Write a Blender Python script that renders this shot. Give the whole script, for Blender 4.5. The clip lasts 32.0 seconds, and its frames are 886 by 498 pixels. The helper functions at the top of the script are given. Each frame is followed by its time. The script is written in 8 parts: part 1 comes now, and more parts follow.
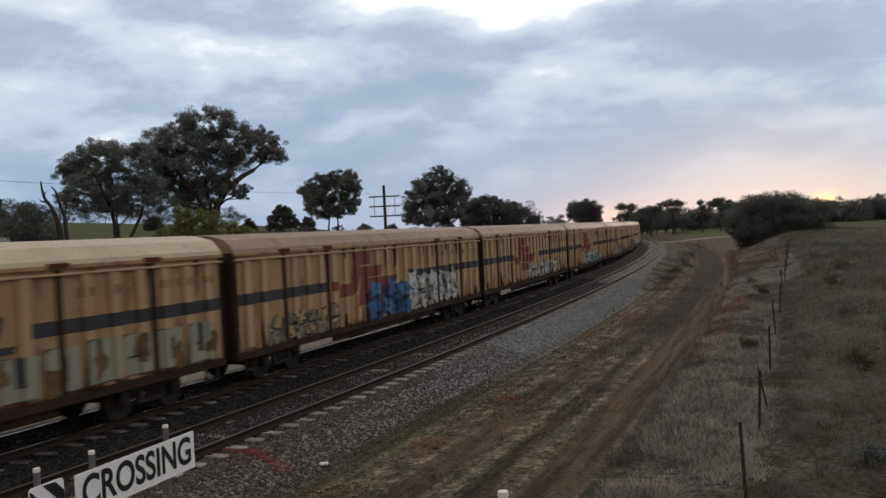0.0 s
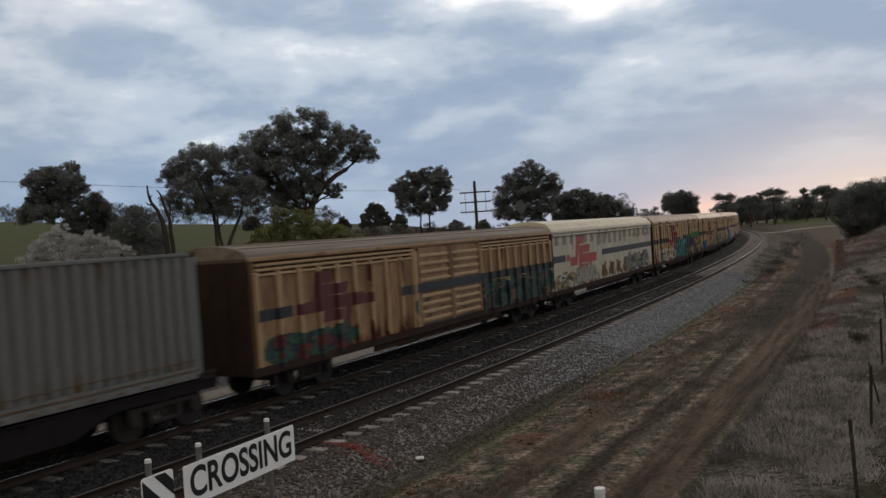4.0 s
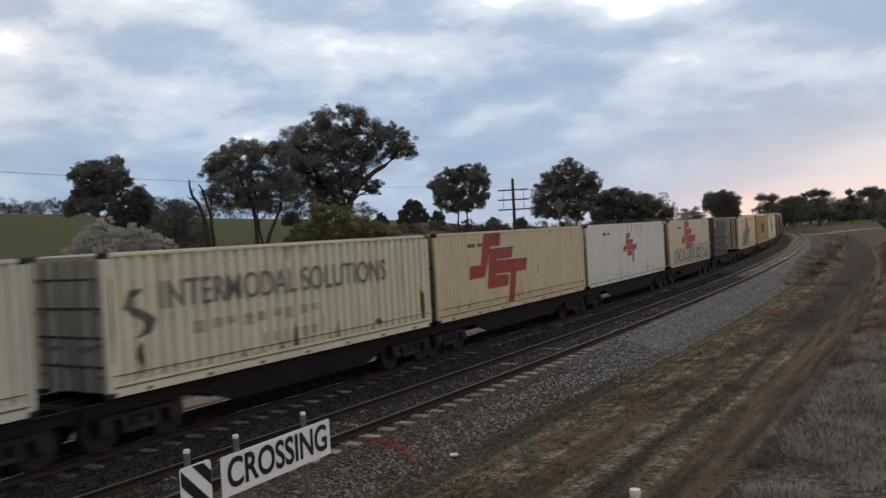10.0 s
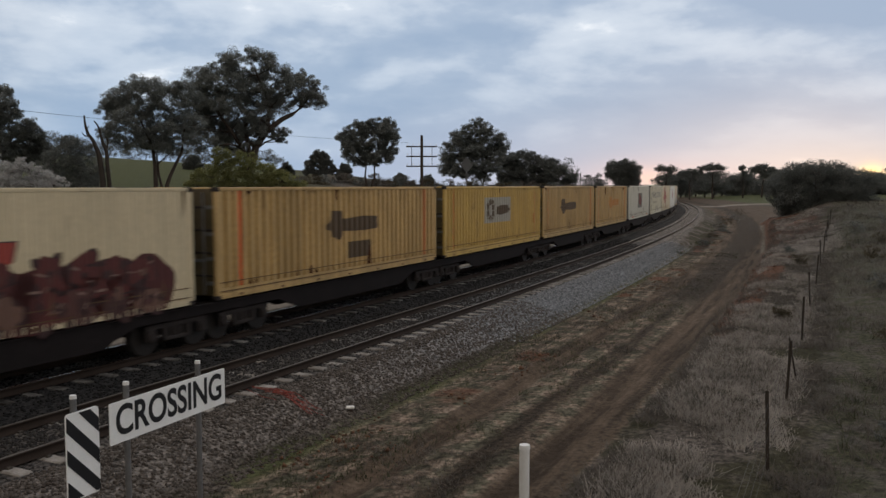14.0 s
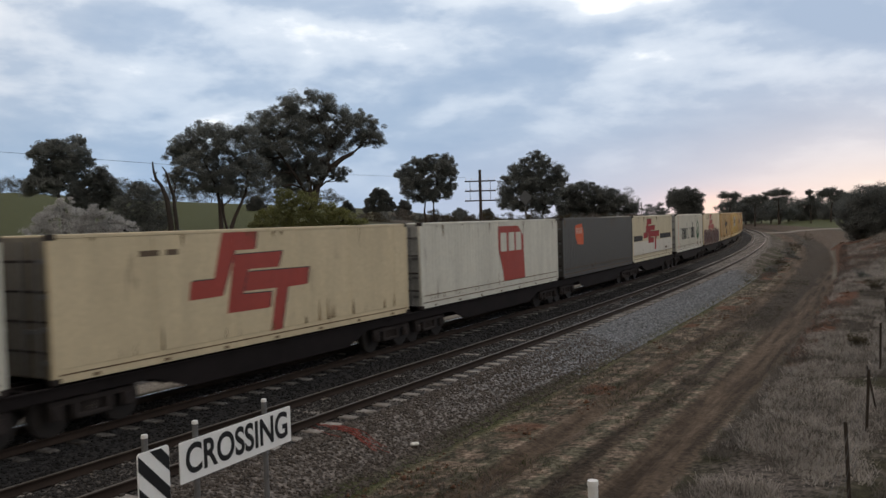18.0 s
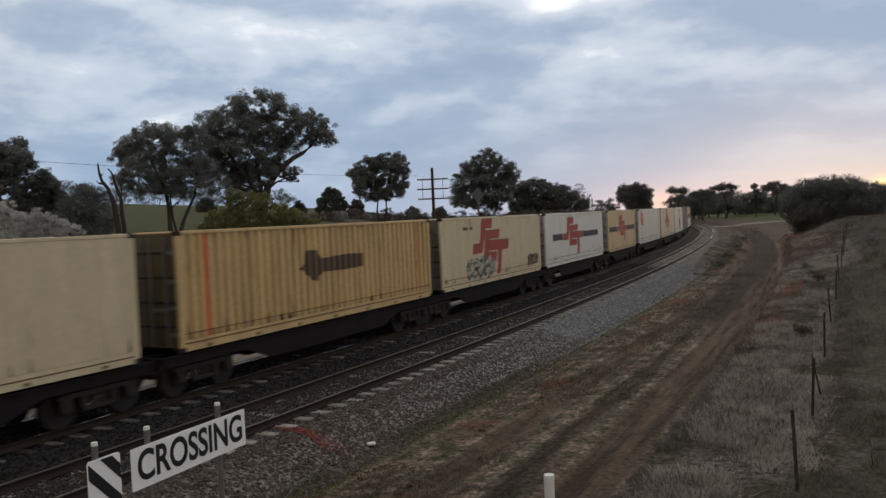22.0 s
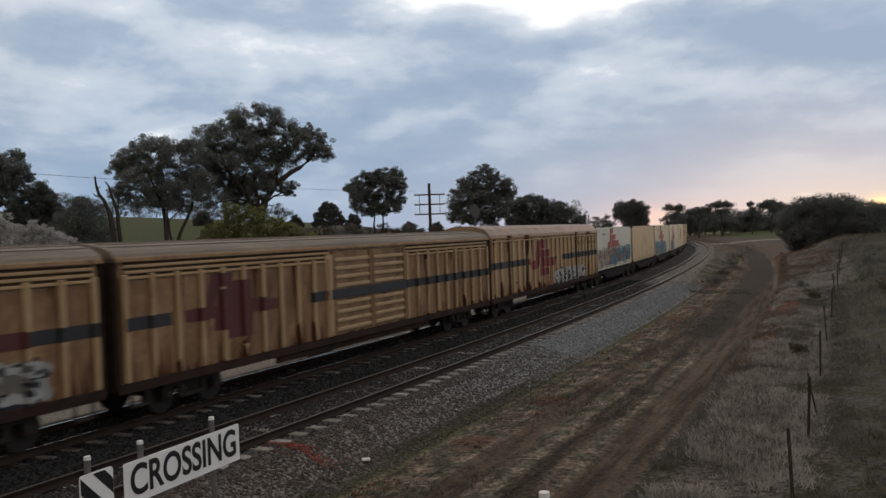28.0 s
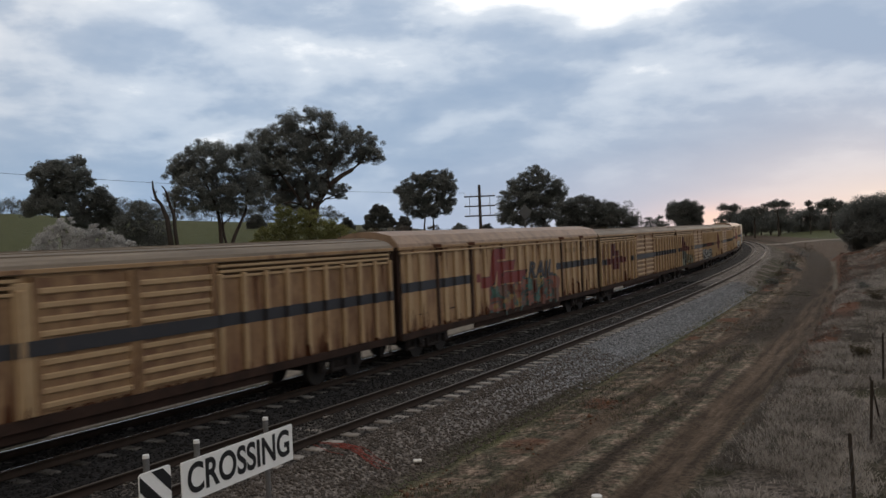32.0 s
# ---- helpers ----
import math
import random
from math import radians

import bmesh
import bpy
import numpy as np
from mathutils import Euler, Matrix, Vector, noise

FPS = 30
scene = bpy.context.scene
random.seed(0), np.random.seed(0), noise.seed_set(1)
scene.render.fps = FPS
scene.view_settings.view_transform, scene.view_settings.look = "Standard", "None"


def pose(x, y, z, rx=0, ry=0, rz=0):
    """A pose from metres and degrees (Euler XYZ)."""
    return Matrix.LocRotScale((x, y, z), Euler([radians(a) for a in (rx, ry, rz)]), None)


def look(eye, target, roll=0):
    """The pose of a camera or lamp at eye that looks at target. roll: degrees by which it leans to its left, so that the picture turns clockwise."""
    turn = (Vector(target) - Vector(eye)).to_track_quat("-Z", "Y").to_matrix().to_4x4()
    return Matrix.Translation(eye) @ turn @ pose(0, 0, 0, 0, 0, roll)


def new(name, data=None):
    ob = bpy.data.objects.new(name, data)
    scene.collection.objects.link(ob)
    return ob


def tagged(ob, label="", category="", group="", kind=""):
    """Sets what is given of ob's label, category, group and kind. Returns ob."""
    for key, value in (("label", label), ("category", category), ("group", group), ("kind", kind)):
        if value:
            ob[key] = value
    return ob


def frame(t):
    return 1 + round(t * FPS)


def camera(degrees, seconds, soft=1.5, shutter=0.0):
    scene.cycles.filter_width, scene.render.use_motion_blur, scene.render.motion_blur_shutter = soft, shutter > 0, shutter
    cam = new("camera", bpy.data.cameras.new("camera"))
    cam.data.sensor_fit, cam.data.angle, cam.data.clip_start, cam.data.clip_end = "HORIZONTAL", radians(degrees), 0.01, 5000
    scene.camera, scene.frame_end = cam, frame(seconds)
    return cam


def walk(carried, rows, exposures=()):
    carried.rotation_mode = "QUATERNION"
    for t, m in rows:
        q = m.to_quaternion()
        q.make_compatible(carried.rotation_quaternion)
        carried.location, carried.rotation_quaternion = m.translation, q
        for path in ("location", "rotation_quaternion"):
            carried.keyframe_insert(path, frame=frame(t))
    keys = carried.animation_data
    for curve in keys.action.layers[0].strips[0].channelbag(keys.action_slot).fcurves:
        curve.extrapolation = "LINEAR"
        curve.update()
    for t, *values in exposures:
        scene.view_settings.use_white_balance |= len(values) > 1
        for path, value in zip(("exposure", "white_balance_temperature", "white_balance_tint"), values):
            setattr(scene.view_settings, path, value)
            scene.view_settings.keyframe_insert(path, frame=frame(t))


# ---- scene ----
EYE = Vector((0.0, 0.0, 4.1))
PATH = [
    (0.0, -4.38, -1.14, -2.81),
    (0.5, -4.67, -0.28, -2.28),
    (1.0, -4.13, -0.97, -2.20),
    (1.5, -2.78, -0.96, -2.82),
    (2.0, -1.61, -0.66, -3.28),
    (2.5, 0.24, -0.51, -3.76),
    (3.0, 1.56, -0.46, -3.85),
    (3.5, 1.82, -0.85, -3.85),
    (5.5, 3.12, -1.35, -3.77),
    (6.0, 5.13, -3.27, -4.16),
    (6.5, 5.85, -2.79, -3.59),
    (7.0, 6.03, -2.22, -4.56),
    (7.5, 4.92, -2.71, -4.40),
    (8.0, 5.62, -2.47, -4.59),
    (8.5, 6.17, -0.95, -4.34),
    (9.0, 6.86, -1.27, -4.11),
    (9.5, 6.87, -0.94, -3.31),
    (10.0, 4.39, -1.13, -3.13),
    (10.5, 2.74, 1.01, -3.28),
    (11.0, 0.60, 0.84, -2.98),
    (11.5, 0.24, 0.46, -2.72),
    (12.0, -1.03, -0.41, -3.06),
    (12.5, -1.24, -0.65, -2.80),
    (13.0, -1.15, -1.52, -1.96),
    (13.5, -2.71, -2.94, -0.69),
    (14.0, -2.00, -4.32, 0.00),
    (14.5, -1.73, -4.10, 0.02),
    (15.0, -0.53, -2.76, -0.80),
    (15.5, 1.19, -1.93, -0.75),
    (17.5, 2.63, -2.10, -2.52),
    (18.0, 2.08, -1.92, -1.67),
    (18.5, 0.51, -1.90, -1.20),
    (19.0, -0.41, -1.98, -0.90),
    (19.5, 0.19, -1.01, -0.60),
    (20.0, 0.14, -1.46, -1.86),
    (20.5, -1.83, -0.67, -2.55),
    (21.0, -2.20, -1.11, -1.90),
    (21.5, -1.68, -1.23, -1.89),
    (22.0, -1.08, -2.15, -2.51),
    (22.5, -0.83, -2.03, -1.97),
    (23.0, 1.82, -1.60, -2.09),
    (23.5, 5.46, -1.67, -2.51),
    (24.0, 4.14, -1.58, -3.46),
    (24.5, 4.06, -2.23, -3.41),
    (25.0, 3.86, -1.26, -3.20),
    (25.5, 3.04, -0.75, -3.76),
    (27.5, -0.79, -0.45, -2.34),
    (28.0, -1.36, -1.11, -2.07),
    (28.5, -1.86, -0.66, -1.89),
    (29.0, 0.30, -0.39, -2.59),
    (29.5, 1.19, -0.14, -2.90),
    (30.0, 1.37, 0.06, -3.12),
    (30.5, 0.17, 0.65, -2.87),
    (31.0, 0.85, 0.59, -2.38),
    (31.5, 1.90, -1.01, -2.34),
    (32.0, 2.06, -0.86, -2.38),
]


def view(yaw, pitch, roll):
    """Camera pose at the eye: degrees to the left of +y, up, and lean."""
    a, b = radians(yaw), radians(pitch)
    way = Vector((-math.sin(a) * math.cos(b), math.cos(a) * math.cos(b), math.sin(b)))
    return look(EYE, EYE + way, roll)


cam = camera(55.5, 32.0, soft=1.5, shutter=0.3)
EXPOSURES = [(0.0, 0.05), (0.5, -0.12), (1.0, -0.2), (2.0, -0.26), (3.5, -0.2), (6.0, 0.14), (7.0, 0.2), (9.0, 0.14), (10.0, 0.1), (10.5, -0.2), (11.0, -0.34), (12.0, -0.22), (13.0, -0.02), (14.0, 0.04), (15.0, 0.2), (18.0, 0.16), (19.0, 0.17), (20.0, 0.06), (21.0, -0.04), (22.0, -0.02), (23.0, 0.14), (25.0, 0.17), (27.5, -0.06), (28.0, -0.08), (29.0, 0.0), (30.0, -0.2), (31.0, -0.48), (31.5, -0.1), (32.0, 0.0)]
walk(cam, [(t, view(y, p, r)) for t, y, p, r in PATH], EXPOSURES)

# ---- light: dusk under broken cloud, the sun on the horizon behind the trees ----
SUN_AZ, SUN_EL = 24.0, 3.0
world = bpy.data.worlds.new("dusk_sky")
scene.world = world
world.use_nodes = True


def nodes_of(tree):
    tree.nodes.clear()
    def add(kind, **sets):
        n = tree.nodes.new(kind)
        for k, v in sets.items():
            if k == "op":
                n.operation = v
            elif k == "blend":
                n.blend_type = v
        return n
    return add, tree.links.new


def ramp(node, stops):
    el = node.color_ramp.elements
    while len(el) > 1:
        el.remove(el[-1])
    for i, (pos, col) in enumerate(stops):
        e = el[0] if i == 0 else el.new(pos)
        e.position = pos
        e.color = (*col, 1) if len(col) == 3 else col
    return node


def build_sky():
    add, link = nodes_of(world.node_tree)

    def math_node(op, a, b=None, clamp=False):
        n = add("ShaderNodeMath", op=op)
        n.use_clamp = clamp
        for i, v in enumerate((a, b)):
            if v is None:
                continue
            if isinstance(v, (int, float)):
                n.inputs[i].default_value = v
            else:
                link(v, n.inputs[i])
        return n.outputs[0]

    def mix(fac, a, b):
        n = tree.nodes.new("ShaderNodeMix")
        n.data_type = "RGBA"
        for s, v in ((n.inputs[0], fac), (n.inputs[6], a), (n.inputs[7], b)):
            if isinstance(v, (int, float)):
                s.default_value = v
            elif isinstance(v, tuple):
                s.default_value = (*v, 1)
            else:
                link(v, s)
        return n.outputs[2]

    tree = world.node_tree
    co = add("ShaderNodeTexCoord")
    sep = add("ShaderNodeSeparateXYZ")
    link(co.outputs["Generated"], sep.inputs[0])
    x, y, z = sep.outputs
    deg = 57.29578
    az = math_node("MULTIPLY", math_node("ARCTAN2", x, y), deg)
    el = math_node("MULTIPLY", math_node("ARCSINE", z), deg)
    up = math_node("MAXIMUM", el, 0.0)

    def noise_tex(sx, sy, detail, rough, dist, seed):
        comb = add("ShaderNodeCombineXYZ")
        link(math_node("DIVIDE", az, sx), comb.inputs[0])
        link(math_node("DIVIDE", math_node("POWER", up, 0.85), sy), comb.inputs[1])
        comb.inputs[2].default_value = seed
        n = add("ShaderNodeTexNoise")
        n.inputs["Scale"].default_value = 1.0
        n.inputs["Detail"].default_value = detail
        n.inputs["Roughness"].default_value = rough
        n.inputs["Distortion"].default_value = dist
        link(comb.outputs[0], n.inputs["Vector"])
        return n.outputs[0]

    big = noise_tex(11.0, 2.5, 9, 0.5, 0.12, CLOUD_SEED)
    fine = noise_tex(4.2, 1.2, 8, 0.54, 0.1, 4.2)
    cloud = math_node("ADD", math_node("MULTIPLY", big, 0.78), math_node("MULTIPLY", fine, 0.22))
    # towards the sun: brighter and warmer low down
    sd = math_node("ADD", math_node("MULTIPLY", x, math.sin(radians(SUN_AZ))), math_node("MULTIPLY", y, math.cos(radians(SUN_AZ))))
    near = ramp(add("ShaderNodeValToRGB"), ((0.55, (0, 0, 0)), (0.86, (0.35, 0.35, 0.35)), (1.0, (1, 1, 1))))
    link(sd, near.inputs[0])
    rise = ramp(add("ShaderNodeValToRGB"), ((0.0, (0, 0, 0)), (0.14, (0.25, 0.25, 0.25)), (0.5, (1, 1, 1))))
    link(math_node("DIVIDE", up, 32.0), rise.inputs[0])
    # openings where the light breaks through the cloud, ragged by the cloud itself
    gap = None
    for a0, e0, wa, we, amt in OPENINGS:
        da = math_node("DIVIDE", math_node("SUBTRACT", az, a0), wa)
        de = math_node("DIVIDE", math_node("SUBTRACT", el, e0), we)
        q = math_node("ADD", math_node("MULTIPLY", da, da), math_node("MULTIPLY", de, de))
        gq = math_node("MULTIPLY", math_node("POWER", 2.718, math_node("MULTIPLY", q, -1.0)), amt)
        gap = gq if gap is None else math_node("ADD", gap, gq)
    cl = math_node("ADD", cloud, math_node("MULTIPLY", gap, 0.22))
    body = ramp(add("ShaderNodeValToRGB"), ((0.39, (0, 0, 0)), (0.48, (0.18, 0.18, 0.18)), (0.545, (0.55, 0.55, 0.55)), (0.68, (1, 1, 1))))
    link(cl, body.inputs[0])
    dark = mix(rise.outputs[0], DARK_LOW, DARK_HIGH)
    light = mix(rise.outputs[0], LIGHT_LOW, LIGHT_HIGH)
    sky = mix(body.outputs[0], dark, light)
    low = ramp(add("ShaderNodeValToRGB"), ((0.0, (1, 1, 1)), (0.12, (0.75, 0.75, 0.75)), (0.4, (0.1, 0.1, 0.1)), (0.6, (0, 0, 0))))
    link(math_node("DIVIDE", up, 14.0), low.inputs[0])
    horizon = mix(near.outputs[0], HORIZON_FAR, HORIZON_SUN)
    sky = mix(math_node("MULTIPLY", low.outputs[0], 0.8), sky, horizon)
    burst = ramp(add("ShaderNodeValToRGB"), ((0.61, (0, 0, 0)), (0.74, (0.55, 0.55, 0.55)), (0.92, (1, 1, 1))))
    link(cl, burst.inputs[0])
    sky = mix(burst.outputs[0], sky, (1.55, 1.48, 1.4))
    # unseen sky to the sides warmed and brightened to light the train; dimmer opposite the sun
    dim = ramp(add("ShaderNodeValToRGB"), ((0.0, tuple(c * 0.5 for c in BACK)), (0.28, BACK), (0.5, BACK), (0.85, (1, 1, 1))))
    link(math_node("ADD", math_node("MULTIPLY", sd, 0.5), 0.5), dim.inputs[0])
    dn = tree.nodes.new("ShaderNodeMix")
    dn.data_type, dn.blend_type = "RGBA", "MULTIPLY"
    dn.inputs[0].default_value = 1.0
    link(sky, dn.inputs[6])
    link(dim.outputs[0], dn.inputs[7])
    sky = dn.outputs[2]
    # glow of the sun low behind the trees
    for a0, e0, wa, we, amt, col in GLOWS:
        da = math_node("DIVIDE", math_node("SUBTRACT", az, a0), wa)
        de = math_node("DIVIDE", math_node("SUBTRACT", el, e0), we)
        q = math_node("ADD", math_node("MULTIPLY", da, da), math_node("MULTIPLY", de, de))
        glow = math_node("MULTIPLY", math_node("POWER", 2.718, math_node("MULTIPLY", q, -1.0)), amt, True)
        sky = mix(glow, sky, col)
    nis = add("ShaderNodeTexSky")
    nis.sky_type = "NISHITA"
    nis.sun_disc = False
    nis.sun_elevation, nis.sun_rotation = radians(SUN_EL), radians(SUN_AZ)
    clear = add("ShaderNodeBackground")
    clear.inputs[1].default_value = 0.06
    link(nis.outputs[0], clear.inputs[0])
    cover = add("ShaderNodeBackground")
    cover.inputs[1].default_value = SKY_STRENGTH
    link(sky, cover.inputs[0])
    both = add("ShaderNodeMixShader")
    both.inputs[0].default_value = 0.95
    link(clear.outputs[0], both.inputs[1])
    link(cover.outputs[0], both.inputs[2])
    out = add("ShaderNodeOutputWorld")
    link(both.outputs[0], out.inputs[0])


CLOUD_SEED, BACK = 2.3, (1.45, 1.13, 0.86)
DARK_LOW, DARK_HIGH = (0.27, 0.385, 0.55), (0.36, 0.455, 0.60)
LIGHT_LOW, LIGHT_HIGH = (0.50, 0.60, 0.73), (0.82, 0.87, 0.93)
HORIZON_FAR, HORIZON_SUN = (0.28, 0.43, 0.63), (0.55, 0.56, 0.65)
OPENINGS = ((14.0, 15.5, 18.0, 5.0, 0.18), (20.0, 12.6, 10.0, 1.6, -0.5), (-10.0, 7.5, 16.0, 1.3, -0.2), (12.4, 10.2, 3.4, 0.6, 0.3), (15.8, 9.6, 3.6, 0.5, 0.32), (22.0, 9.2, 6.0, 0.6, 0.4), (9.0, 13.9, 2.6, 1.0, 0.7), (12.0, 16.8, 12.0, 2.0, 1.6), (29.0, 5.8, 5.0, 0.7, 0.55), (-16.0, 14.0, 14.0, 4.0, -0.12), (30.0, 13.5, 5.0, 0.9, 0.4))
GLOWS = ((27.0, 3.0, 13.0, 3.6, 0.28, (0.88, 0.78, 0.72)), (15.6, 0.4, 1.2, 0.6, 0.6, (1.15, 0.78, 0.58)), (29.0, 0.6, 9.0, 1.9, 0.42, (1.05, 0.80, 0.55)), (16.2, 0.3, 5.0, 1.3, 0.5, (0.95, 0.66, 0.58)), (28.9, 0.5, 0.7, 0.6, 0.9, (2.2, 1.5, 0.5)))
SKY_STRENGTH = 1.08
build_sky()
sun = new("sun", bpy.data.lights.new("sun", "SUN"))
sun.data.energy, sun.data.angle, sun.data.color = 0.45, radians(12), (1.0, 0.78, 0.58)
_a, _e = radians(SUN_AZ), radians(SUN_EL + 2)
sun.matrix_world = look((0, 0, 60), Vector((0, 0, 60)) - Vector((math.sin(_a) * math.cos(_e), math.cos(_a) * math.cos(_e), math.sin(_e))))

# ---- materials ----
MATS = {}


def material(name, base, rough=0.7, metal=0.0, dark=None, scale=3.0, amount=0.35, grain=40.0, bump=0.15, space="Object",
             stretch=(1, 1, 1), stain=None, stain_at=(0.55, 0.72), stain_scale=1.0, stain_stretch=(1, 1, 1), random_amount=0.0, island=False):
    """Painted or natural surface: base colour, broad blotches towards dark, fine grain with relief, and stains of their own shape."""
    if name in MATS:
        return MATS[name]
    m = bpy.data.materials.new(name)
    m.use_nodes = True
    tree = m.node_tree
    add, link = nodes_of(tree)
    out, bsdf = add("ShaderNodeOutputMaterial"), add("ShaderNodeBsdfPrincipled")
    link(bsdf.outputs[0], out.inputs[0])
    bsdf.inputs["Roughness"].default_value, bsdf.inputs["Metallic"].default_value = rough, metal
    bsdf.inputs["Specular IOR Level"].default_value = 0.12 if rough >= 0.8 else 0.4
    if space == "Object":
        src = add("ShaderNodeTexCoord").outputs["Object"]
    else:
        src = add("ShaderNodeNewGeometry").outputs["Position"]

    def mapped(st, shift=0.0):
        mp = add("ShaderNodeMapping")
        mp.inputs["Scale"].default_value = st
        mp.inputs["Location"].default_value = (shift, shift * 0.7, shift * 1.3)
        link(src, mp.inputs[0])
        if space == "Object":
            info = add("ShaderNodeObjectInfo")
            ad = add("ShaderNodeVectorMath", op="ADD")
            sc = add("ShaderNodeMath", op="MULTIPLY")
            sc.inputs[1].default_value = 37.0
            link(info.outputs["Random"], sc.inputs[0])
            link(mp.outputs[0], ad.inputs[0])
            link(sc.outputs[0], ad.inputs[1])
            return ad.outputs[0]
        return mp.outputs[0]

    def noise_tex(s, det, st, shift=0.0, r=0.6):
        n = add("ShaderNodeTexNoise")
        n.inputs["Scale"].default_value, n.inputs["Detail"].default_value, n.inputs["Roughness"].default_value = s, det, r
        link(mapped(st, shift), n.inputs["Vector"])
        return n.outputs[0]

    def mix(fac, a, b):
        n = tree.nodes.new("ShaderNodeMix")
        n.data_type = "RGBA"
        link(fac, n.inputs[0])
        for s, v in ((n.inputs[6], a), (n.inputs[7], b)):
            if isinstance(v, tuple):
                s.default_value = (*v, 1)
            else:
                link(v, s)
        return n.outputs[2]

    dark = dark or tuple(c * 0.55 for c in base)
    broad = ramp(add("ShaderNodeValToRGB"), ((0.35, (0, 0, 0)), (0.7, (amount * 2,) * 3)))
    link(noise_tex(scale, 5, stretch), broad.inputs[0])
    col = mix(broad.outputs[0], base, dark)
    fine = noise_tex(grain, 4, (1, 1, 1), 5.0)
    fr = ramp(add("ShaderNodeValToRGB"), ((0.3, (0, 0, 0)), (0.75, (amount,) * 3)))
    link(fine, fr.inputs[0])
    col = mix(fr.outputs[0], col, tuple(c * 0.7 for c in dark))
    if stain:
        sr = ramp(add("ShaderNodeValToRGB"), ((stain_at[0], (0, 0, 0)), (stain_at[1], (0.9, 0.9, 0.9))))
        link(noise_tex(stain_scale, 6, stain_stretch, 11.0, 0.65), sr.inputs[0])
        col = mix(sr.outputs[0], col, stain)
    if random_amount:
        rnd = add("ShaderNodeNewGeometry").outputs["Random Per Island"] if island else add("ShaderNodeObjectInfo").outputs["Random"]
        ml = add("ShaderNodeMath", op="MULTIPLY")
        ml.inputs[1].default_value = random_amount
        link(rnd, ml.inputs[0])
        col = mix(ml.outputs[0], col, tuple(c * 0.45 for c in dark))
    link(col, bsdf.inputs["Base Color"])
    if bump:
        bp = add("ShaderNodeBump")
        bp.inputs["Strength"].default_value, bp.inputs["Distance"].default_value = bump, 0.02
        link(fine, bp.inputs["Height"])
        link(bp.outputs[0], bsdf.inputs["Normal"])
    MATS[name] = m
    return m


def paint(name, base, grime=0.5, rust=(0.10, 0.055, 0.03), rough=0.55):
    """Weathered vehicle paint: vertical grime streaks and rust patches."""
    return material(name, base, rough, 0.0, dark=tuple(c * (1 - 0.55 * grime) for c in base), scale=0.9, amount=0.25 + 0.35 * grime, grain=9.0, bump=0.08,
                    stretch=(2.2, 2.2, 0.35), stain=rust, stain_at=(0.66 - 0.1 * grime, 0.86 - 0.06 * grime), stain_scale=1.6, stain_stretch=(1.5, 1.5, 0.4))


CREAM = paint("cream_paint", (0.65, 0.545, 0.355), 0.4)
CREAM_PALE = paint("pale_cream_paint", (0.68, 0.61, 0.44), 0.4)
TAN = paint("tan_paint", (0.62, 0.455, 0.26), 0.5)
WHITE = paint("white_paint", (0.70, 0.68, 0.62), 0.3)
OFFWHITE = paint("grey_white_paint", (0.67, 0.655, 0.565), 0.4)
CREAM_GREY = paint("greyish_cream_paint", (0.72, 0.68, 0.53), 0.4)
YELLOW = paint("yellow_paint", (0.62, 0.41, 0.11), 0.6)
OCHRE = paint("ochre_paint", (0.60, 0.40, 0.16), 0.75)
SANDY = paint("sandy_ochre_paint", (0.66, 0.465, 0.215), 0.6)
CHARCOAL = paint("charcoal_paint", (0.07, 0.068, 0.062), 0.35)
SLATE = paint("dark_slate_paint", (0.040, 0.042, 0.040), 0.35)
DARKBLUE = paint("black_paint", (0.025, 0.027, 0.03), 0.3)
GREYP = paint("grey_paint", (0.16, 0.16, 0.15), 0.5)
RED = paint("red_paint", (0.37, 0.06, 0.042), 0.4)
CRIMSON = paint("crimson_paint", (0.36, 0.035, 0.04), 0.3)
STRIPE = paint("bright_stripe_paint", (0.78, 0.14, 0.045), 0.2)
DULLSTRIPE = paint("dull_stripe_paint", (0.60, 0.22, 0.075), 0.4)
ORANGE = paint("orange_red_paint", (0.62, 0.11, 0.03), 0.25)
OLDMAROON = paint("old_maroon_paint", (0.115, 0.03, 0.028), 0.6)
DULLRED = paint("faded_red_paint", (0.20, 0.035, 0.03), 0.5)
BLACKBAND = paint("black_band_paint", (0.03, 0.03, 0.035), 0.4)
GREYPATCH = paint("grey_patch_paint", (0.115, 0.078, 0.044), 0.3)
PALEPATCH = paint("pale_patch_paint", (0.42, 0.40, 0.34), 0.3)
FADEORANGE = paint("faded_orange_paint", (0.56, 0.25, 0.06), 0.4)
SAGE = paint("dark_green_paint", (0.03, 0.12, 0.05), 0.3)
VANTAN = material("van_tan_paint", (0.345, 0.225, 0.117), 0.65, dark=(0.30, 0.18, 0.085), scale=0.7, amount=0.4, grain=7.0, bump=0.08, stretch=(1.6, 1.6, 0.35),
                  stain=(0.12, 0.052, 0.027), stain_at=(0.50, 0.70), stain_scale=0.9, stain_stretch=(1.8, 1.8, 0.45))
# rusty panels darkened and posts lightened to paint in the relief's light and shade
VANPANEL = material("van_panel_paint", (0.37, 0.23, 0.115), 0.65, dark=(0.19, 0.105, 0.05), scale=0.9, amount=0.5, grain=7.0, bump=0.08, stretch=(1.6, 1.6, 0.45),
                    stain=(0.11, 0.046, 0.024), stain_at=(0.48, 0.68), stain_scale=1.1, stain_stretch=(1.6, 1.6, 0.6), random_amount=0.28)
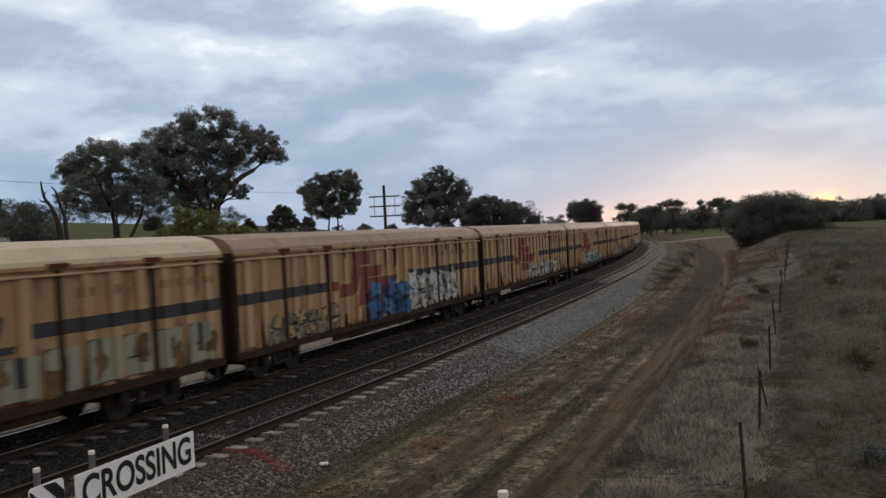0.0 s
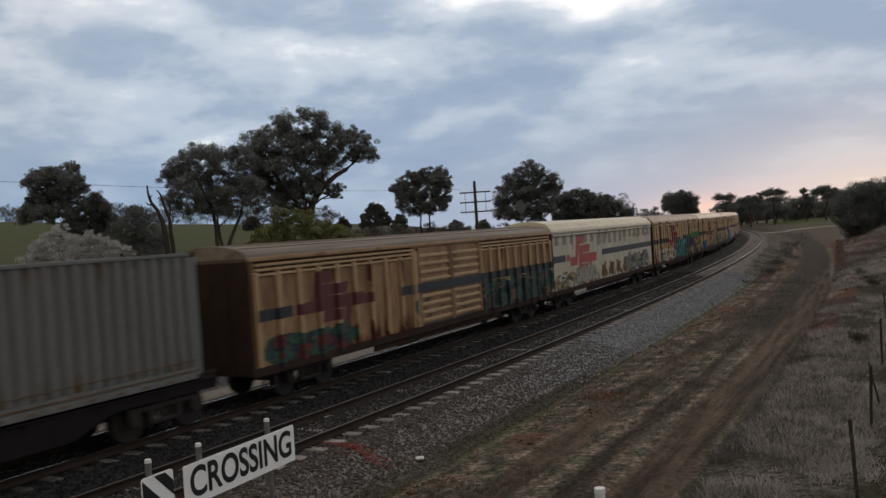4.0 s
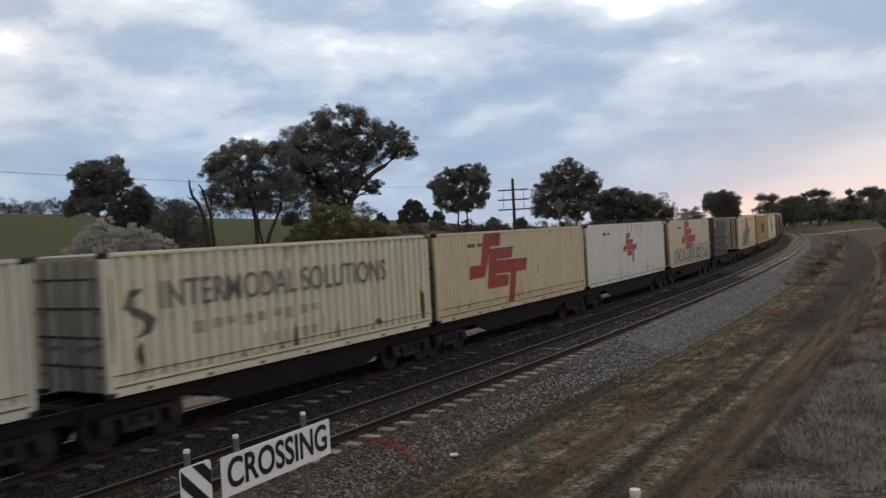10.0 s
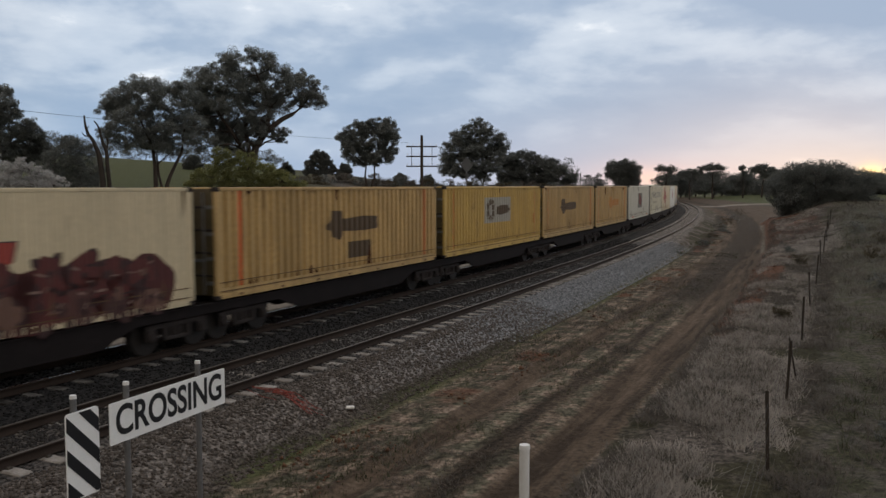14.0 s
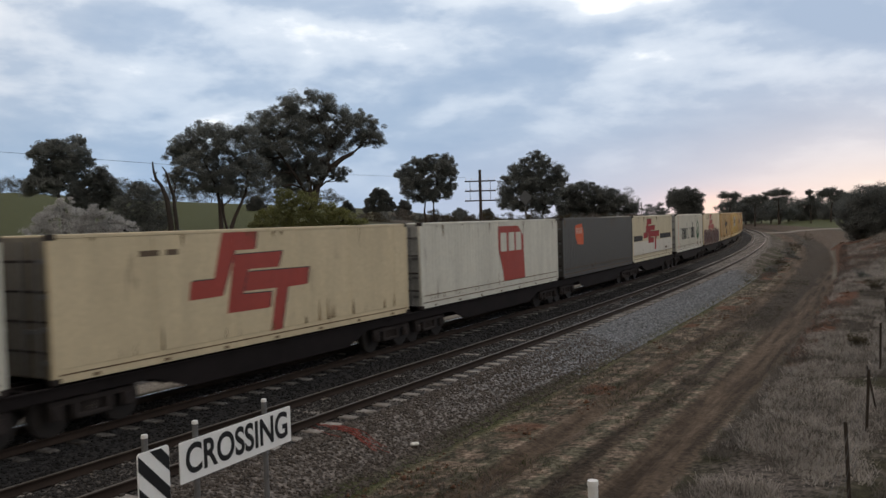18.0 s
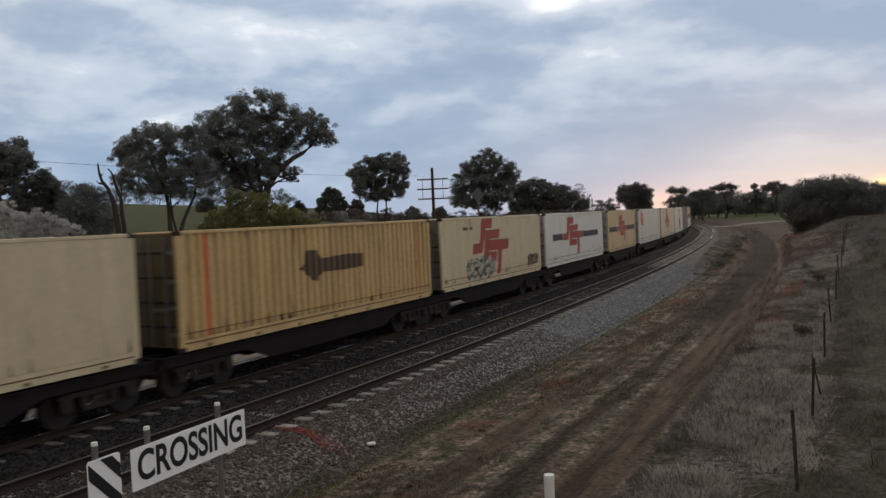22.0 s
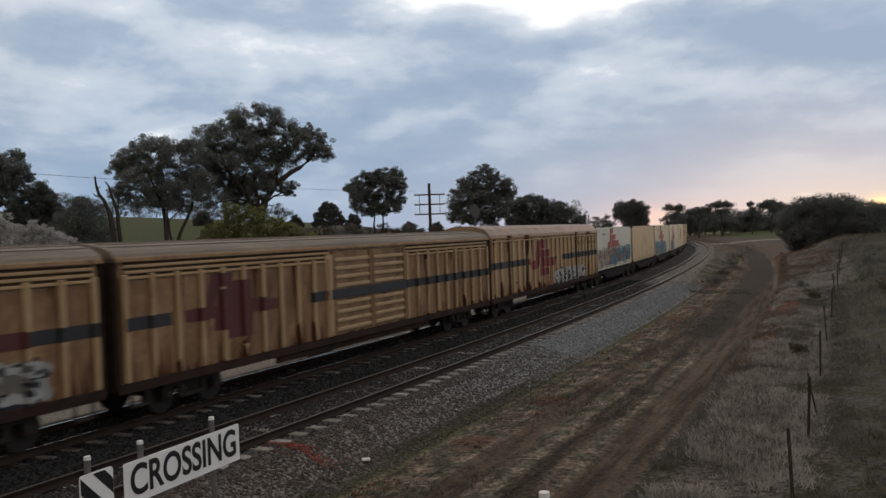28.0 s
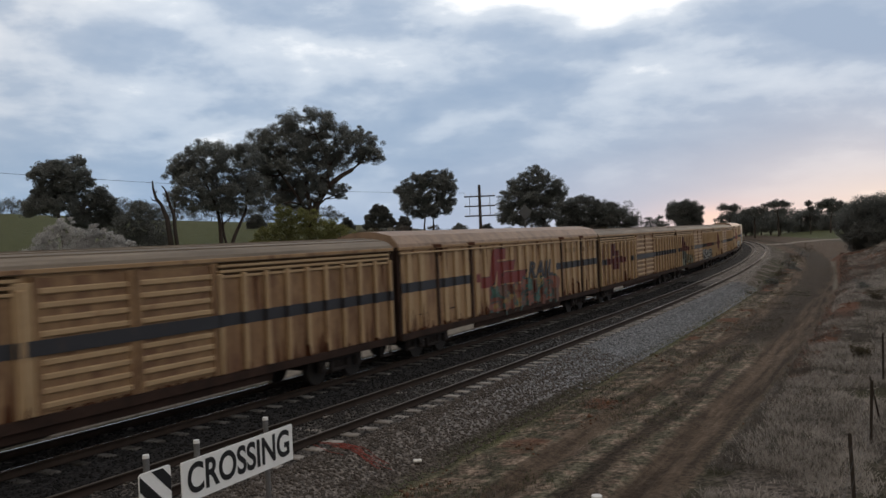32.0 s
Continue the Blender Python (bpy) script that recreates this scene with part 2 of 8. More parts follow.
VANPOST = material("van_lit_post_paint", (0.44, 0.31, 0.17), 0.65, dark=(0.34, 0.22, 0.115), scale=1.1, amount=0.4, grain=9.0, bump=0.06, stretch=(1.5, 1.5, 0.5),
                   stain=(0.16, 0.075, 0.035), stain_at=(0.58, 0.76), stain_scale=1.2, stain_stretch=(1.2, 1.2, 0.6))
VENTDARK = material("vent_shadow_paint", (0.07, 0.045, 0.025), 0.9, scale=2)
GRIME = material("brown_grime", (0.20, 0.13, 0.07), 0.9, dark=(0.10, 0.065, 0.04), scale=2.2, amount=0.6, grain=14, bump=0.1)
RUSTPATCH = material("rust_patch", (0.12, 0.045, 0.022), 0.9, dark=(0.06, 0.026, 0.015), scale=2.2, amount=0.6, grain=14, bump=0.2)
VANRIB = paint("van_rib_paint", (0.34, 0.22, 0.10), 0.9, (0.10, 0.05, 0.025))
# end paints: grime, plus the shade of the narrow gaps put into the colour
END_DARK = paint("grimy_shaded_end_paint", (0.10, 0.095, 0.085), 0.7)
END_GREY = paint("grimy_shaded_grey_end_paint", (0.38, 0.385, 0.37), 0.9)
VANWHITE = paint("van_white_paint", (0.56, 0.52, 0.40), 0.7)
VANROOF = material("van_roof_grey", (0.27, 0.22, 0.165), 0.7, dark=(0.15, 0.12, 0.088), scale=1.2, amount=0.6, grain=12, stretch=(0.25, 3.0, 3.0))
BROWNROOF = paint("van_roof_brown", (0.38, 0.255, 0.165), 0.8)
CREAMROOF = paint("van_roof_cream", (0.60, 0.50, 0.34), 0.5)
RUSTSILL = material("rusty_sill", (0.055, 0.032, 0.024), 0.85, dark=(0.026, 0.018, 0.015), scale=1.5, amount=0.5, grain=12)
UNDER = material("brake_dust_steel", (0.045, 0.038, 0.036), 0.9, dark=(0.022, 0.019, 0.018), scale=2.0, grain=20)
OXIDE = material("oxide_red_frame", (0.019, 0.015, 0.015), 0.85, dark=(0.013, 0.011, 0.011), scale=1.2, amount=0.5, grain=10)
WHEEL = material("wheel_steel", (0.03, 0.025, 0.022), 0.7, 0.3, scale=5)
RAILSIDE = material("rail_side_rust", (0.04, 0.029, 0.023), 0.85, scale=2, space="Position")
RAILDULL = material("dulled_rail_head", (0.20, 0.18, 0.16), 0.5, 0.8, scale=1.5, amount=0.4, grain=14, bump=0.02, space="Position")
RAILTOP = material("polished_rail_head", (0.85, 0.84, 0.82), 0.1, 1.0, scale=1.5, amount=0.2, grain=14, bump=0.02, space="Position")
SLEEPER = material("weathered_concrete", (0.43, 0.41, 0.385), 0.9, dark=(0.14, 0.12, 0.10), scale=2.5, amount=0.5, grain=25, bump=0.3, random_amount=0.5)
# darker concrete for the far track
SLEEPER_DARK = material("sooty_concrete", (0.30, 0.29, 0.275), 0.95, dark=(0.03, 0.026, 0.022), scale=2.5, amount=0.6, grain=25, bump=0.3, random_amount=0.7)
CLIP = material("rail_clip_steel", (0.06, 0.05, 0.04), 0.7, 0.4)
STONE = material("ballast_stone", (0.40, 0.425, 0.455), 0.92, dark=(0.12, 0.125, 0.13), scale=6, amount=0.4, grain=50, space="Position", random_amount=0.75, island=True)
STONE_BROWN = material("brown_ballast_stone", (0.175, 0.160, 0.146), 0.95, dark=(0.07, 0.055, 0.045), scale=6, amount=0.4, grain=50, space="Position", random_amount=0.8, island=True)
STONE_OILY = material("oily_ballast_stone", (0.082, 0.078, 0.075), 0.95, dark=(0.03, 0.028, 0.027), scale=6, amount=0.4, grain=50, space="Position", random_amount=0.8, island=True)
# sooty stone, its colour lowered further for the shade beside the train
STONE_DARK = material("sooty_shaded_ballast_stone", (0.038, 0.0375, 0.038), 0.95, dark=(0.014, 0.0138, 0.014), scale=6, amount=0.4, grain=50, space="Position", random_amount=0.75, island=True)
SIGNWHITE = material("white_sign_face", (0.86, 0.86, 0.84), 0.4, dark=(0.68, 0.68, 0.66), scale=4, amount=0.2, grain=60, bump=0.03)
SIGNBLACK = material("black_sign_paint", (0.012, 0.012, 0.013), 0.5, scale=6, amount=0.2, bump=0)
GALV = material("galvanised_steel", (0.20, 0.20, 0.20), 0.5, 0.5, scale=8, amount=0.3)
CAPWHITE = material("white_plastic_cap", (0.72, 0.72, 0.70), 0.5, scale=10, amount=0.1, bump=0)
PVC = material("white_pvc", (0.68, 0.68, 0.66), 0.45, dark=(0.5, 0.49, 0.45), scale=3, amount=0.25, bump=0.02)
PICKET = material("dark_picket_steel", (0.055, 0.045, 0.037), 0.8, 0.1, scale=6)
WIRE = material("fence_wire", (0.06, 0.055, 0.05), 0.6, 0.5, scale=3, bump=0)
BARK = material("eucalypt_bark", (0.075, 0.06, 0.05), 0.9, dark=(0.05, 0.04, 0.035), scale=1.4, amount=0.5, grain=14, bump=0.6, stretch=(3, 3, 0.5))
DEADBARK = material("dead_bark", (0.055, 0.046, 0.04), 0.9, dark=(0.04, 0.035, 0.03), scale=2, grain=14, bump=0.5)


def leaf(name, col, dark, through_light=0.5):
    m = material(name, col, 0.6, dark=dark, scale=0.7, amount=0.4, grain=6, bump=0, random_amount=0.32, island=True)
    tree = m.node_tree
    bsdf = [n for n in tree.nodes if n.type == "BSDF_PRINCIPLED"][0]
    out = [n for n in tree.nodes if n.type == "OUTPUT_MATERIAL"][0]
    thin, both = tree.nodes.new("ShaderNodeBsdfTranslucent"), tree.nodes.new("ShaderNodeMixShader")
    tree.links.new(bsdf.inputs["Base Color"].links[0].from_socket, thin.inputs[0])
    both.inputs[0].default_value = through_light
    tree.links.new(bsdf.outputs[0], both.inputs[1])
    tree.links.new(thin.outputs[0], both.inputs[2])
    tree.links.new(both.outputs[0], out.inputs[0])
    return m


GUM = leaf("gum_leaf", (0.26, 0.275, 0.255), (0.15, 0.16, 0.15))
GUM_OLIVE = leaf("olive_leaf", (0.25, 0.25, 0.085), (0.12, 0.13, 0.05))
GUM_DARK = leaf("dark_leaf", (0.20, 0.21, 0.195), (0.115, 0.122, 0.113))
BLOSSOM = leaf("pale_blossom", (0.68, 0.67, 0.65), (0.36, 0.355, 0.34))
DRY = leaf("dry_grass_blade", (0.51, 0.46, 0.405), (0.25, 0.225, 0.198))
GREENGRASS = leaf("green_grass_blade", (0.075, 0.08, 0.036), (0.04, 0.042, 0.02))
POLEWOOD = material("pole_timber", (0.07, 0.055, 0.045), 0.9, scale=2, grain=12, stretch=(3, 3, 0.3))

# ---- mesh helpers ----
def mesh_of(name, verts, faces, mat=None, smooth=False):
    me = bpy.data.meshes.new(name)
    me.from_pydata([tuple(v) for v in verts], [], [tuple(f) for f in faces])
    if mat:
        me.materials.append(mat)
    if smooth:
        me.shade_smooth()
    me.update()
    return me


def quick_mesh(name, verts, quads, mat):
    """A large mesh from arrays: verts (n, 3), faces (m, 3 or 4)."""
    me = bpy.data.meshes.new(name)
    verts, quads = np.asarray(verts, np.float32), np.asarray(quads, np.int32)
    k = quads.shape[1]
    me.vertices.add(len(verts))
    me.vertices.foreach_set("co", verts.ravel())
    me.loops.add(quads.size)
    me.loops.foreach_set("vertex_index", quads.ravel())
    me.polygons.add(len(quads))
    me.polygons.foreach_set("loop_start", np.arange(0, quads.size, k, dtype=np.int32))
    me.materials.append(mat)
    me.update(calc_edges=True)
    return me


def box(bm, x0, x1, y0, y1, z0, z1, chamfer=0.0):
    m = Matrix.LocRotScale(((x0 + x1) / 2, (y0 + y1) / 2, (z0 + z1) / 2), None, (abs(x1 - x0), abs(y1 - y0), abs(z1 - z0)))
    r = bmesh.ops.create_cube(bm, size=1.0, matrix=m)
    if chamfer:
        ed = list({e for v in r["verts"] for e in v.link_edges})
        bmesh.ops.bevel(bm, geom=ed, offset=chamfer, segments=1, affect="EDGES")
    return bm


def cyl(bm, a, b, r0, r1=None, sides=12):
    a, b = Vector(a), Vector(b)
    r1 = r0 if r1 is None else r1
    turn = (b - a).to_track_quat("Z", "Y").to_matrix().to_4x4()
    bmesh.ops.create_cone(bm, cap_ends=True, segments=sides, radius1=r0, radius2=r1, depth=(b - a).length, matrix=Matrix.Translation((a + b) / 2) @ turn)
    return bm


def boxes(*rows, chamfer=0.0):
    bm = bmesh.new()
    for r in rows:
        box(bm, *r, chamfer=chamfer)
    return bm


def part(name, bm, mat, parent, label=""):
    """Links a bmesh or a mesh as one object under a thing or a part."""
    if isinstance(bm, bmesh.types.BMesh):
        me = bpy.data.meshes.new(name)
        bm.to_mesh(me)
        bm.free()
    else:
        me = bm
    if mat and not me.materials:
        me.materials.append(mat)
    ob = new(name, me)
    ob.parent = parent
    if label:
        ob["label"] = label
    return ob


CACHE = {}


def shared(key, make, mat):
    """One mesh for alike pieces."""
    k = (key, mat.name)
    if k not in CACHE:
        bm = make()
        me = bpy.data.meshes.new(str(key).split("|")[0])
        bm.to_mesh(me)
        bm.free()
        me.materials.append(mat)
        CACHE[k] = me
    return CACHE[k]


def empty(name, m=None):
    ob = new(name)
    ob.empty_display_size = 0.3
    if m is not None:
        ob.matrix_basis = m
    return ob


# ---- the two tracks: one long left-hand curve ----
P0, H0, RAD = (-3.192, 20.0), radians(27.43), 788.7
CX, CY = P0[0] - RAD * math.cos(H0), P0[1] + RAD * math.sin(H0)
S_A, S_B = -45.0, 330.0
FAR_TRACK = -3.9


def track(s, n=0.0):
    """Place and heading (radians from +y to +x) at s along the near track, n to its right."""
    sc = min(max(s, S_A), S_B)
    h = H0 - sc / RAD
    x, y = CX + (RAD + n) * math.cos(h), CY - (RAD + n) * math.sin(h)
    return x + (s - sc) * math.sin(h), y + (s - sc) * math.cos(h), h


def along(x, y):
    """The inverse of track(), for arrays."""
    vx, vy = x - CX, y - CY
    h = np.arctan2(-vy, vx)
    s, n = (H0 - h) * RAD, np.hypot(vx, vy) - RAD
    for lim, sign in ((S_A, -1), (S_B, 1)):
        px, py, hh = track(lim)
        a = (x - px) * math.sin(hh) + (y - py) * math.cos(hh)
        b = (x - px) * math.cos(hh) - (y - py) * math.sin(hh)
        out = (s * sign > lim * sign)
        s, n = np.where(out, lim + a, s), np.where(out, b, n)
    return s, n


def step(a, b, v):
    t = np.clip((v - a) / (b - a), 0, 1)
    return t * t * (3 - 2 * t)


def wob(x, y, f, seed=0.0):
    """Smooth unevenness, about -1 to 1."""
    return (np.sin(x * f + 1.3 + seed) * np.cos(y * f * 0.83 + 0.4 - seed) + 0.6 * np.sin((x + y) * f * 1.9 + seed * 2) * np.cos((x - y) * f * 1.6)) / 1.6


RIDGE_AZ, RIDGE_Z = (-90, -36, -28, -21, -12, -6, 0, 4, 10, 20), (12, 11.0, 10.1, 8.7, 7.4, 6.4, 4.2, 2.9, 1.9, 1.2)


def terrain(x, y):
    x, y = np.asarray(x, float), np.asarray(y, float)
    s, n = along(x, y)
    r, az = np.hypot(x, y), np.degrees(np.arctan2(x, y))
    z = np.interp(n, (-27.5, -25.6, -23.0, -20.0, -7.2, -6.0, 1.85, 3.1, 4.8, 8.2, 9.3, 11, 30), (3.0, 2.5, 0.1, -0.45, -0.66, -0.2, -0.2, -0.66, -0.6, -0.58, -0.42, -0.4, -0.1))
    top = np.interp(s, (30, 90, 170), (2.3, 1.8, 1.0))
    z = np.where(n < -7.2, -0.66 + (z + 0.66) * (top + 0.66) / 3.66, z)
    ridge = np.interp(az, RIDGE_AZ, RIDGE_Z)
    hill = top + (ridge - top) * step(38, 150, r)
    z = np.where(n < -27.5, hill, z)
    # cut bank beside the dirt road: a steep clay face, then a grassy slope up to the fence; it ends at the thorn bush
    rise = np.interp(s, (4, 10, 22, 40, 56, 72, 82, 90, 97), (0, 0.25, 0.7, 1.2, 1.7, 2.7, 2.9, 1.7, 0.3))
    z += rise * (0.34 * step(8.5, 9.1, n) + 0.66 * step(9.0, 15.5, n)) * (1 - 0.45 * step(18, 34, n))
    far = 0.0 + 1.5 * step(60, 330, r) + 1.1 * step(25, 75, s) * (1 - step(95, 170, s))
    z = np.where(n > 14, z + (far - z) * step(18, 50, n), z)
    rough = step(3.0, 4.2, np.abs(n + 2) - 3.0)
    road = step(4.6, 5.2, n) * (1 - step(8.0, 8.5, n))
    z = z + rough * (1 - 0.7 * road) * (0.05 * wob(x, y, 0.9) + 0.025 * wob(x, y, 2.9, 2.0)) + step(9, 13, n) * 0.06 * wob(x, y, 0.5, 5.0)
    for centre in (0.0, FAR_TRACK):
        bed = step(0.68, 0.5, np.abs(n - centre))
        z = z + bed * (0.045 + 0.03 * wob(x, y, 1.3, 4.0) + 0.015 * wob(x, y, 5.0, 1.0))
    for rut in (5.3, 7.5):
        z = z - 0.10 * np.exp(-((n - rut) / 0.24) ** 2)
    return z


def ground_z(x, y):
    return float(terrain(np.array([x]), np.array([y]))[0])


def build_ground():
    az = np.radians(np.concatenate([np.arange(-180, -44, 4.0), np.arange(-44, 44, 0.34), np.arange(44, 180, 4.0)]))
    r = np.concatenate([[0.0], 0.06 * 1.0175 ** np.arange(0, 640)])
    A, Rr = np.meshgrid(az, r)
    X, Y = (Rr * np.sin(A)).ravel() + 0.2, (Rr * np.cos(A)).ravel() - 0.3
    Z = terrain(X, Y)
    na, nr = len(az), len(r)
    i = (np.arange(nr - 1)[:, None] * na + np.arange(na)[None, :])
    j = (np.arange(nr - 1)[:, None] * na + (np.arange(na)[None, :] + 1) % na)
    quads = np.stack([i, i + na, j + na, j], -1).reshape(-1, 4)[:, ::-1]
    me = quick_mesh("ground", np.stack([X, Y, Z], 1), quads, ground_material())
    s, n = along(X, Y)
    rr = np.hypot(X, Y)
    masks = {
        "gravel": np.clip((1 - step(2.5, 3.2, n + 1.2 * step(25, 75, s))) * step(-5.7, -5.2, n) + step(-23.0, -21.5, n + 0.5 * wob(X, Y, 0.4, 6.0)) * (1 - step(-9.5, -8.0, n)), 0, 1),
        # soot plus painted train shade on the far track; plain darkening elsewhere
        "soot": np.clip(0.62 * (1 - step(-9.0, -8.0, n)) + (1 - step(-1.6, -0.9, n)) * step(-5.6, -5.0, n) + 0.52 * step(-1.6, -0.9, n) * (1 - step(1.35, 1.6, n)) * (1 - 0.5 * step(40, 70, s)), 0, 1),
        "brown_near": np.clip(0.9 * (1 - step(-3, 14, s)) + 0.9 * step(26, 56, s), 0, 1),
        "along_m": s,
        "across_m": n,
        "road": np.clip(1.05 * np.exp(-((n - 7.7 + 0.10 * wob(X, Y, 0.3)) / 0.62) ** 4) + 0.85 * np.exp(-((n - 5.2 + 0.12 * wob(X, Y, 0.25, 2.0)) / 0.4) ** 4) + 0.9 * step(12, 30, s) * step(4.7, 5.2, n) * (1 - step(8.2, 8.6, n)) + 0.8 * step(88, 112, s) * step(2.5, 4.5, n) * (1 - step(13, 18, n)), 0, 1),
        # dark wheel tracks; the thin line at 8.35 paints the cut edge's shadow
        "track_dark": np.clip(0.9 * step(8, 26, s) * (1 - step(120, 150, s)) * step(5.5, 6.0, n + 0.15 * wob(X, Y, 0.4)) * (1 - step(7.0, 7.5, n)) + 0.75 * step(40, 60, s) * (1 - step(120, 150, s)) * step(6.6, 7.2, n) * (1 - step(7.8, 8.2, n)) + 0.8 * step(30, 50, s) * (1 - step(110, 140, s)) * step(2.9, 3.3, n + 0.2 * wob(X, Y, 0.5, 3.0)) * (1 - step(4.3, 4.7, n)) + 0.55 * np.exp(-((n - 8.35) / 0.16) ** 2) * step(-6, 6, s) * (1 - step(30, 45, s)), 0, 1),
        "verge_pale": np.clip(0.95 * np.exp(-((n - 8.45) / 0.3) ** 2) * step(34, 48, s) * (1 - step(84, 96, s)), 0, 1),
        "damp": np.clip(0.95 * np.exp(-((n - 6.5 + 0.1 * wob(X, Y, 0.35)) / 0.33) ** 2) + 0.8 * np.exp(-((n - 8.1) / 0.24) ** 2) + 0.5 * np.exp(-((n - 5.75) / 0.2) ** 2), 0, 1) * (0.8 + 0.25 * wob(X, Y, 0.6, 7.0)) + 0.65 * step(22, 42, s) * step(5.3, 5.8, n) * (1 - step(7.5, 8.1, n)),
        "scrub": step(11.0, 12.4, n - np.maximum(s, 0) ** 2 / 1577) * (1 - step(60, 95, s)),
        "worn": step(3.2, 3.7, n) * (1 - step(8.1, 8.6, n)),
        "orange": np.clip(1.45 * step(8.4, 8.65, n) * (1 - step(9.2, 10.0, n - 0.035 * (s - 20))) * step(7, 14, s) * (1 - step(84, 98, s)) * (0.78 + 0.3 * wob(X, Y, 0.5, 4.0)) + 0.55 * step(10, 11, n) * (1 - step(12.4, 13.4, n)) * step(46, 54, s) * (1 - step(66, 76, s)) + 0.85 * step(3.3, 3.9, n) * (1 - step(4.5, 5.1, n)) * step(0.1, 0.6, wob(X, Y, 0.8, 3.0)) * step(-4, 4, s) + 0.3 * np.exp(-((n - 8.4) / 0.25) ** 2) * step(4, 18, s) + step(-25.6, -24.8, n) * (1 - step(-22.6, -21.8, n)) * (0.62 + 0.45 * wob(X, Y, 0.35, 1.0)) * (1 - step(34, 50, s)), 0, 1),
        "green": np.clip(step(13, 17, n) * 0.9 * (1 - 0.6 * step(85, 110, s) * (1 - step(180, 200, s))) + (n < -27) * step(30, 55, rr) * (1 - 0.75 * step(-12, -4, np.degrees(np.arctan2(X, Y)))) + (0.6 + 0.25 * wob(X, Y, 0.7, 2.0)) * np.exp(-((n - 3.35) / 0.42) ** 2) * (s > -6), 0, 1),
        "pale": np.clip(0.9 * step(-9.2, -8.4, n) * (1 - step(-6.0, -5.4, n)) + 0.7 * step(-24.0, -23.0, n) * (1 - step(-22.6, -21.6, n)) * step(-0.1, 0.3, wob(X, Y, 0.3, 9.0)) + 0.9 * np.exp(-((s - 180) / 6.0) ** 2) * step(2.5, 4, n) * (1 - step(26, 34, n)), 0, 1),
    }
    for name, v in masks.items():
        at = me.attributes.new(name, "FLOAT", "POINT")
        at.data.foreach_set("value", v.astype(np.float32))
    me.shade_smooth()
    ob = new("ground", me)
    tagged(ob, "uneven railway-side ground of dry grass, gravel and brown dirt", "ground", kind="structure")


def ground_material():
    m = bpy.data.materials.new("railway_ground")
    m.use_nodes = True
    tree = m.node_tree
    add, link = nodes_of(tree)
    out, bsdf = add("ShaderNodeOutputMaterial"), add("ShaderNodeBsdfPrincipled")
    link(bsdf.outputs[0], out.inputs[0])
    bsdf.inputs["Roughness"].default_value = 0.95
    bsdf.inputs["Specular IOR Level"].default_value = 0.1
    pos = add("ShaderNodeNewGeometry").outputs["Position"]

    def noise_tex(s, det=6, r=0.62):
        n = add("ShaderNodeTexNoise")
        n.inputs["Scale"].default_value, n.inputs["Detail"].default_value, n.inputs["Roughness"].default_value = s, det, r
        link(pos, n.inputs["Vector"])
        return n.outputs[0]

    def mixc(fac, a, b):
        n = tree.nodes.new("ShaderNodeMix")
        n.data_type = "RGBA"
        link(fac, n.inputs[0])
        for s, v in ((n.inputs[6], a), (n.inputs[7], b)):
            if isinstance(v, tuple):
                s.default_value = (*v, 1)
            else:
                link(v, s)
        return n.outputs[2]

    def two(noise_out, lo, hi, a, b):
        rp = ramp(add("ShaderNodeValToRGB"), ((lo, a), (hi, b)))
        link(noise_out, rp.inputs[0])
        return rp.outputs[0]

    patch, mid, fine, tiny = noise_tex(0.35), noise_tex(1.7), noise_tex(9.0), noise_tex(38.0, 3)

    def mask(name, soft=0.5):
        at = add("ShaderNodeAttribute")
        at.attribute_name = name
        a = add("ShaderNodeMath", op="MULTIPLY_ADD")
        link(mid, a.inputs[0])
        a.inputs[1].default_value = soft * 2
        b = add("ShaderNodeMath", op="SUBTRACT")
        link(at.outputs["Fac"], a.inputs[2])
        link(a.outputs[0], b.inputs[0])
        b.inputs[1].default_value = soft
        mr = add("ShaderNodeMapRange")
        mr.inputs[1].default_value, mr.inputs[2].default_value = 0.3, 0.7
        link(b.outputs[0], mr.inputs[0])
        return mr.outputs[0]

    straw = two(fine, 0.38, 0.66, (0.030, 0.026, 0.022), (0.19, 0.163, 0.140))
    mossy = two(fine, 0.35, 0.7, (0.022, 0.021, 0.012), (0.065, 0.06, 0.034))
    col = mixc(two(patch, 0.46, 0.56, (0, 0, 0), (1, 1, 1)), straw, mossy)
    col_near = mixc(two(mid, 0.42, 0.6, (0, 0, 0), (1, 1, 1)), two(fine, 0.36, 0.68, (0.028, 0.029, 0.017), (0.10, 0.10, 0.062)), two(fine, 0.36, 0.68, (0.043, 0.038, 0.032), (0.145, 0.13, 0.112)))
    worn = mixc(two(mid, 0.47, 0.56, (0, 0, 0), (1, 1, 1)), two(fine, 0.38, 0.64, (0.037, 0.036, 0.025), (0.142, 0.133, 0.098)), two(fine, 0.38, 0.64, (0.088, 0.066, 0.050), (0.335, 0.268, 0.214)))
    col = mixc(mask("worn", 0.3), col, worn)
    green = two(fine, 0.35, 0.7, (0.045, 0.051, 0.023), (0.118, 0.128, 0.060))
    col = mixc(mask("green", 0.35), col, green)
    col = mixc(mask("scrub", 0.25), col, col_near)
    dirt = mixc(two(mid, 0.4, 0.62, (0, 0, 0), (1, 1, 1)), two(fine, 0.3, 0.7, (0.046, 0.034, 0.025), (0.102, 0.077, 0.057)), two(fine, 0.3, 0.7, (0.061, 0.046, 0.034), (0.145, 0.112, 0.084)))
    col = mixc(mask("road", 0.3), col, dirt)
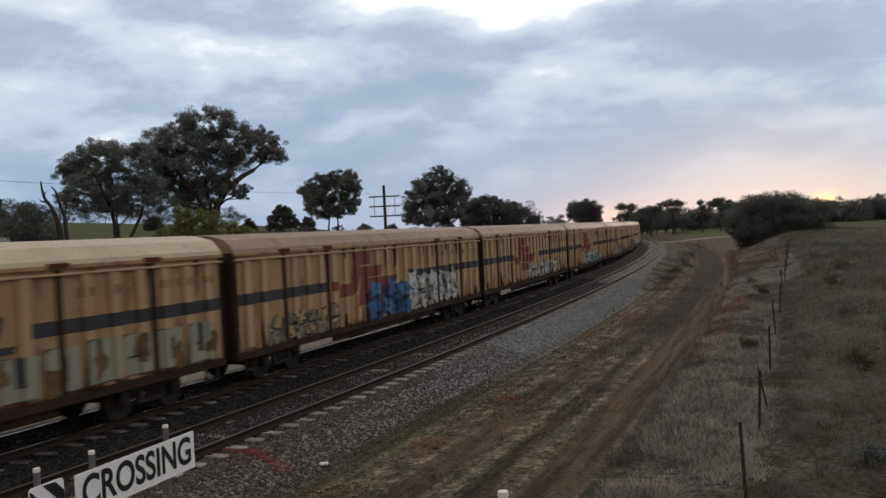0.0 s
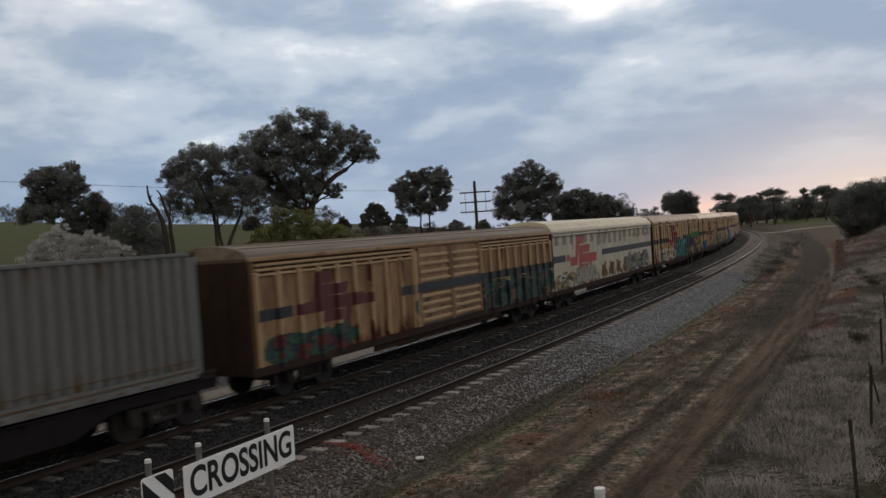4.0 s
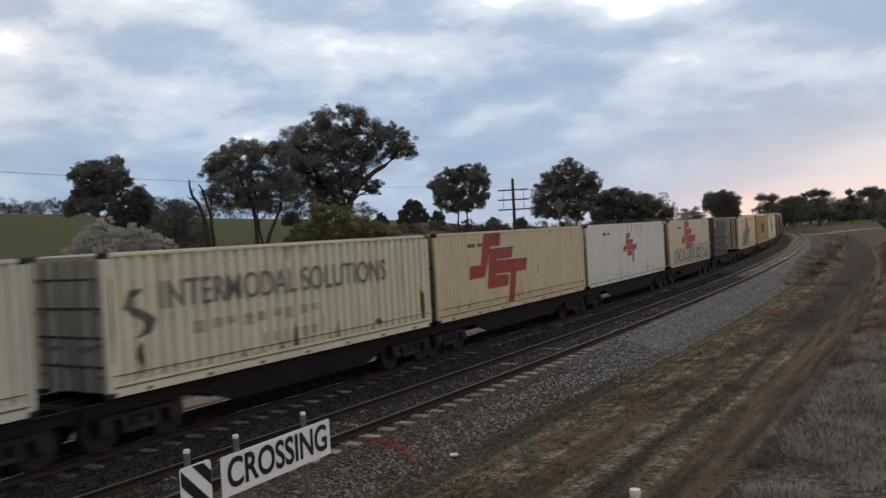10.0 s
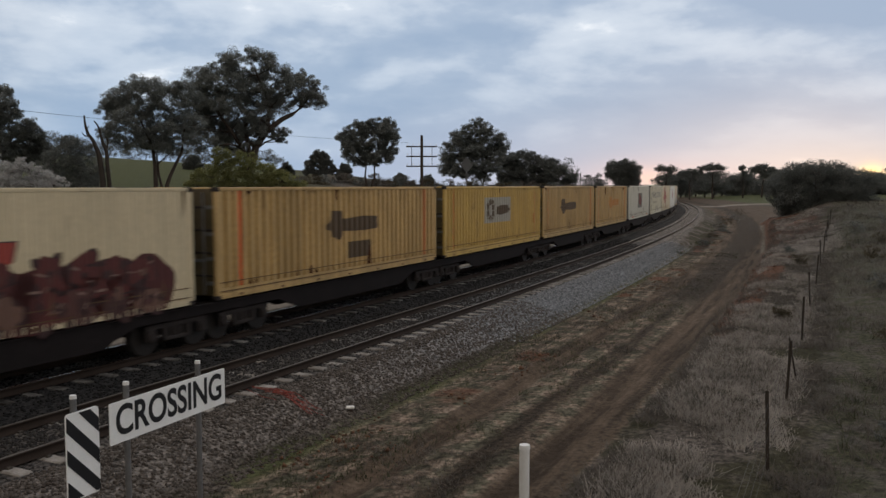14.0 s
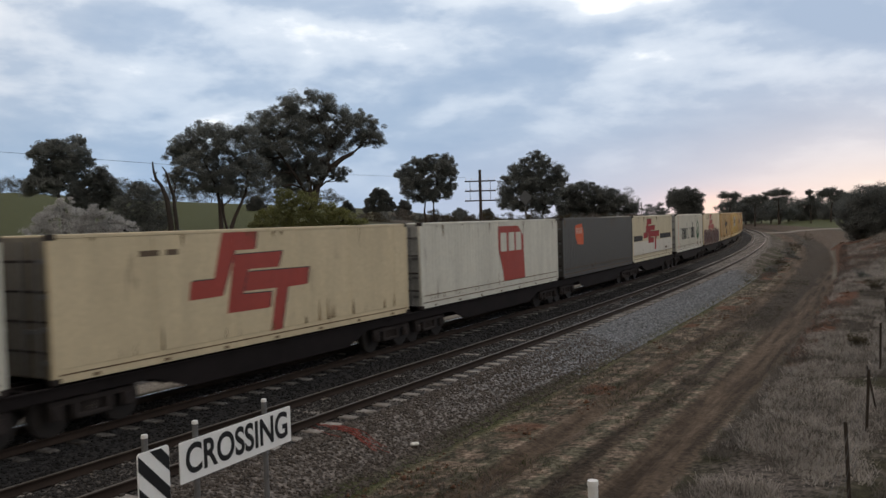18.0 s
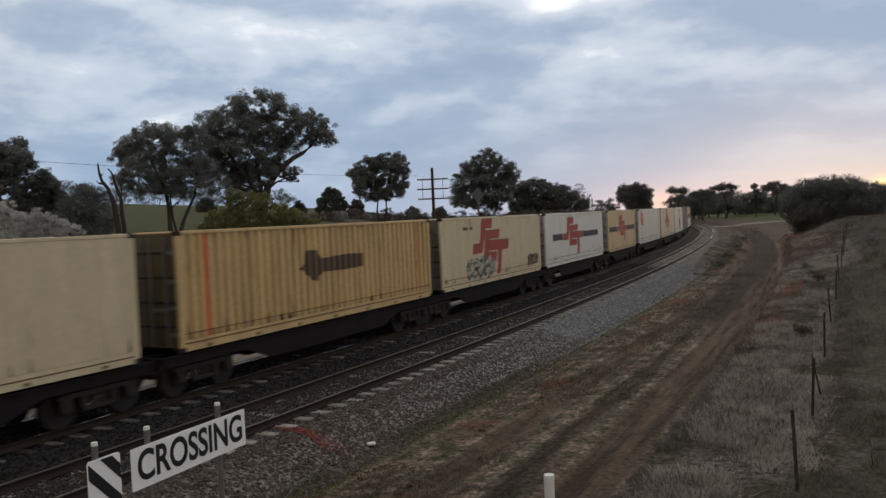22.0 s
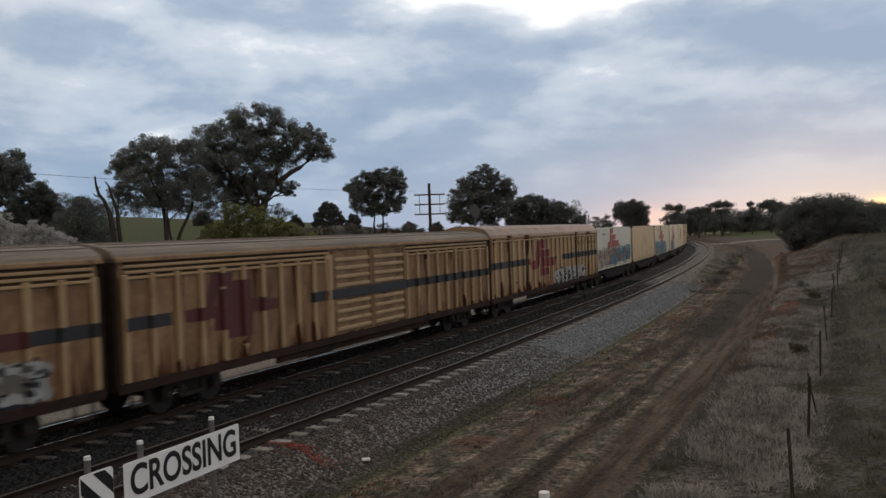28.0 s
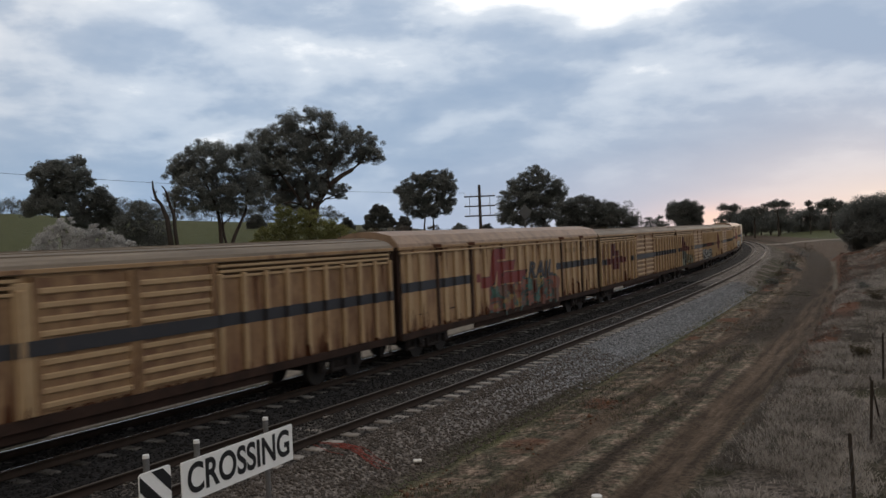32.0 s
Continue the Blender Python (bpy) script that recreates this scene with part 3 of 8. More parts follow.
    col = mixc(mask("damp", 0.3), col, two(fine, 0.35, 0.66, (0.024, 0.019, 0.015), (0.09, 0.071, 0.053)))
    co_s, co_n, lane = add("ShaderNodeAttribute"), add("ShaderNodeAttribute"), add("ShaderNodeCombineXYZ")
    co_s.attribute_name, co_n.attribute_name = "along_m", "across_m"
    squeeze = add("ShaderNodeMath", op="MULTIPLY")
    squeeze.inputs[1].default_value = 0.07
    link(co_s.outputs["Fac"], squeeze.inputs[0])
    link(squeeze.outputs[0], lane.inputs[0])
    link(co_n.outputs["Fac"], lane.inputs[1])
    lanes = add("ShaderNodeTexNoise")
    lanes.inputs["Scale"].default_value, lanes.inputs["Detail"].default_value, lanes.inputs["Roughness"].default_value = 2.6, 6, 0.65
    link(lane.outputs[0], lanes.inputs["Vector"])
    tracks = tree.nodes.new("ShaderNodeMix")
    tracks.data_type, tracks.blend_type = "RGBA", "MULTIPLY"
    link(mask("worn", 0.1), tracks.inputs[0])
    link(col, tracks.inputs[6])
    link(two(lanes.outputs[0], 0.40, 0.60, (0.55, 0.53, 0.51), (1.3, 1.27, 1.23)), tracks.inputs[7])
    col = tracks.outputs[2]
    col = mixc(mask("track_dark", 0.25), col, two(fine, 0.32, 0.68, (0.020, 0.016, 0.012), (0.062, 0.050, 0.038)))
    col = mixc(mask("verge_pale", 0.2), col, two(fine, 0.3, 0.7, (0.09, 0.082, 0.065), (0.21, 0.19, 0.155)))
    clay = two(fine, 0.3, 0.7, (0.06, 0.027, 0.017), (0.165, 0.083, 0.052))
    col = mixc(mask("orange", 0.45), col, clay)
    col = mixc(mask("pale", 0.3), col, two(fine, 0.3, 0.7, (0.12, 0.108, 0.092), (0.32, 0.285, 0.24)))
    vor = add("ShaderNodeTexVoronoi")
    vor.inputs["Scale"].default_value = 17.0
    link(pos, vor.inputs["Vector"])
    grey = add("ShaderNodeSeparateColor")
    link(vor.outputs["Color"], grey.inputs[0])
    grav = two(grey.outputs[0], 0.0, 1.0, (0.055, 0.057, 0.06), (0.34, 0.355, 0.375))
    # sooty gravel with the shade below the train mixed into the colour
    soot_shade_col = two(grey.outputs[0], 0.0, 1.0, (0.011, 0.011, 0.0115), (0.046, 0.045, 0.045))
    browner = two(grey.outputs[0], 0.0, 1.0, (0.032, 0.027, 0.023), (0.22, 0.19, 0.165))
    near_at = add("ShaderNodeAttribute")
    near_at.attribute_name = "brown_near"
    grav = mixc(near_at.outputs["Fac"], grav, browner)
    grav = mixc(mask("soot", 0.15), grav, soot_shade_col)
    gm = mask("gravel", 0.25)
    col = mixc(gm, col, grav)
    link(col, bsdf.inputs["Base Color"])
    hs = add("ShaderNodeMath", op="ADD")
    link(fine, hs.inputs[0])
    link(tiny, hs.inputs[1])
    hv = add("ShaderNodeMix")
    link(gm, hv.inputs[0])
    link(hs.outputs[0], hv.inputs[2])
    link(vor.outputs["Distance"], hv.inputs[3])
    bp = add("ShaderNodeBump")
    bp.inputs["Strength"].default_value, bp.inputs["Distance"].default_value = 0.7, 0.06
    link(hv.outputs[0], bp.inputs["Height"])
    link(bp.outputs[0], bsdf.inputs["Normal"])
    return m


build_ground()


def rail_line(n, s0, s1, z=0.0, head=RAILTOP):
    """A flat-bottomed rail swept along the curve; its polished head is a part."""
    prof = [(-0.07, -0.165), (-0.07, -0.150), (-0.012, -0.135), (-0.010, -0.04), (-0.035, -0.03), (-0.035, -0.002), (0.035, -0.002), (0.035, -0.03), (0.010, -0.04), (0.012, -0.135), (0.07, -0.150), (0.07, -0.165)]
    ss = np.arange(s0, s1 + 0.01, 1.5)
    vs, hs = [], []
    for s in ss:
        for o, dz in prof:
            x, y, _ = track(s, n + o)
            vs.append((x, y, z + dz))
        for o, dz in ((-0.034, -0.006), (-0.026, 0.0), (0.026, 0.0), (0.034, -0.006)):
            x, y, _ = track(s, n + o)
            hs.append((x, y, z + dz + 0.0005))
    k, m = len(prof), len(ss)
    q = np.array([(i * k + j, i * k + (j + 1) % k, (i + 1) * k + (j + 1) % k, (i + 1) * k + j) for i in range(m - 1) for j in range(k)])
    qh = np.array([(i * 4 + j, i * 4 + j + 1, (i + 1) * 4 + j + 1, (i + 1) * 4 + j) for i in range(m - 1) for j in range(3)])
    ob = new("rail", quick_mesh("rail", vs, q, RAILSIDE))
    tagged(ob, "rusty steel rail with a worn bright running surface", "rail", group="rails of the double track")
    part("rail_head", quick_mesh("rail_head", hs, qh, head), None, ob, "polished running surface" if head is RAILTOP else "dulled running surface")
    return ob


GAUGE = 0.7525
for centre in (0.0, FAR_TRACK):
    for side in (-GAUGE, GAUGE):
        rail_line(centre + side, -70, 420, head=RAILTOP if centre else RAILDULL)


def sleeper_mesh():
    bm = bmesh.new()
    box(bm, -1.25, 1.25, -0.12, 0.12, -0.36, -0.168, chamfer=0.02)
    return bm


def build_sleepers():
    me, black = shared("sleeper", sleeper_mesh, SLEEPER), shared("sleeper", sleeper_mesh, SLEEPER_DARK)
    clip = shared("rail_clip", lambda: boxes(*[(sx * GAUGE + o - 0.035, sx * GAUGE + o + 0.035, -0.05, 0.05, -0.168, -0.135) for sx in (-1, 1) for o in (-0.105, 0.105)], chamfer=0.012), CLIP)
    rng = np.random.default_rng(4)
    rest, rest_far = [], []
    for name, centre, a, b in (("near_track_sleepers", 0.0, -16, 85), ("far_track_sleepers", FAR_TRACK, -16, 85)):
        host = tagged(empty(name), "weathered concrete sleepers set in ballast", "sleepers", kind="structure")
        s = -60.0
        while s < 330:
            x, y, h = track(s + rng.normal(0, 0.012), centre + rng.normal(0, 0.012))
            m = pose(x, y, rng.normal(0, 0.006), 0, 0, -math.degrees(h) + rng.normal(0, 0.4))
            if a < s < b:
                ob = part("sleeper", black if centre else me, None, host)
                ob.matrix_basis = m
                if s < 30 and centre == 0:
                    cl = part("rail_clip", clip, None, ob)
            else:
                (rest_far if centre else rest).append(m)
            s += 0.66
    base, faces = [v.co.copy() for v in me.vertices], [tuple(p.vertices) for p in me.polygons]
    for poses, mat, label in ((rest, SLEEPER, "weathered concrete sleepers further along the near line"), (rest_far, SLEEPER_DARK, "sooty concrete sleepers further along the far line")):
        vs, fs = [], []
        for m in poses:
            o = len(vs)
            vs += [m @ v for v in base]
            fs += [tuple(o + i for i in f) for f in faces]
        ob = new("distant_sleepers", mesh_of("distant_sleepers", vs, fs, mat))
        tagged(ob, label, "sleepers", kind="stuff")


build_sleepers()


def scatter_stones(name, count, s_rng, n_rng, mat, size, seed, label):
    rng = np.random.default_rng(seed)
    u = rng.random(count)
    s = s_rng[0] + (s_rng[1] - s_rng[0]) * (u ** 1.5 if name != "shoulder_ballast" else (u + 0.25 * rng.random(count)) / 1.25)
    n = rng.uniform(*n_rng, count)
    h = H0 - s / RAD
    x, y = CX + (RAD + n) * np.cos(h), CY - (RAD + n) * np.sin(h)
    z = terrain(x, y)
    base = np.array([(1, 0, 0), (-1, 0, 0), (0, 1, 0), (0, -1, 0), (0, 0, 1), (0, 0, -1)], float)
    tri = np.array([(0, 2, 4), (2, 1, 4), (1, 3, 4), (3, 0, 4), (2, 0, 5), (1, 2, 5), (3, 1, 5), (0, 3, 5)])
    rad = size * rng.uniform(0.6, 1.4, (count, 1, 1))
    v = base[None] * rad * rng.uniform(0.55, 1.25, (count, 6, 1)) + rng.normal(0, 0.18, (count, 6, 3)) * rad
    a = rng.uniform(0, 6.28, count)
    c, sn = np.cos(a)[:, None], np.sin(a)[:, None]
    v = np.stack([v[..., 0] * c - v[..., 1] * sn, v[..., 0] * sn + v[..., 1] * c, v[..., 2] * 0.75], -1)
    v = v + np.stack([x, y, z + size * 0.2], -1)[:, None]
    f = tri[None] + (np.arange(count) * 6)[:, None, None]
    ob = new(name, quick_mesh(name, v.reshape(-1, 3), f.reshape(-1, 3), mat))
    tagged(ob, label, "ballast", kind="stuff")


scatter_stones("brown_ballast", 14000, (-12, 13), (1.3, 3.4), STONE_BROWN, 0.036, 4, "brown-grey crushed stone on the track shoulder")
scatter_stones("shoulder_ballast", 19000, (6, 50), (1.34, 3.3), STONE, 0.036, 1, "loose grey crushed stone on the track shoulder")
scatter_stones("track_ballast", 12000, (-12, 45), (-0.64, 0.64), STONE_OILY, 0.036, 2, "dark oil-stained crushed stone between the rails")
scatter_stones("sleeper_end_ballast", 2600, (-12, 40), (0.84, 1.34), STONE_OILY, 0.026, 6, "dark crushed stone packed between the sleeper ends")
# these stones carry the train's shade in their colour
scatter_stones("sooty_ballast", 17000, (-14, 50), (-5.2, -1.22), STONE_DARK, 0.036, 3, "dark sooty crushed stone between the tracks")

# ---- the freight train on the far track ----
TRAIN = []          # (thing, place of its middle along the train, half distance of its pivots, height)
SPEED, SLOWING = 20.03, 0.0320


def clip_poly(poly, x0, x1):
    """The piece of a polygon between two upright lines."""
    for lim, sign in ((x0, 1), (x1, -1)):
        res = []
        for i, p in enumerate(poly):
            q = poly[(i + 1) % len(poly)]
            a, b = (p[0] - lim) * sign, (q[0] - lim) * sign
            if a >= 0:
                res.append(p)
            if a * b < 0:
                t = a / (a - b)
                res.append((lim, p[1] + (q[1] - p[1]) * t))
        poly = res
        if len(poly) < 3:
            return []
    return poly


def profile(L, kind):
    """Outline of a side wall seen from above: (along, out) from rear to front."""
    h = L / 2 - 0.14
    pts, x = [(-h, 0.0)], -h
    if kind == "corrugated":
        seq = ((0.14, 0.0), (0.035, -0.08), (0.12, -0.08), (0.035, 0.0))
    elif kind == "ribbed":
        seq = ((0.19, 0.0), (0.012, -0.012), (0.03, -0.012), (0.012, 0.0))
    elif kind == "posts":
        return [(-h, -0.025), (h, -0.025)]
    elif kind == "wide":
        return [(-h, 0.0), (h, 0.0)]
    else:
        seq = ((2.4, 0.0), (0.01, -0.008), (0.03, -0.008), (0.01, 0.0))
    hi = h
    i = 0
    while x + seq[i % len(seq)][0] < hi:
        x += seq[i % len(seq)][0]
        pts.append((x, seq[i % len(seq)][1]))
        i += 1
    pts.append((h, 0.0))
    return pts


def proud_profile(L, places, half, slope, out):
    """Outline of a plain wall with proud uprights at the given places."""
    pts = [(-L / 2 + 0.14, 0.0)]
    for x in sorted(places):
        pts += [(x - half - 0.004, 0.0), (x - half, out - slope), (x - half + slope, out), (x + half - slope, out), (x + half, out - slope), (x + half + 0.004, 0.0)]
    pts = [p for p in pts if -L / 2 + 0.13 < p[0] < L / 2 - 0.14]
    return pts + [(L / 2 - 0.14, 0.0)]


def prof_wall(prof, z0, z1, face, sign=-1):
    bm = bmesh.new()
    rows = [(bm.verts.new((x, sign * (face + o), z0)), bm.verts.new((x, sign * (face + o), z1))) for x, o in prof]
    for a, b in zip(rows, rows[1:]):
        bm.faces.new((a[0], b[0], b[1], a[1]) if sign < 0 else (b[0], a[0], a[1], b[1]))
    return bm


def painter(parent, prof, face):
    """Paints shapes on the side wall, following its pressed steel."""
    def on(name, polys, mat, label="", lift=0.004, joined=False):
        if not joined and len(polys) > 1:
            for p in polys:
                on(name, [p], mat, label, lift, True)
            return None
        bm = bmesh.new()
        for poly in polys:
            for (xa, oa), (xb, ob_) in zip(prof, prof[1:]):
                if xb - xa < 1e-6:
                    continue
                c = clip_poly(poly, xa, xb)
                if len(c) < 3:
                    continue
                vs = []
                for x, z in c:
                    t = (x - xa) / (xb - xa)
                    vs.append(bm.verts.new((x, -(face + oa + (ob_ - oa) * t + lift), z)))
                try:
                    bm.faces.new(vs)
                except ValueError:
                    pass
        ob = part(name, bm, mat, parent, label)
        if len(polys) > 1:
            ob["kind"] = "stuff"
        return ob
    return on


def rect(x0, x1, z0, z1):
    return [(x0, z0), (x1, z0), (x1, z1), (x0, z1)]


MARK_S = ((.0, .405), (.241, .41), (.35, .827), (.514, .827), (.532, 1.0), (.255, 1.0), (.184, .571), (.016, .571))
MARK_C = ((.277, .24), (.625, .236), (.643, .39), (.40, .402), (.452, .638), (.711, .634), (.75, .79), (.341, .783))
MARK_T = ((.416, .43), (.689, .425), (.63, .0), (.725, .0), (.79, .42), (.975, .425), (1.0, .60), (.455, .61))


def three_mark(on, x, z, w, h, mat, label="red interlocking company mark", upright=0.0, edged=True):
    def placed(p, dx=0.0, dz=0.0):
        return [(x + dx + (px - 0.5 - upright * (pz - 0.5)) * w, z + dz + (pz - 0.5) * h) for px, pz in p]
    for p in (MARK_S, MARK_C, MARK_T):
        if edged:
            on("logo_edge", [placed(p, 0.012 * w, 0.010 * h)], BLACKBAND, "thin dark edge of the mark", 0.005)
        on("logo", [placed(p)], mat, label, 0.007)


def tint(col):
    key = "spray_%02d_%02d_%02d" % tuple(int(c * 99) for c in col)
    return paint(key, col, 0.45)


def stroke(x0, z0, x1, z1, wide):
    """A thick straight stroke as a four-sided outline."""
    d = Vector((x1 - x0, z1 - z0))
    d.normalize()
    p, q = Vector((-d.y, d.x)) * wide / 2, d * wide * 0.35
    a, b = Vector((x0, z0)) - q, Vector((x1, z1)) + q
    return [tuple(a - p), tuple(b - p), tuple(b + p), tuple(a + p)]


def bubble(cx, cz, rx, rz, rng, k=26, rough=0.2):
    """A soft rounded outline with a few swells."""
    ph = [(rng.uniform(0, 6.28), rng.uniform(0.3, 1.0) * rough) for _ in range(4)]
    res = []
    for i in range(k):
        a = 6.2832 * i / k
        r = 1 + sum(m * math.sin(a * (n + 2) + p) for n, (p, m) in enumerate(ph))
        c, sn = math.cos(a), math.sin(a)
        res.append((cx + rx * r * abs(c) ** 0.8 * math.copysign(1, c), cz + rz * r * abs(sn) ** 0.8 * math.copysign(1, sn)))
    return res


def graffiti(on, x0, x1, z0, z1, fills, seed, letters=6, edge=(0.02, 0.02, 0.03), edges=True, base=0.007):
    """Sprayed colour that cannot be read: a ragged cloud, swelling shapes with dark rims and holes and light flecks."""
    rng = random.Random(seed)
    w, h = (x1 - x0) / letters, z1 - z0
    mid = (z0 + z1) / 2
    second = fills[1:] or (tuple(min(0.7, v * 1.5 + 0.03) for v in fills[0]),)
    cloud, rims, holes = [], [], []
    bodies, inner = {c: [] for c in fills}, {}
    for i in range(letters):
        cx, cz = x0 + (i + 0.5) * w, mid + rng.uniform(-0.08, 0.08) * h
        cloud.append(bubble(cx, mid - 0.05 * h, w * 0.85, h * 0.5, rng, 26, 0.10))
        sub = rng.choice((2, 2, 3))
        for k in range(sub):
            bx, bz = cx + rng.uniform(-0.3, 0.3) * w, cz + (k / (sub - 1) - 0.5) * h * 0.55
            rx, rz = w * rng.uniform(0.28, 0.46), h * rng.uniform(0.17, 0.27)
            st = rng.getstate()
            rims.append(bubble(bx - 0.03, bz - 0.03, rx + 0.055, rz + 0.055, rng))
            rng.setstate(st)
            bodies[fills[(i + k) % len(fills)] if rng.random() < 0.75 else fills[0]].append(bubble(bx, bz, rx, rz, rng))
            if rng.random() < 0.8:
                inner.setdefault(rng.choice(second), []).append(bubble(bx + rng.uniform(-0.1, 0.1) * w, bz + rng.uniform(-0.05, 0.05) * h, rx * rng.uniform(0.25, 0.5), rz * rng.uniform(0.3, 0.55), rng, 16))
            if rng.random() < 0.6:
                holes.append(bubble(bx + rng.uniform(-0.2, 0.2) * w, bz + rng.uniform(-0.1, 0.1) * h, 0.02 + rx * rng.uniform(0.08, 0.24), 0.02 + rz * rng.uniform(0.1, 0.3), rng, 12))
    for i in range(letters * 3):
        cx, cz, a = rng.uniform(x0, x1), rng.uniform(z0 + 0.1 * h, z1 - 0.08 * h), rng.uniform(-0.5, 2.4)
        ln = rng.uniform(0.05, 0.2) * h
        holes.append(stroke(cx - ln * math.cos(a), cz - ln * math.sin(a), cx + ln * math.cos(a), cz + ln * math.sin(a), rng.uniform(0.025, 0.07)))
    flecks = []
    for i in range(letters * 3):
        cx, cz, a = rng.uniform(x0, x1), rng.uniform(z0 + 0.15 * h, z1 - 0.1 * h), rng.uniform(-0.4, 1.2)
        ln = rng.uniform(0.03, 0.11) * h
        flecks.append(stroke(cx - ln * math.cos(a), cz - ln * math.sin(a), cx + ln * math.cos(a), cz + ln * math.sin(a), rng.uniform(0.02, 0.06)))
    on("graffiti_cloud", cloud, tint(tuple(v * 0.75 for v in fills[0])), "sprayed cloud of colour", base, True)
    if edges:
        on("graffiti_outline", rims, tint(edge), "dark sprayed graffiti edges", base + 0.003, True)
    lift = base + 0.005
    for group in (bodies, inner):
        for c, ps in group.items():
            if ps:
                on("graffiti", ps, tint(c), "sprayed graffiti", lift, True)
            lift += 0.002
    if edges:
        on("graffiti_dab", holes, tint(edge), "dark sprayed dabs", lift, True)
    on("graffiti_fleck", flecks, tint(tuple(min(0.6, v * 1.25 + 0.06) for v in fills[-1])), "light sprayed flecks", lift + 0.002, True)


def tall_bars(on, x0, x1, z0, z1, count, mat, rim):
    """Tall sprayed blocks with dark shadows and slots, in a row."""
    rng, w = random.Random(int(x1 * 31)), (x1 - x0) / count
    for i in range(count):
        a, b = x0 + i * w + 0.06 * w, x0 + (i + 1) * w - 0.1 * w
        lo, hi = z0 + rng.uniform(0, 0.1), z1 - rng.uniform(0, 0.15)
        on("sprayed_shadow", [[(a - 0.1, lo - 0.03), (b - 0.1, lo - 0.03), (b - 0.04, hi - 0.02), (a - 0.04, hi + 0.03)]], rim, "dark sprayed shadow", 0.007)
        on("sprayed_block", [[(a, lo), (b - 0.04, lo), (b, hi - 0.05), (b - 0.12, hi), (a + 0.1, hi), (a, hi - 0.1)]], mat, "pale sprayed block", 0.012)
        m, t = (a + b) / 2 + rng.uniform(-0.1, 0.1) * w, 0.05 + 0.06 * rng.random()
        if rng.random() < 0.5:
            on("sprayed_slot", [rect(m - t, m + t, lo + 0.25, hi)], rim, "dark sprayed slot", 0.016)
        else:
            on("sprayed_slot", [rect(m - t, m + t, lo + 0.2, hi - 0.22)], rim, "dark sprayed slot", 0.016)


def rust_stains(on, L, seed, top=1.5, count=26, from_z=3.7):
    """Ragged rust creeping up from the sill, and runs from the eaves."""
    rng = random.Random(seed)
    ps = []
    for i in range(count * 6):
        x, w = rng.uniform(-L / 2 + 0.3, L / 2 - 0.3), rng.uniform(0.015, 0.09)
        lo, hgt = 0.99, rng.uniform(0.05, 1.0) ** 2 * (top - 0.6)
        lean = rng.uniform(-0.02, 0.02)
        ps.append([(x - w, lo), (x - w * 0.6 + lean, lo + hgt * 0.6), (x + lean, lo + hgt), (x + w * 0.5 + lean, lo + hgt * 0.5), (x + w, lo)])
    for i in range(count // 2):
        x, hgt, w = rng.uniform(-L / 2 + 0.4, L / 2 - 0.4), rng.uniform(0.2, 1.1), rng.uniform(0.03, 0.12)
        ps.append([(x - w, from_z), (x - w * 0.3, from_z - hgt), (x + w * 0.2, from_z - hgt * 0.8), (x + w, from_z)])
    on("rust_stain", ps, RUSTPATCH, "ragged rust stains", 0.003, True)


def lettering(parent, text, x, z, size, face, mat, width=1.0, label="painted lettering", slant=0.0, weight=0.0, span=0.0):
    cu = bpy.data.curves.new("lettering", "FONT")
    cu.body, cu.size, cu.align_x, cu.align_y = text, size, "CENTER", "CENTER"
    cu.shear, cu.offset = slant, weight
    tmp = bpy.data.objects.new("lettering", cu)
    me = bpy.data.meshes.new_from_object(tmp)
    bpy.data.objects.remove(tmp)
    if span:
        xs = [v.co.x for v in me.vertices]
        width = span / (max(xs) - min(xs))
    for v in me.vertices:
        v.co = (x + v.co.x * width, -face, z + v.co.y)
    me.materials.clear()
    return part("lettering", me, mat, parent, label)


CW, CH = 2.46, 2.97


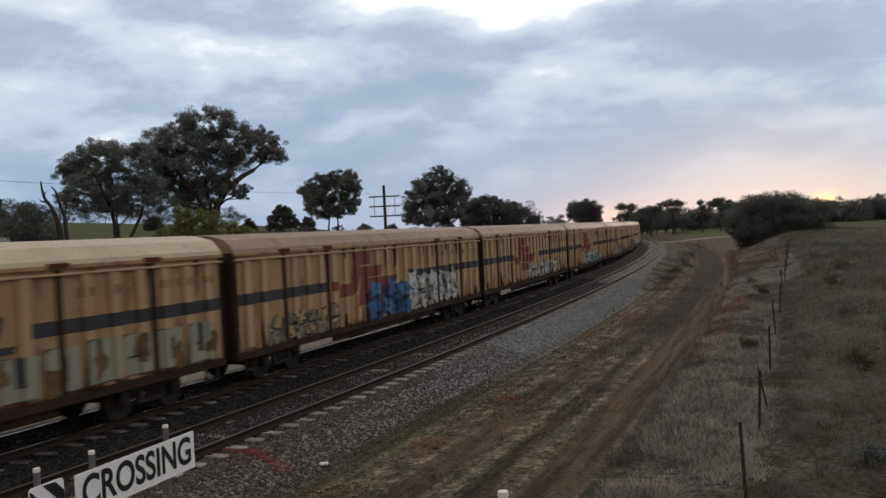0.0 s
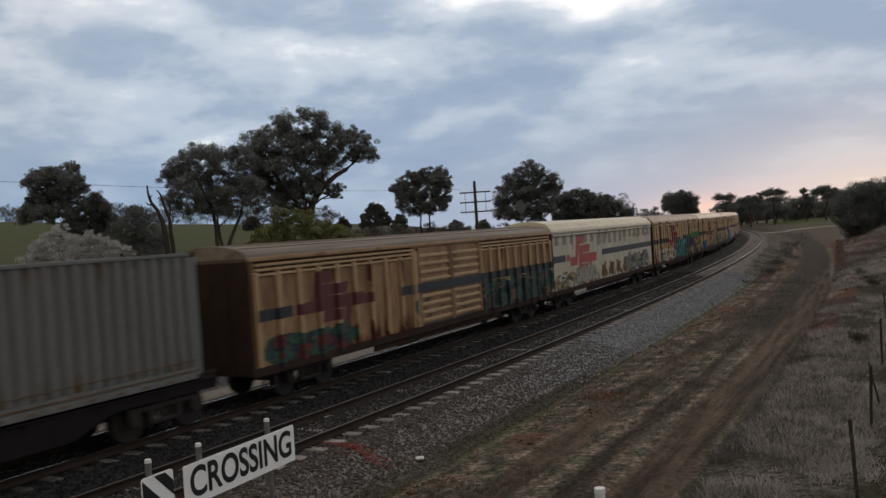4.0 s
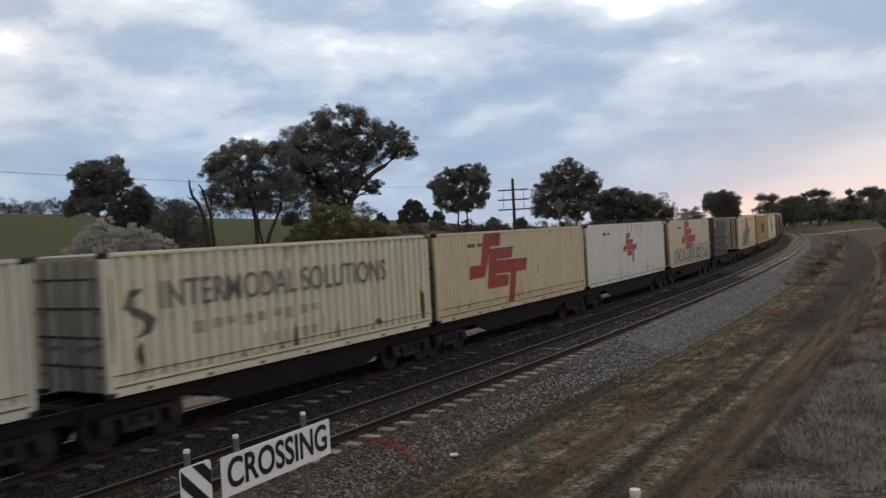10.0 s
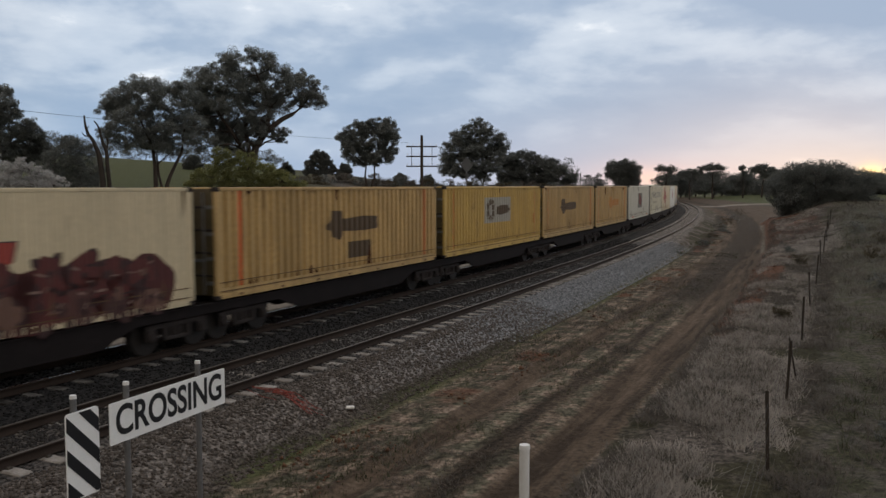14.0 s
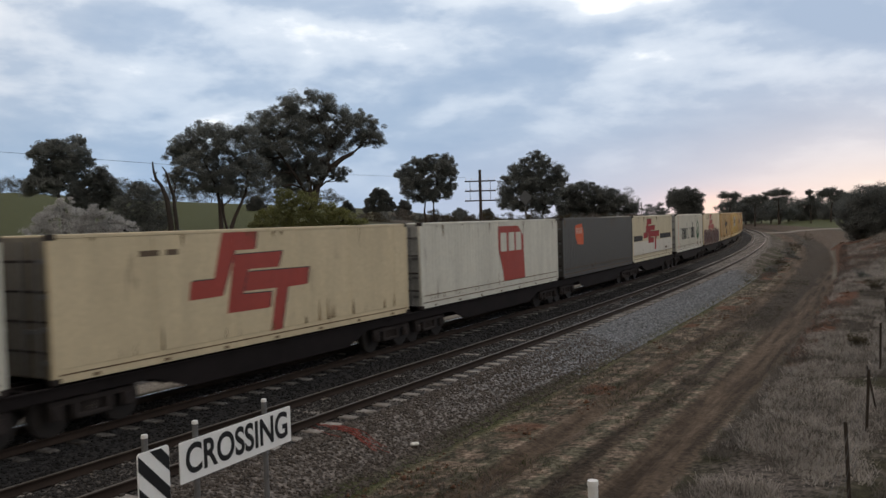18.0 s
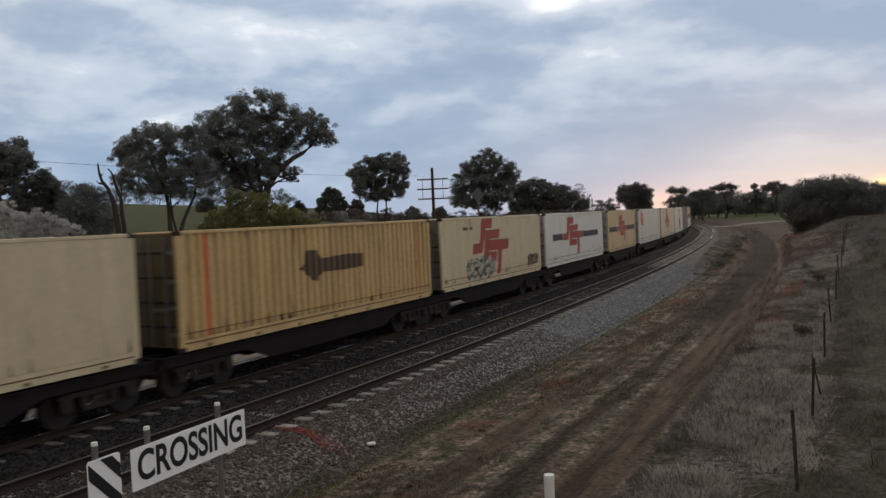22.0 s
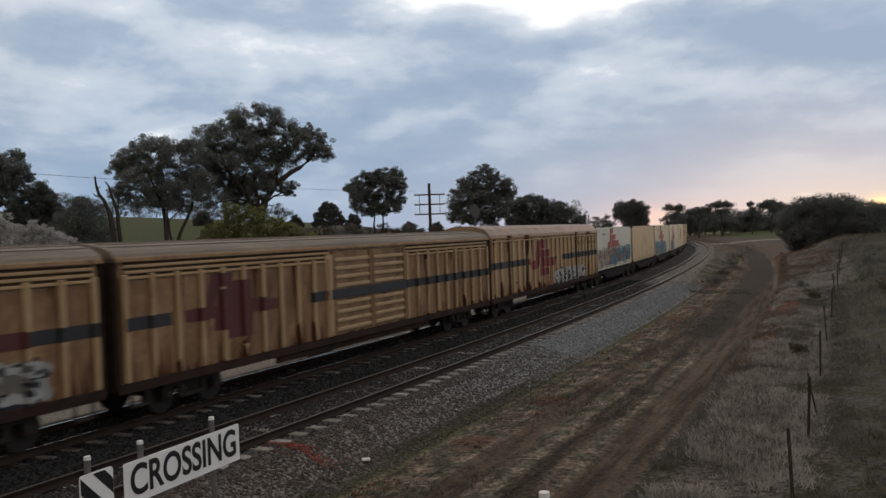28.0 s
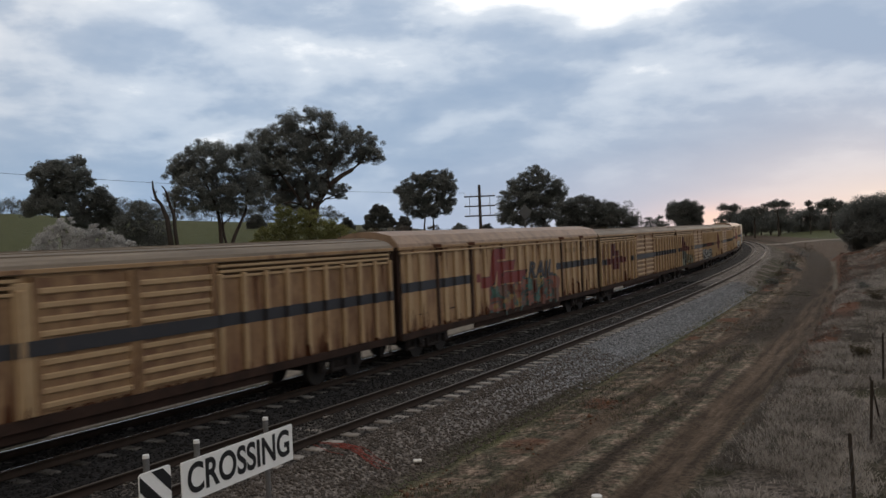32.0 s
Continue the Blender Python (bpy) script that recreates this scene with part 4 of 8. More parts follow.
def container(label, u_rear, L, mat, kind, decor=None, rail=None, end=None, group="containers on the train", doors=True):
    """A steel box: pressed sides, corner posts and castings, rails, roof, and a rear end with door bars."""
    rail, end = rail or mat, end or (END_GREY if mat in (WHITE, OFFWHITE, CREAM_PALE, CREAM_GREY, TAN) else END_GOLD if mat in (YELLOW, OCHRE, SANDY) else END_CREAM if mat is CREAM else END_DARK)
    ob = tagged(empty("shipping_container"), label, "container", group)
    h, w = L / 2, CW / 2
    prof = profile(L, kind)
    for sign in (-1, 1):
        key = "side_wall|%s|%.2f|%d" % (kind, L, sign)
        part("side_wall", shared(key, lambda: prof_wall(prof, 0.30, CH - 0.09, w - 0.012, sign), mat), None, ob)
        part("bottom_rail", shared("bottom_rail|%.2f|%d" % (L, sign), lambda: boxes((-h + 0.14, h - 0.14, sign * (w - 0.075), sign * (w - 0.006), 0.02, 0.17), (-h + 0.14, h - 0.14, sign * (w - 0.06), sign * (w - 0.02), 0.17, 0.30), chamfer=0.006), rail), None, ob)
        part("top_rail", shared("top_rail|%.2f|%d" % (L, sign), lambda: boxes((-h + 0.14, h - 0.14, sign * (w - 0.09), sign * w, CH - 0.09, CH - 0.012), chamfer=0.008), rail), None, ob)
    for sx in (-1, 1):
        for sy in (-1, 1):
            post = shared("corner_post|%d%d" % (sx, sy), lambda: boxes((0, -sx * 0.14, 0, -sy * 0.10, 0.12, CH - 0.12), chamfer=0.012), rail)
            part("corner_post", post, None, ob).location = (sx * h, sy * w, 0)
            for z in (0.0, CH - 0.12):
                part("corner_casting", shared("corner_casting|%d%d" % (sx, sy), lambda: boxes((0.004 * sx, -sx * 0.178, 0.004 * sy, -sy * 0.162, 0, 0.12), chamfer=0.012), UNDER), None, ob).location = (sx * h, sy * w, z)
    for z0, z1 in ((0.445, 0.465), (0.205, 0.23)) if kind != "flat" else ((0.17, 0.195),):
        part("floor_seam", shared("floor_seam|%.2f|%.2f" % (L, z0), lambda: boxes((-h + 0.15, h - 0.15, -w - 0.001, -w + 0.03, z0, z1)), GRIME), None, ob, "grimy lower seam")
    roof = shared("roof|%.2f" % L, lambda: boxes((-h + 0.05, h - 0.05, -w + 0.09, w - 0.09, CH - 0.06, CH - 0.02)), mat)
    part("roof", roof, None, ob)
    part("floor", shared("floor|%.2f" % L, lambda: boxes((-h + 0.14, h - 0.14, -w + 0.08, w - 0.08, 0.10, 0.22)), UNDER), None, ob)
    for sx in (-1, 1):
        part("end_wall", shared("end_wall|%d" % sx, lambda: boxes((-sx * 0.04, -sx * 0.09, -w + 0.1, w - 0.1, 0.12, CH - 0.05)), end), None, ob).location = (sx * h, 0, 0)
    bars = boxes(*[(-0.035, 0.0, -w + 0.12, w - 0.12, z, z + 0.09) for z in (0.35, 0.85, 1.35, 1.85, 2.35)], chamfer=0.01) if not doors else None
    if doors:
        def make():
            bm = bmesh.new()
            for y in (-0.8, -0.32, 0.32, 0.8):
                cyl(bm, (-0.03, y, 0.14), (-0.03, y, CH - 0.14), 0.024, sides=6)
            for y in (-0.56, 0.56):
                box(bm, -0.035, 0.0, y - 0.28, y + 0.28, 1.0, 1.08)
            for z in (0.4, 1.05, 1.7, 2.4):
                box(bm, -0.03, 0.0, -w + 0.1, -w + 0.35, z, z + 0.09)
                box(bm, -0.03, 0.0, w - 0.35, w - 0.1, z, z + 0.09)
            box(bm, -0.012, 0.02, -0.02, 0.02, 0.14, CH - 0.14)
            return bm
        for z in (0.62, 1.22, 1.82, 2.42) if end is not END_PALE else ():
            part("end_rib", shared("container_end_rib", lambda: boxes((-0.02, 0.03, -w + 0.12, w - 0.12, 0, 0.05), chamfer=0.01), UNDER), None, ob, "dark horizontal rib").location = (-h + 0.04, 0, z)
        part("door_gear", shared("door_gear", make, GALV), None, ob, "galvanised door lock bars").location = (-h + 0.04, 0, 0)
    else:
        part("end_bars", bars, rail, ob).location = (-h + 0.04, 0, 0)
    if end is END_PALE:
        # flat dark strips give the door its recesses by colour alone
        for y in (-0.98, -0.56, -0.12, 0.34, 0.62, 1.0):
            part("door_recess", shared("door_recess", lambda: boxes((-0.012, 0.02, -0.07, 0.07, 0.2, CH - 0.2), chamfer=0.004), GREYPATCH), None, ob, "dark pressed recess in the door").location = (-h + 0.042, y, 0)
    on = painter(ob, prof, w - 0.012)
    if decor:
        decor(on, ob, L, w)
    rng, runs = random.Random(int(-u_rear * 10)), []
    for i in range(26):
        x, wd, hgt = rng.uniform(-h + 0.2, h - 0.2), rng.uniform(0.01, 0.05), rng.uniform(0.05, 0.8) ** 1.6
        z = 0.31 if i % 3 else CH - 0.1
        s = 1 if i % 3 else -1
        runs.append([(x - wd, z), (x - wd * 0.4, z + s * hgt * 0.7), (x, z + s * hgt), (x + wd * 0.5, z + s * hgt * 0.6), (x + wd, z)][::s])
    on("grime_run", runs, RUSTPATCH if mat in (YELLOW, OCHRE) else GRIME, "brown grime runs and scuffs", 0.017, True)
    for i in range(7):
        part("tie_down", shared("tie_down", lambda: boxes((-0.08, 0.08, -w - 0.002, -w + 0.05, 0.05, 0.12), chamfer=0.01), GRIME), None, ob, "grimy lashing pocket").location = (-h + 1.0 + (L - 2.0) * i / 6, 0, 0)
    TRAIN.append((ob, u_rear + h, h * 0.8, 1.085))
    return ob


def wheelset():
    bm = bmesh.new()
    for sy in (-1, 1):
        cyl(bm, (0, sy * 0.69, 0), (0, sy * 0.70 + sy * 0.125, 0), 0.458, sides=28)
        cyl(bm, (0, sy * 0.665, 0), (0, sy * 0.69, 0), 0.487, sides=28)
    cyl(bm, (0, -0.7, 0), (0, 0.7, 0), 0.085, sides=10)
    return bm


def bogie_frame():
    bm = bmesh.new()
    for sy in (-1, 1):
        y0, y1 = sy * 0.93, sy * 1.06
        box(bm, -0.45, 0.45, y0, y1, 0.30, 0.40, chamfer=0.02)
        box(bm, -1.05, 1.05, y0, y1, 0.62, 0.74, chamfer=0.02)
        for sx in (-1, 1):
            box(bm, sx * 0.72, sx * 1.02, y0 - 0.02, y1 + sy * 0.02, 0.34, 0.66, chamfer=0.03)
            box(bm, sx * 0.30, sx * 0.48, y0, y1, 0.36, 0.66, chamfer=0.02)
            cyl(bm, (sx * 0.86, sy * 1.05, 0.46), (sx * 0.86, sy * 1.12, 0.46), 0.11, sides=10)
        for k in (-0.15, 0.0, 0.15):
            cyl(bm, (k, sy * 0.99, 0.40), (k, sy * 0.99, 0.62), 0.055, sides=8)
    box(bm, -0.2, 0.2, -1.0, 1.0, 0.55, 0.80, chamfer=0.03)
    return bm


def bogie(parent, x):
    b = part("bogie", shared("bogie", bogie_frame, UNDER), None, parent)
    b.location = (x, 0, 0)
    for ax in (-0.86, 0.86):
        wset = part("wheelset", shared("wheelset", wheelset, WHEEL), None, b)
        wset.location = (ax, 0, 0.459)
    return b


def flat_wagon(u_rear, L):
    """Skeletal container wagon: fish-bellied centre sill, side sills, cross-bearers, end couplers and two bogies."""
    ob = tagged(empty("container_wagon"), "grimy oxide-red skeletal container wagon", "wagon", "container wagons of the train")
    h = L / 2

    def sills():
        bm = bmesh.new()
        prof = [(-h, 0.80), (-h + 2.9, 0.80), (-h + 4.0, 0.43), (h - 4.0, 0.43), (h - 2.9, 0.80), (h, 0.80), (h, 1.02), (-h, 1.02)]
        for y0, y1 in ((-1.16, -1.08), (1.08, 1.16), (-0.28, -0.20), (0.20, 0.28)):
            lo, hi = [bm.verts.new((x, y0, z)) for x, z in prof], [bm.verts.new((x, y1, z)) for x, z in prof]
            bm.faces.new(lo)
            bm.faces.new(hi[::-1])
            for i in range(8):
                j = (i + 1) % 8
                bm.faces.new((lo[j], lo[i], hi[i], hi[j]))
        x = -h
        while x < h + 0.01:
            box(bm, x - 0.06, x + 0.06, -1.16, 1.16, 0.86, 1.03)
            x += L / 8
        box(bm, -h, h, -1.2, -1.06, 1.02, 1.05)
        box(bm, -h, h, 1.06, 1.2, 1.02, 1.05)
        return bm
    part("underframe", shared("wagon_frame|%.1f" % L, sills, OXIDE), None, ob)
    for sx in (-1, 1):
        bogie(ob, sx * (h - 1.45))
        part("coupler", shared("coupler|%d" % sx, lambda: boxes((0, sx * 0.28, -0.12, 0.12, 0.75, 1.0), chamfer=0.04), UNDER), None, ob).location = (sx * h, 0, 0)
    part("air_tank", shared("air_tank", lambda: cyl(bmesh.new(), (-0.6, 0, 0), (0.6, 0, 0), 0.19, sides=12), UNDER), None, ob).location = (-1.2, -0.7, 0.60)
    part("brake_cylinder", shared("brake_cylinder", lambda: cyl(cyl(bmesh.new(), (-0.3, 0, 0), (0.2, 0, 0), 0.16, sides=10), (0.2, 0, 0), (0.7, 0, 0), 0.035, sides=6), UNDER), None, ob).location = (0.9, -0.7, 0.60)
    TRAIN.append((ob, u_rear + h, h - 1.45, 0.0))
    return ob


def roof_arch(L, chamfered):
    h = L / 2
    if chamfered:
        pts = [(-1.33, 3.80), (-1.31, 3.90), (-1.05, 4.18), (-0.5, 4.32), (0, 4.35), (0.5, 4.32), (1.05, 4.18), (1.31, 3.90), (1.33, 3.80)]
    else:
        pts = [(1.34 * math.sin(a), 3.72 + 0.42 * math.cos(a) ** 0.8) for a in [radians(-88 + 176 * i / 12) for i in range(13)]]
        pts = [(-1.36, 3.70)] + pts + [(1.36, 3.70)]
    bm = bmesh.new()
    n = 20
    rows = []
    for i in range(n + 1):
        x = -h + L * i / n
        rows.append([bm.verts.new((x, y, z)) for y, z in pts])
    for a, b in zip(rows, rows[1:]):
        for j in range(len(pts) - 1):
            bm.faces.new((a[j], b[j], b[j + 1], a[j + 1]))
    for r_, flip in ((rows[0], False), (rows[-1], True)):
        f = r_ if not flip else r_[::-1]
        bm.faces.new(f)
    bmesh.ops.recalc_face_normals(bm, faces=bm.faces)
    return bm


def van_body(ob, L, mat, kind, roof_mat, end_mat):
    h = L / 2
    prof = profile(L, kind)
    face = 1.30
    top = 3.74
    for sign in (-1, 1):
        part("side_wall", shared("van_side|%s|%.1f|%d" % (kind, L, sign), lambda: prof_wall(prof, 0.98, top, face, sign), mat), None, ob)
        part("sill", shared("van_sill|%.1f|%d" % (L, sign), lambda: boxes((-h + 0.02, h - 0.02, sign * 1.18, sign * 1.335, 0.76, 0.99), (-h * 0.45, h * 0.45, sign * 1.10, sign * 1.2, 0.55, 0.77), chamfer=0.015), RUSTSILL), None, ob)
        part("eave", shared("van_eave|%.1f|%d" % (L, sign), lambda: boxes((-h, h, sign * 1.26, sign * 1.365, top - 0.04, top + 0.06), chamfer=0.012), mat), None, ob)
    part("roof", shared("van_roof|%s|%.1f" % (kind, L), lambda: roof_arch(L, kind == "wide"), roof_mat), None, ob)
    part("floor", shared("van_floor|%.1f" % L, lambda: boxes((-h + 0.1, h - 0.1, -1.2, 1.2, 0.80, 1.02)), UNDER), None, ob)
    for sx in (-1, 1):
        part("end_wall", shared("van_end|%d" % sx, lambda: boxes((0, -sx * 0.08, -1.3, 1.3, 0.8, 3.80), chamfer=0.01), end_mat), None, ob).location = (sx * h, 0, 0)
        if sx < 0:
            for y in (-1.24, -0.62, 0, 0.62, 1.24):
                part("end_rib", shared("end_rib", lambda: boxes((-0.03, 0, -0.05, 0.05, 0.9, 3.72), chamfer=0.008), end_mat), None, ob).location = (-h, y, 0)
        bogie(ob, sx * (h - 2.6))
        part("coupler", shared("coupler|%d" % sx, lambda: boxes((0, sx * 0.28, -0.12, 0.12, 0.75, 1.0), chamfer=0.04), UNDER), None, ob).location = (sx * h, 0, 0)
        part("step", shared("van_step", lambda: boxes((-0.25, 0.25, -1.34, -1.22, 0.42, 0.47), (-0.25, -0.21, -1.32, -1.27, 0.45, 0.8), (0.21, 0.25, -1.32, -1.27, 0.45, 0.8)), UNDER), None, ob).location = (sx * (h - 0.6), 0, 0)
    part("air_tank", shared("air_tank", lambda: cyl(bmesh.new(), (-0.6, 0, 0), (0.6, 0, 0), 0.19, sides=12), UNDER), None, ob).location = (-2.1, -0.75, 0.60)
    part("brake_cylinder", shared("brake_cylinder", lambda: cyl(cyl(bmesh.new(), (-0.3, 0, 0), (0.2, 0, 0), 0.16, sides=10), (0.2, 0, 0), (0.7, 0, 0), 0.035, sides=6), UNDER), None, ob).location = (1.5, -0.7, 0.62)
    return painter(ob, prof, face), prof, face


def louvre_van(label, u_rear, L, decor=None, mat=None):
    """Covered van with pressed posts, a louvred band under the eaves and slatted centre doors."""
    mat = mat or VANTAN
    ob = tagged(empty("louvred_van"), label, "rail van", "covered vans of the train")
    on, prof, face = van_body(ob, L, mat, "posts", VANROOF, RUSTSILL)
    h = L / 2
    wings = ((-h + 0.25, -2.3), (2.85, h - 0.25))
    places = []
    for x0, x1 in wings:
        count = int((x1 - x0) / 0.8)
        places += [x0 + (x1 - x0) * i / count for i in range(count + 1)]
    on = painter(ob, proud_profile(L, places, 0.075, 0.025, 0.10), face)
    for x0, x1 in wings:
        # no opening here: a solid dark strip paints the shade behind the louvres
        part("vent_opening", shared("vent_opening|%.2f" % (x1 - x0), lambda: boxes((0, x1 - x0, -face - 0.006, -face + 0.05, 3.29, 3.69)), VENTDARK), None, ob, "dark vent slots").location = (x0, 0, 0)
        for z in (3.30, 3.43, 3.56):
            part("louvre", shared("louvre|%.2f" % (x1 - x0), lambda: boxes((0, x1 - x0, -face - 0.05, -face + 0.02, 0, 0.07), chamfer=0.012), VANPOST), None, ob).location = (x0, 0, z)
        count = int((x1 - x0) / 0.8)
        step_x = (x1 - x0) / count
        for i in range(count + 1):
            part("post", shared("van_post", lambda: boxes((-0.075, 0.075, -face - 0.10, -face, 1.0, 3.42), chamfer=0.025), VANPOST), None, ob, "pale pressed steel post").location = (x0 + step_x * i, 0, 0)
        for i in range(count):
            part("panel", shared("van_panel|%.3f" % step_x, lambda: boxes((0.06, step_x - 0.06, -face, -face + 0.03, 0.99, 3.32)), VANPANEL), None, ob).location = (x0 + step_x * i, 0, 0)
    for k in range(7):
        y = -0.96 + k * 0.32
        part("roof_rib", shared("van_roof_rib|%.1f|%d" % (L, k), lambda: boxes((-h + 0.1, h - 0.1, y - 0.02, y + 0.02, 3.72 + 0.42 * math.sqrt(1 - (y / 1.34) ** 2) ** 0.8 - 0.02, 3.72 + 0.42 * math.sqrt(1 - (y / 1.34) ** 2) ** 0.8 + 0.018)), VANROOF), None, ob)
    rust_stains(on, L, int(-u_rear), 1.45, from_z=3.3)
    for x0 in (-2.05, 0.35):
        door = part("door", shared("louvre_door", lambda: boxes((0.02, 2.33, -face - 0.02, -face + 0.04, 1.04, 3.62), chamfer=0.008), VANPANEL), None, ob)
        door.location = (x0, 0, 0)
        for x1 in (0.0, 2.22):
            part("door_edge", shared("louvre_door_edge", lambda: boxes((0, 0.13, -face - 0.08, -face - 0.021, 1.0, 3.66), chamfer=0.008), VANPANEL), None, door).location = (x1, 0, 0)
        for i in range(9):
            sl = part("slat", shared("slat", lambda: boxes((0.13, 2.22, -face - 0.07, -face - 0.01, 0, 0.13), chamfer=0.025), VANPOST), None, door)
            sl.location = (0, 0, 1.1 + i * 0.275)
    part("door_cover", shared("door_cover", lambda: boxes((-2.45, -2.06, -face - 0.06, -face + 0.02, 1.0, 3.55), chamfer=0.012), VANPOST), None, ob)
    on("band", [rect(-h + 0.2, -h + 1.7, 2.14, 2.44), rect(-3.25, -2.46, 2.14, 2.44), rect(2.75, h - 0.2, 2.14, 2.44)], BLACKBAND, "black painted band", 0.006)
    bm = boxes((-2.46, 2.75, -face - 0.086, -face - 0.08, 2.14, 2.44))
    part("door_band", bm, BLACKBAND, ob, "black painted band across the doors")
    if decor:
        decor(on, ob, L, face)
    TRAIN.append((ob, u_rear + h, h - 2.6, 0.0))
    return ob


def box_van(label, u_rear, L, decor=None, mat=None, roof=None):
    """High box van with wide pressed panels, plug doors and a chamfered roof."""
    mat = mat or VANTAN
    ob = tagged(empty("box_van"), label, "rail van", "covered vans of the train")
    on, prof, face = van_body(ob, L, mat, "wide", roof or BROWNROOF, RUSTSILL)
    h = L / 2
    posts = (-L * 0.375, -L * 0.245, L * 0.228, L * 0.368)
    if mat is VANTAN:
        for x in posts:
            part("door_post", shared("door_post", lambda: boxes((-0.08, 0.08, -face - 0.05, -face + 0.01, 0.98, 3.72), chamfer=0.012), RUSTSILL), None, ob, "dark rusty door post").location = (x, 0, 0)
            part("roof_stain", shared("roof_stain", lambda: boxes((-0.3, 0.3, -1.375, -1.30, 3.72, 3.84), chamfer=0.01), RUSTPATCH), None, ob, "rust-stained eave bracket").location = (x, 0, 0)
    count = int(L * 0.94 / 0.82)
    places = [-L * 0.47 + L * 0.94 * i / count for i in range(count + 1)]
    places = [x for x in places if min(abs(x - p) for p in posts) > 0.3] if mat is VANTAN else []
    on = painter(ob, proud_profile(L, places, 0.16, 0.035, 0.07), face)
    for x in places:
        part("pressed_rib", shared("pressed_rib", lambda: boxes((-0.16, 0.16, -face - 0.07, -face, 1.05, 3.6), chamfer=0.035), mat if mat is not VANTAN else VANPOST), None, ob).location = (x, 0, 0)
    part("eave_ledge", shared("eave_ledge|%.1f" % L, lambda: boxes((-h + 0.05, h - 0.05, -face - 0.09, -face, 3.56, 3.62), chamfer=0.015), mat if mat is not VANTAN else VANPOST), None, ob, "pale ledge under the eaves")
    rust_stains(on, L, int(u_rear + 700), 1.6, 34)
    for x in (-h * 0.86, -h * 0.66, h * 0.67, h * 0.86):
        part("grab_rail", shared("grab_rail", lambda: boxes((-0.25, 0.25, -face - 0.045, -face - 0.02, 1.5, 1.54), chamfer=0.005), UNDER), None, ob).location = (x, 0, 0)
    if decor:
        decor(on, ob, L, face)
    TRAIN.append((ob, u_rear + h, h - 2.6, 0.0))
    return ob


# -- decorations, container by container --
# end walls darkened for grime and for the shade between containers
END_GOLD = paint('grimy_shaded_gold_end_paint', (0.12, 0.092, 0.045), 0.9)
END_CREAM = paint('grimy_shaded_cream_end_paint', (0.21, 0.19, 0.15), 0.9)


def bands(on, L, mat=None):
    h = L / 2
    on("stripe", [rect(-h + 0.92, -h + 1.1, 0.3, CH - 0.1)], mat or STRIPE, "orange upright stripe", 0.012)
    on("stripe", [rect(h - 1.1, h - 0.95, 0.3, CH - 0.1)], mat or DULLSTRIPE, "dull orange upright stripe", 0.008)


def d_three(w=4.3, hgt=2.15, x=0.6, z=1.62, mat=RED, extra=None):
    def f(on, ob, L, face):
        three_mark(on, x - 1.1, z - 0.1, w * 1.03, hgt * 1.16, mat)
        on("data_panel", [rect(-L / 2 + 2.2, -L / 2 + 2.75, 2.42, 2.55), rect(-L / 2 + 2.95, -L / 2 + 3.3, 2.42, 2.55)], GREYPATCH, "small dark data panels")
        if extra:
            extra(on, ob, L, face)
    return f


def d_yellow(arrow=None, patch=None):
    def f(on, ob, L, face):
        bands(on, L)
        if patch:
            on("paint_patch", [rect(*patch[:4])], patch[4], "painted-out patch")
        if arrow:
            x, z, w, m = arrow
            x, w = x - 0.65, w * 1.12
            on("logo", [[(x + w * px, z + pz) for px, pz in ((-0.5, -0.08), (-0.42, 0.14), (-0.39, 0.46), (-0.22, 0.44), (-0.2, 0.2), (-0.1, 0.16), (-0.1, -0.22), (-0.18, -0.24), (-0.25, -0.5), (-0.35, -0.42), (-0.42, -0.2))]], m, "painted-over cross-shaped mark", 0.008)
            on("logo_bar", [[(x + w * px, z + pz) for px, pz in ((-0.12, -0.24), (0.2, -0.26), (0.5, -0.22), (0.52, 0.2), (0.2, 0.24), (-0.12, 0.18))]], m, "painted-over bar", 0.010)
    return f


def ring_mark(on, x, z):
    """A painted-over ring of leaves with a smeared bar beside it."""
    rng = random.Random(6)
    ring = []
    for i in range(8):
        a, b = 6.2832 * i / 8, 6.2832 * (i + 0.86) / 8
        r0, r1 = 0.26, 0.52 + rng.uniform(-0.04, 0.08)
        ring.append([(x + r0 * math.cos(a), z + r0 * math.sin(a)), (x + r1 * math.cos(a), z + r1 * math.sin(a)), (x + r1 * math.cos(b), z + r1 * math.sin(b)), (x + r0 * math.cos(b), z + r0 * math.sin(b))])
    on("logo", ring, GREYPATCH, "brown painted-over ring mark", 0.008, True)
    on("logo_bar", [[(x + 0.7, z - 0.2), (x + 1.4, z - 0.26), (x + 2.5, z - 0.16), (x + 2.7, z - 0.02), (x + 2.4, z + 0.2), (x + 1.5, z + 0.22), (x + 0.85, z + 0.14)]], GREYPATCH, "brown smeared bar", 0.008)


def g(x0, x1, z0, z1, fills, seed, letters=6, **kw):
    return lambda on, ob, L, face: graffiti(on, x0, x1, z0, z1, fills, seed, letters, **kw)


BLUE, TEAL, SILVER, MAROON, PURPLE, LIME, WHITEG, GOLD, PINKG = (0.03, 0.10, 0.28), (0.02, 0.26, 0.32), (0.36, 0.37, 0.36), (0.11, 0.025, 0.02), (0.04, 0.03, 0.12), (0.08, 0.25, 0.04), (0.5, 0.5, 0.46), (0.5, 0.36, 0.04), (0.5, 0.2, 0.22)
STEEL = (0.07, 0.10, 0.18)


def slot(u_front, u_rear):
    """The wagon under a container or a pair."""
    flat_wagon(u_rear - 0.42, u_front - u_rear + 0.84)


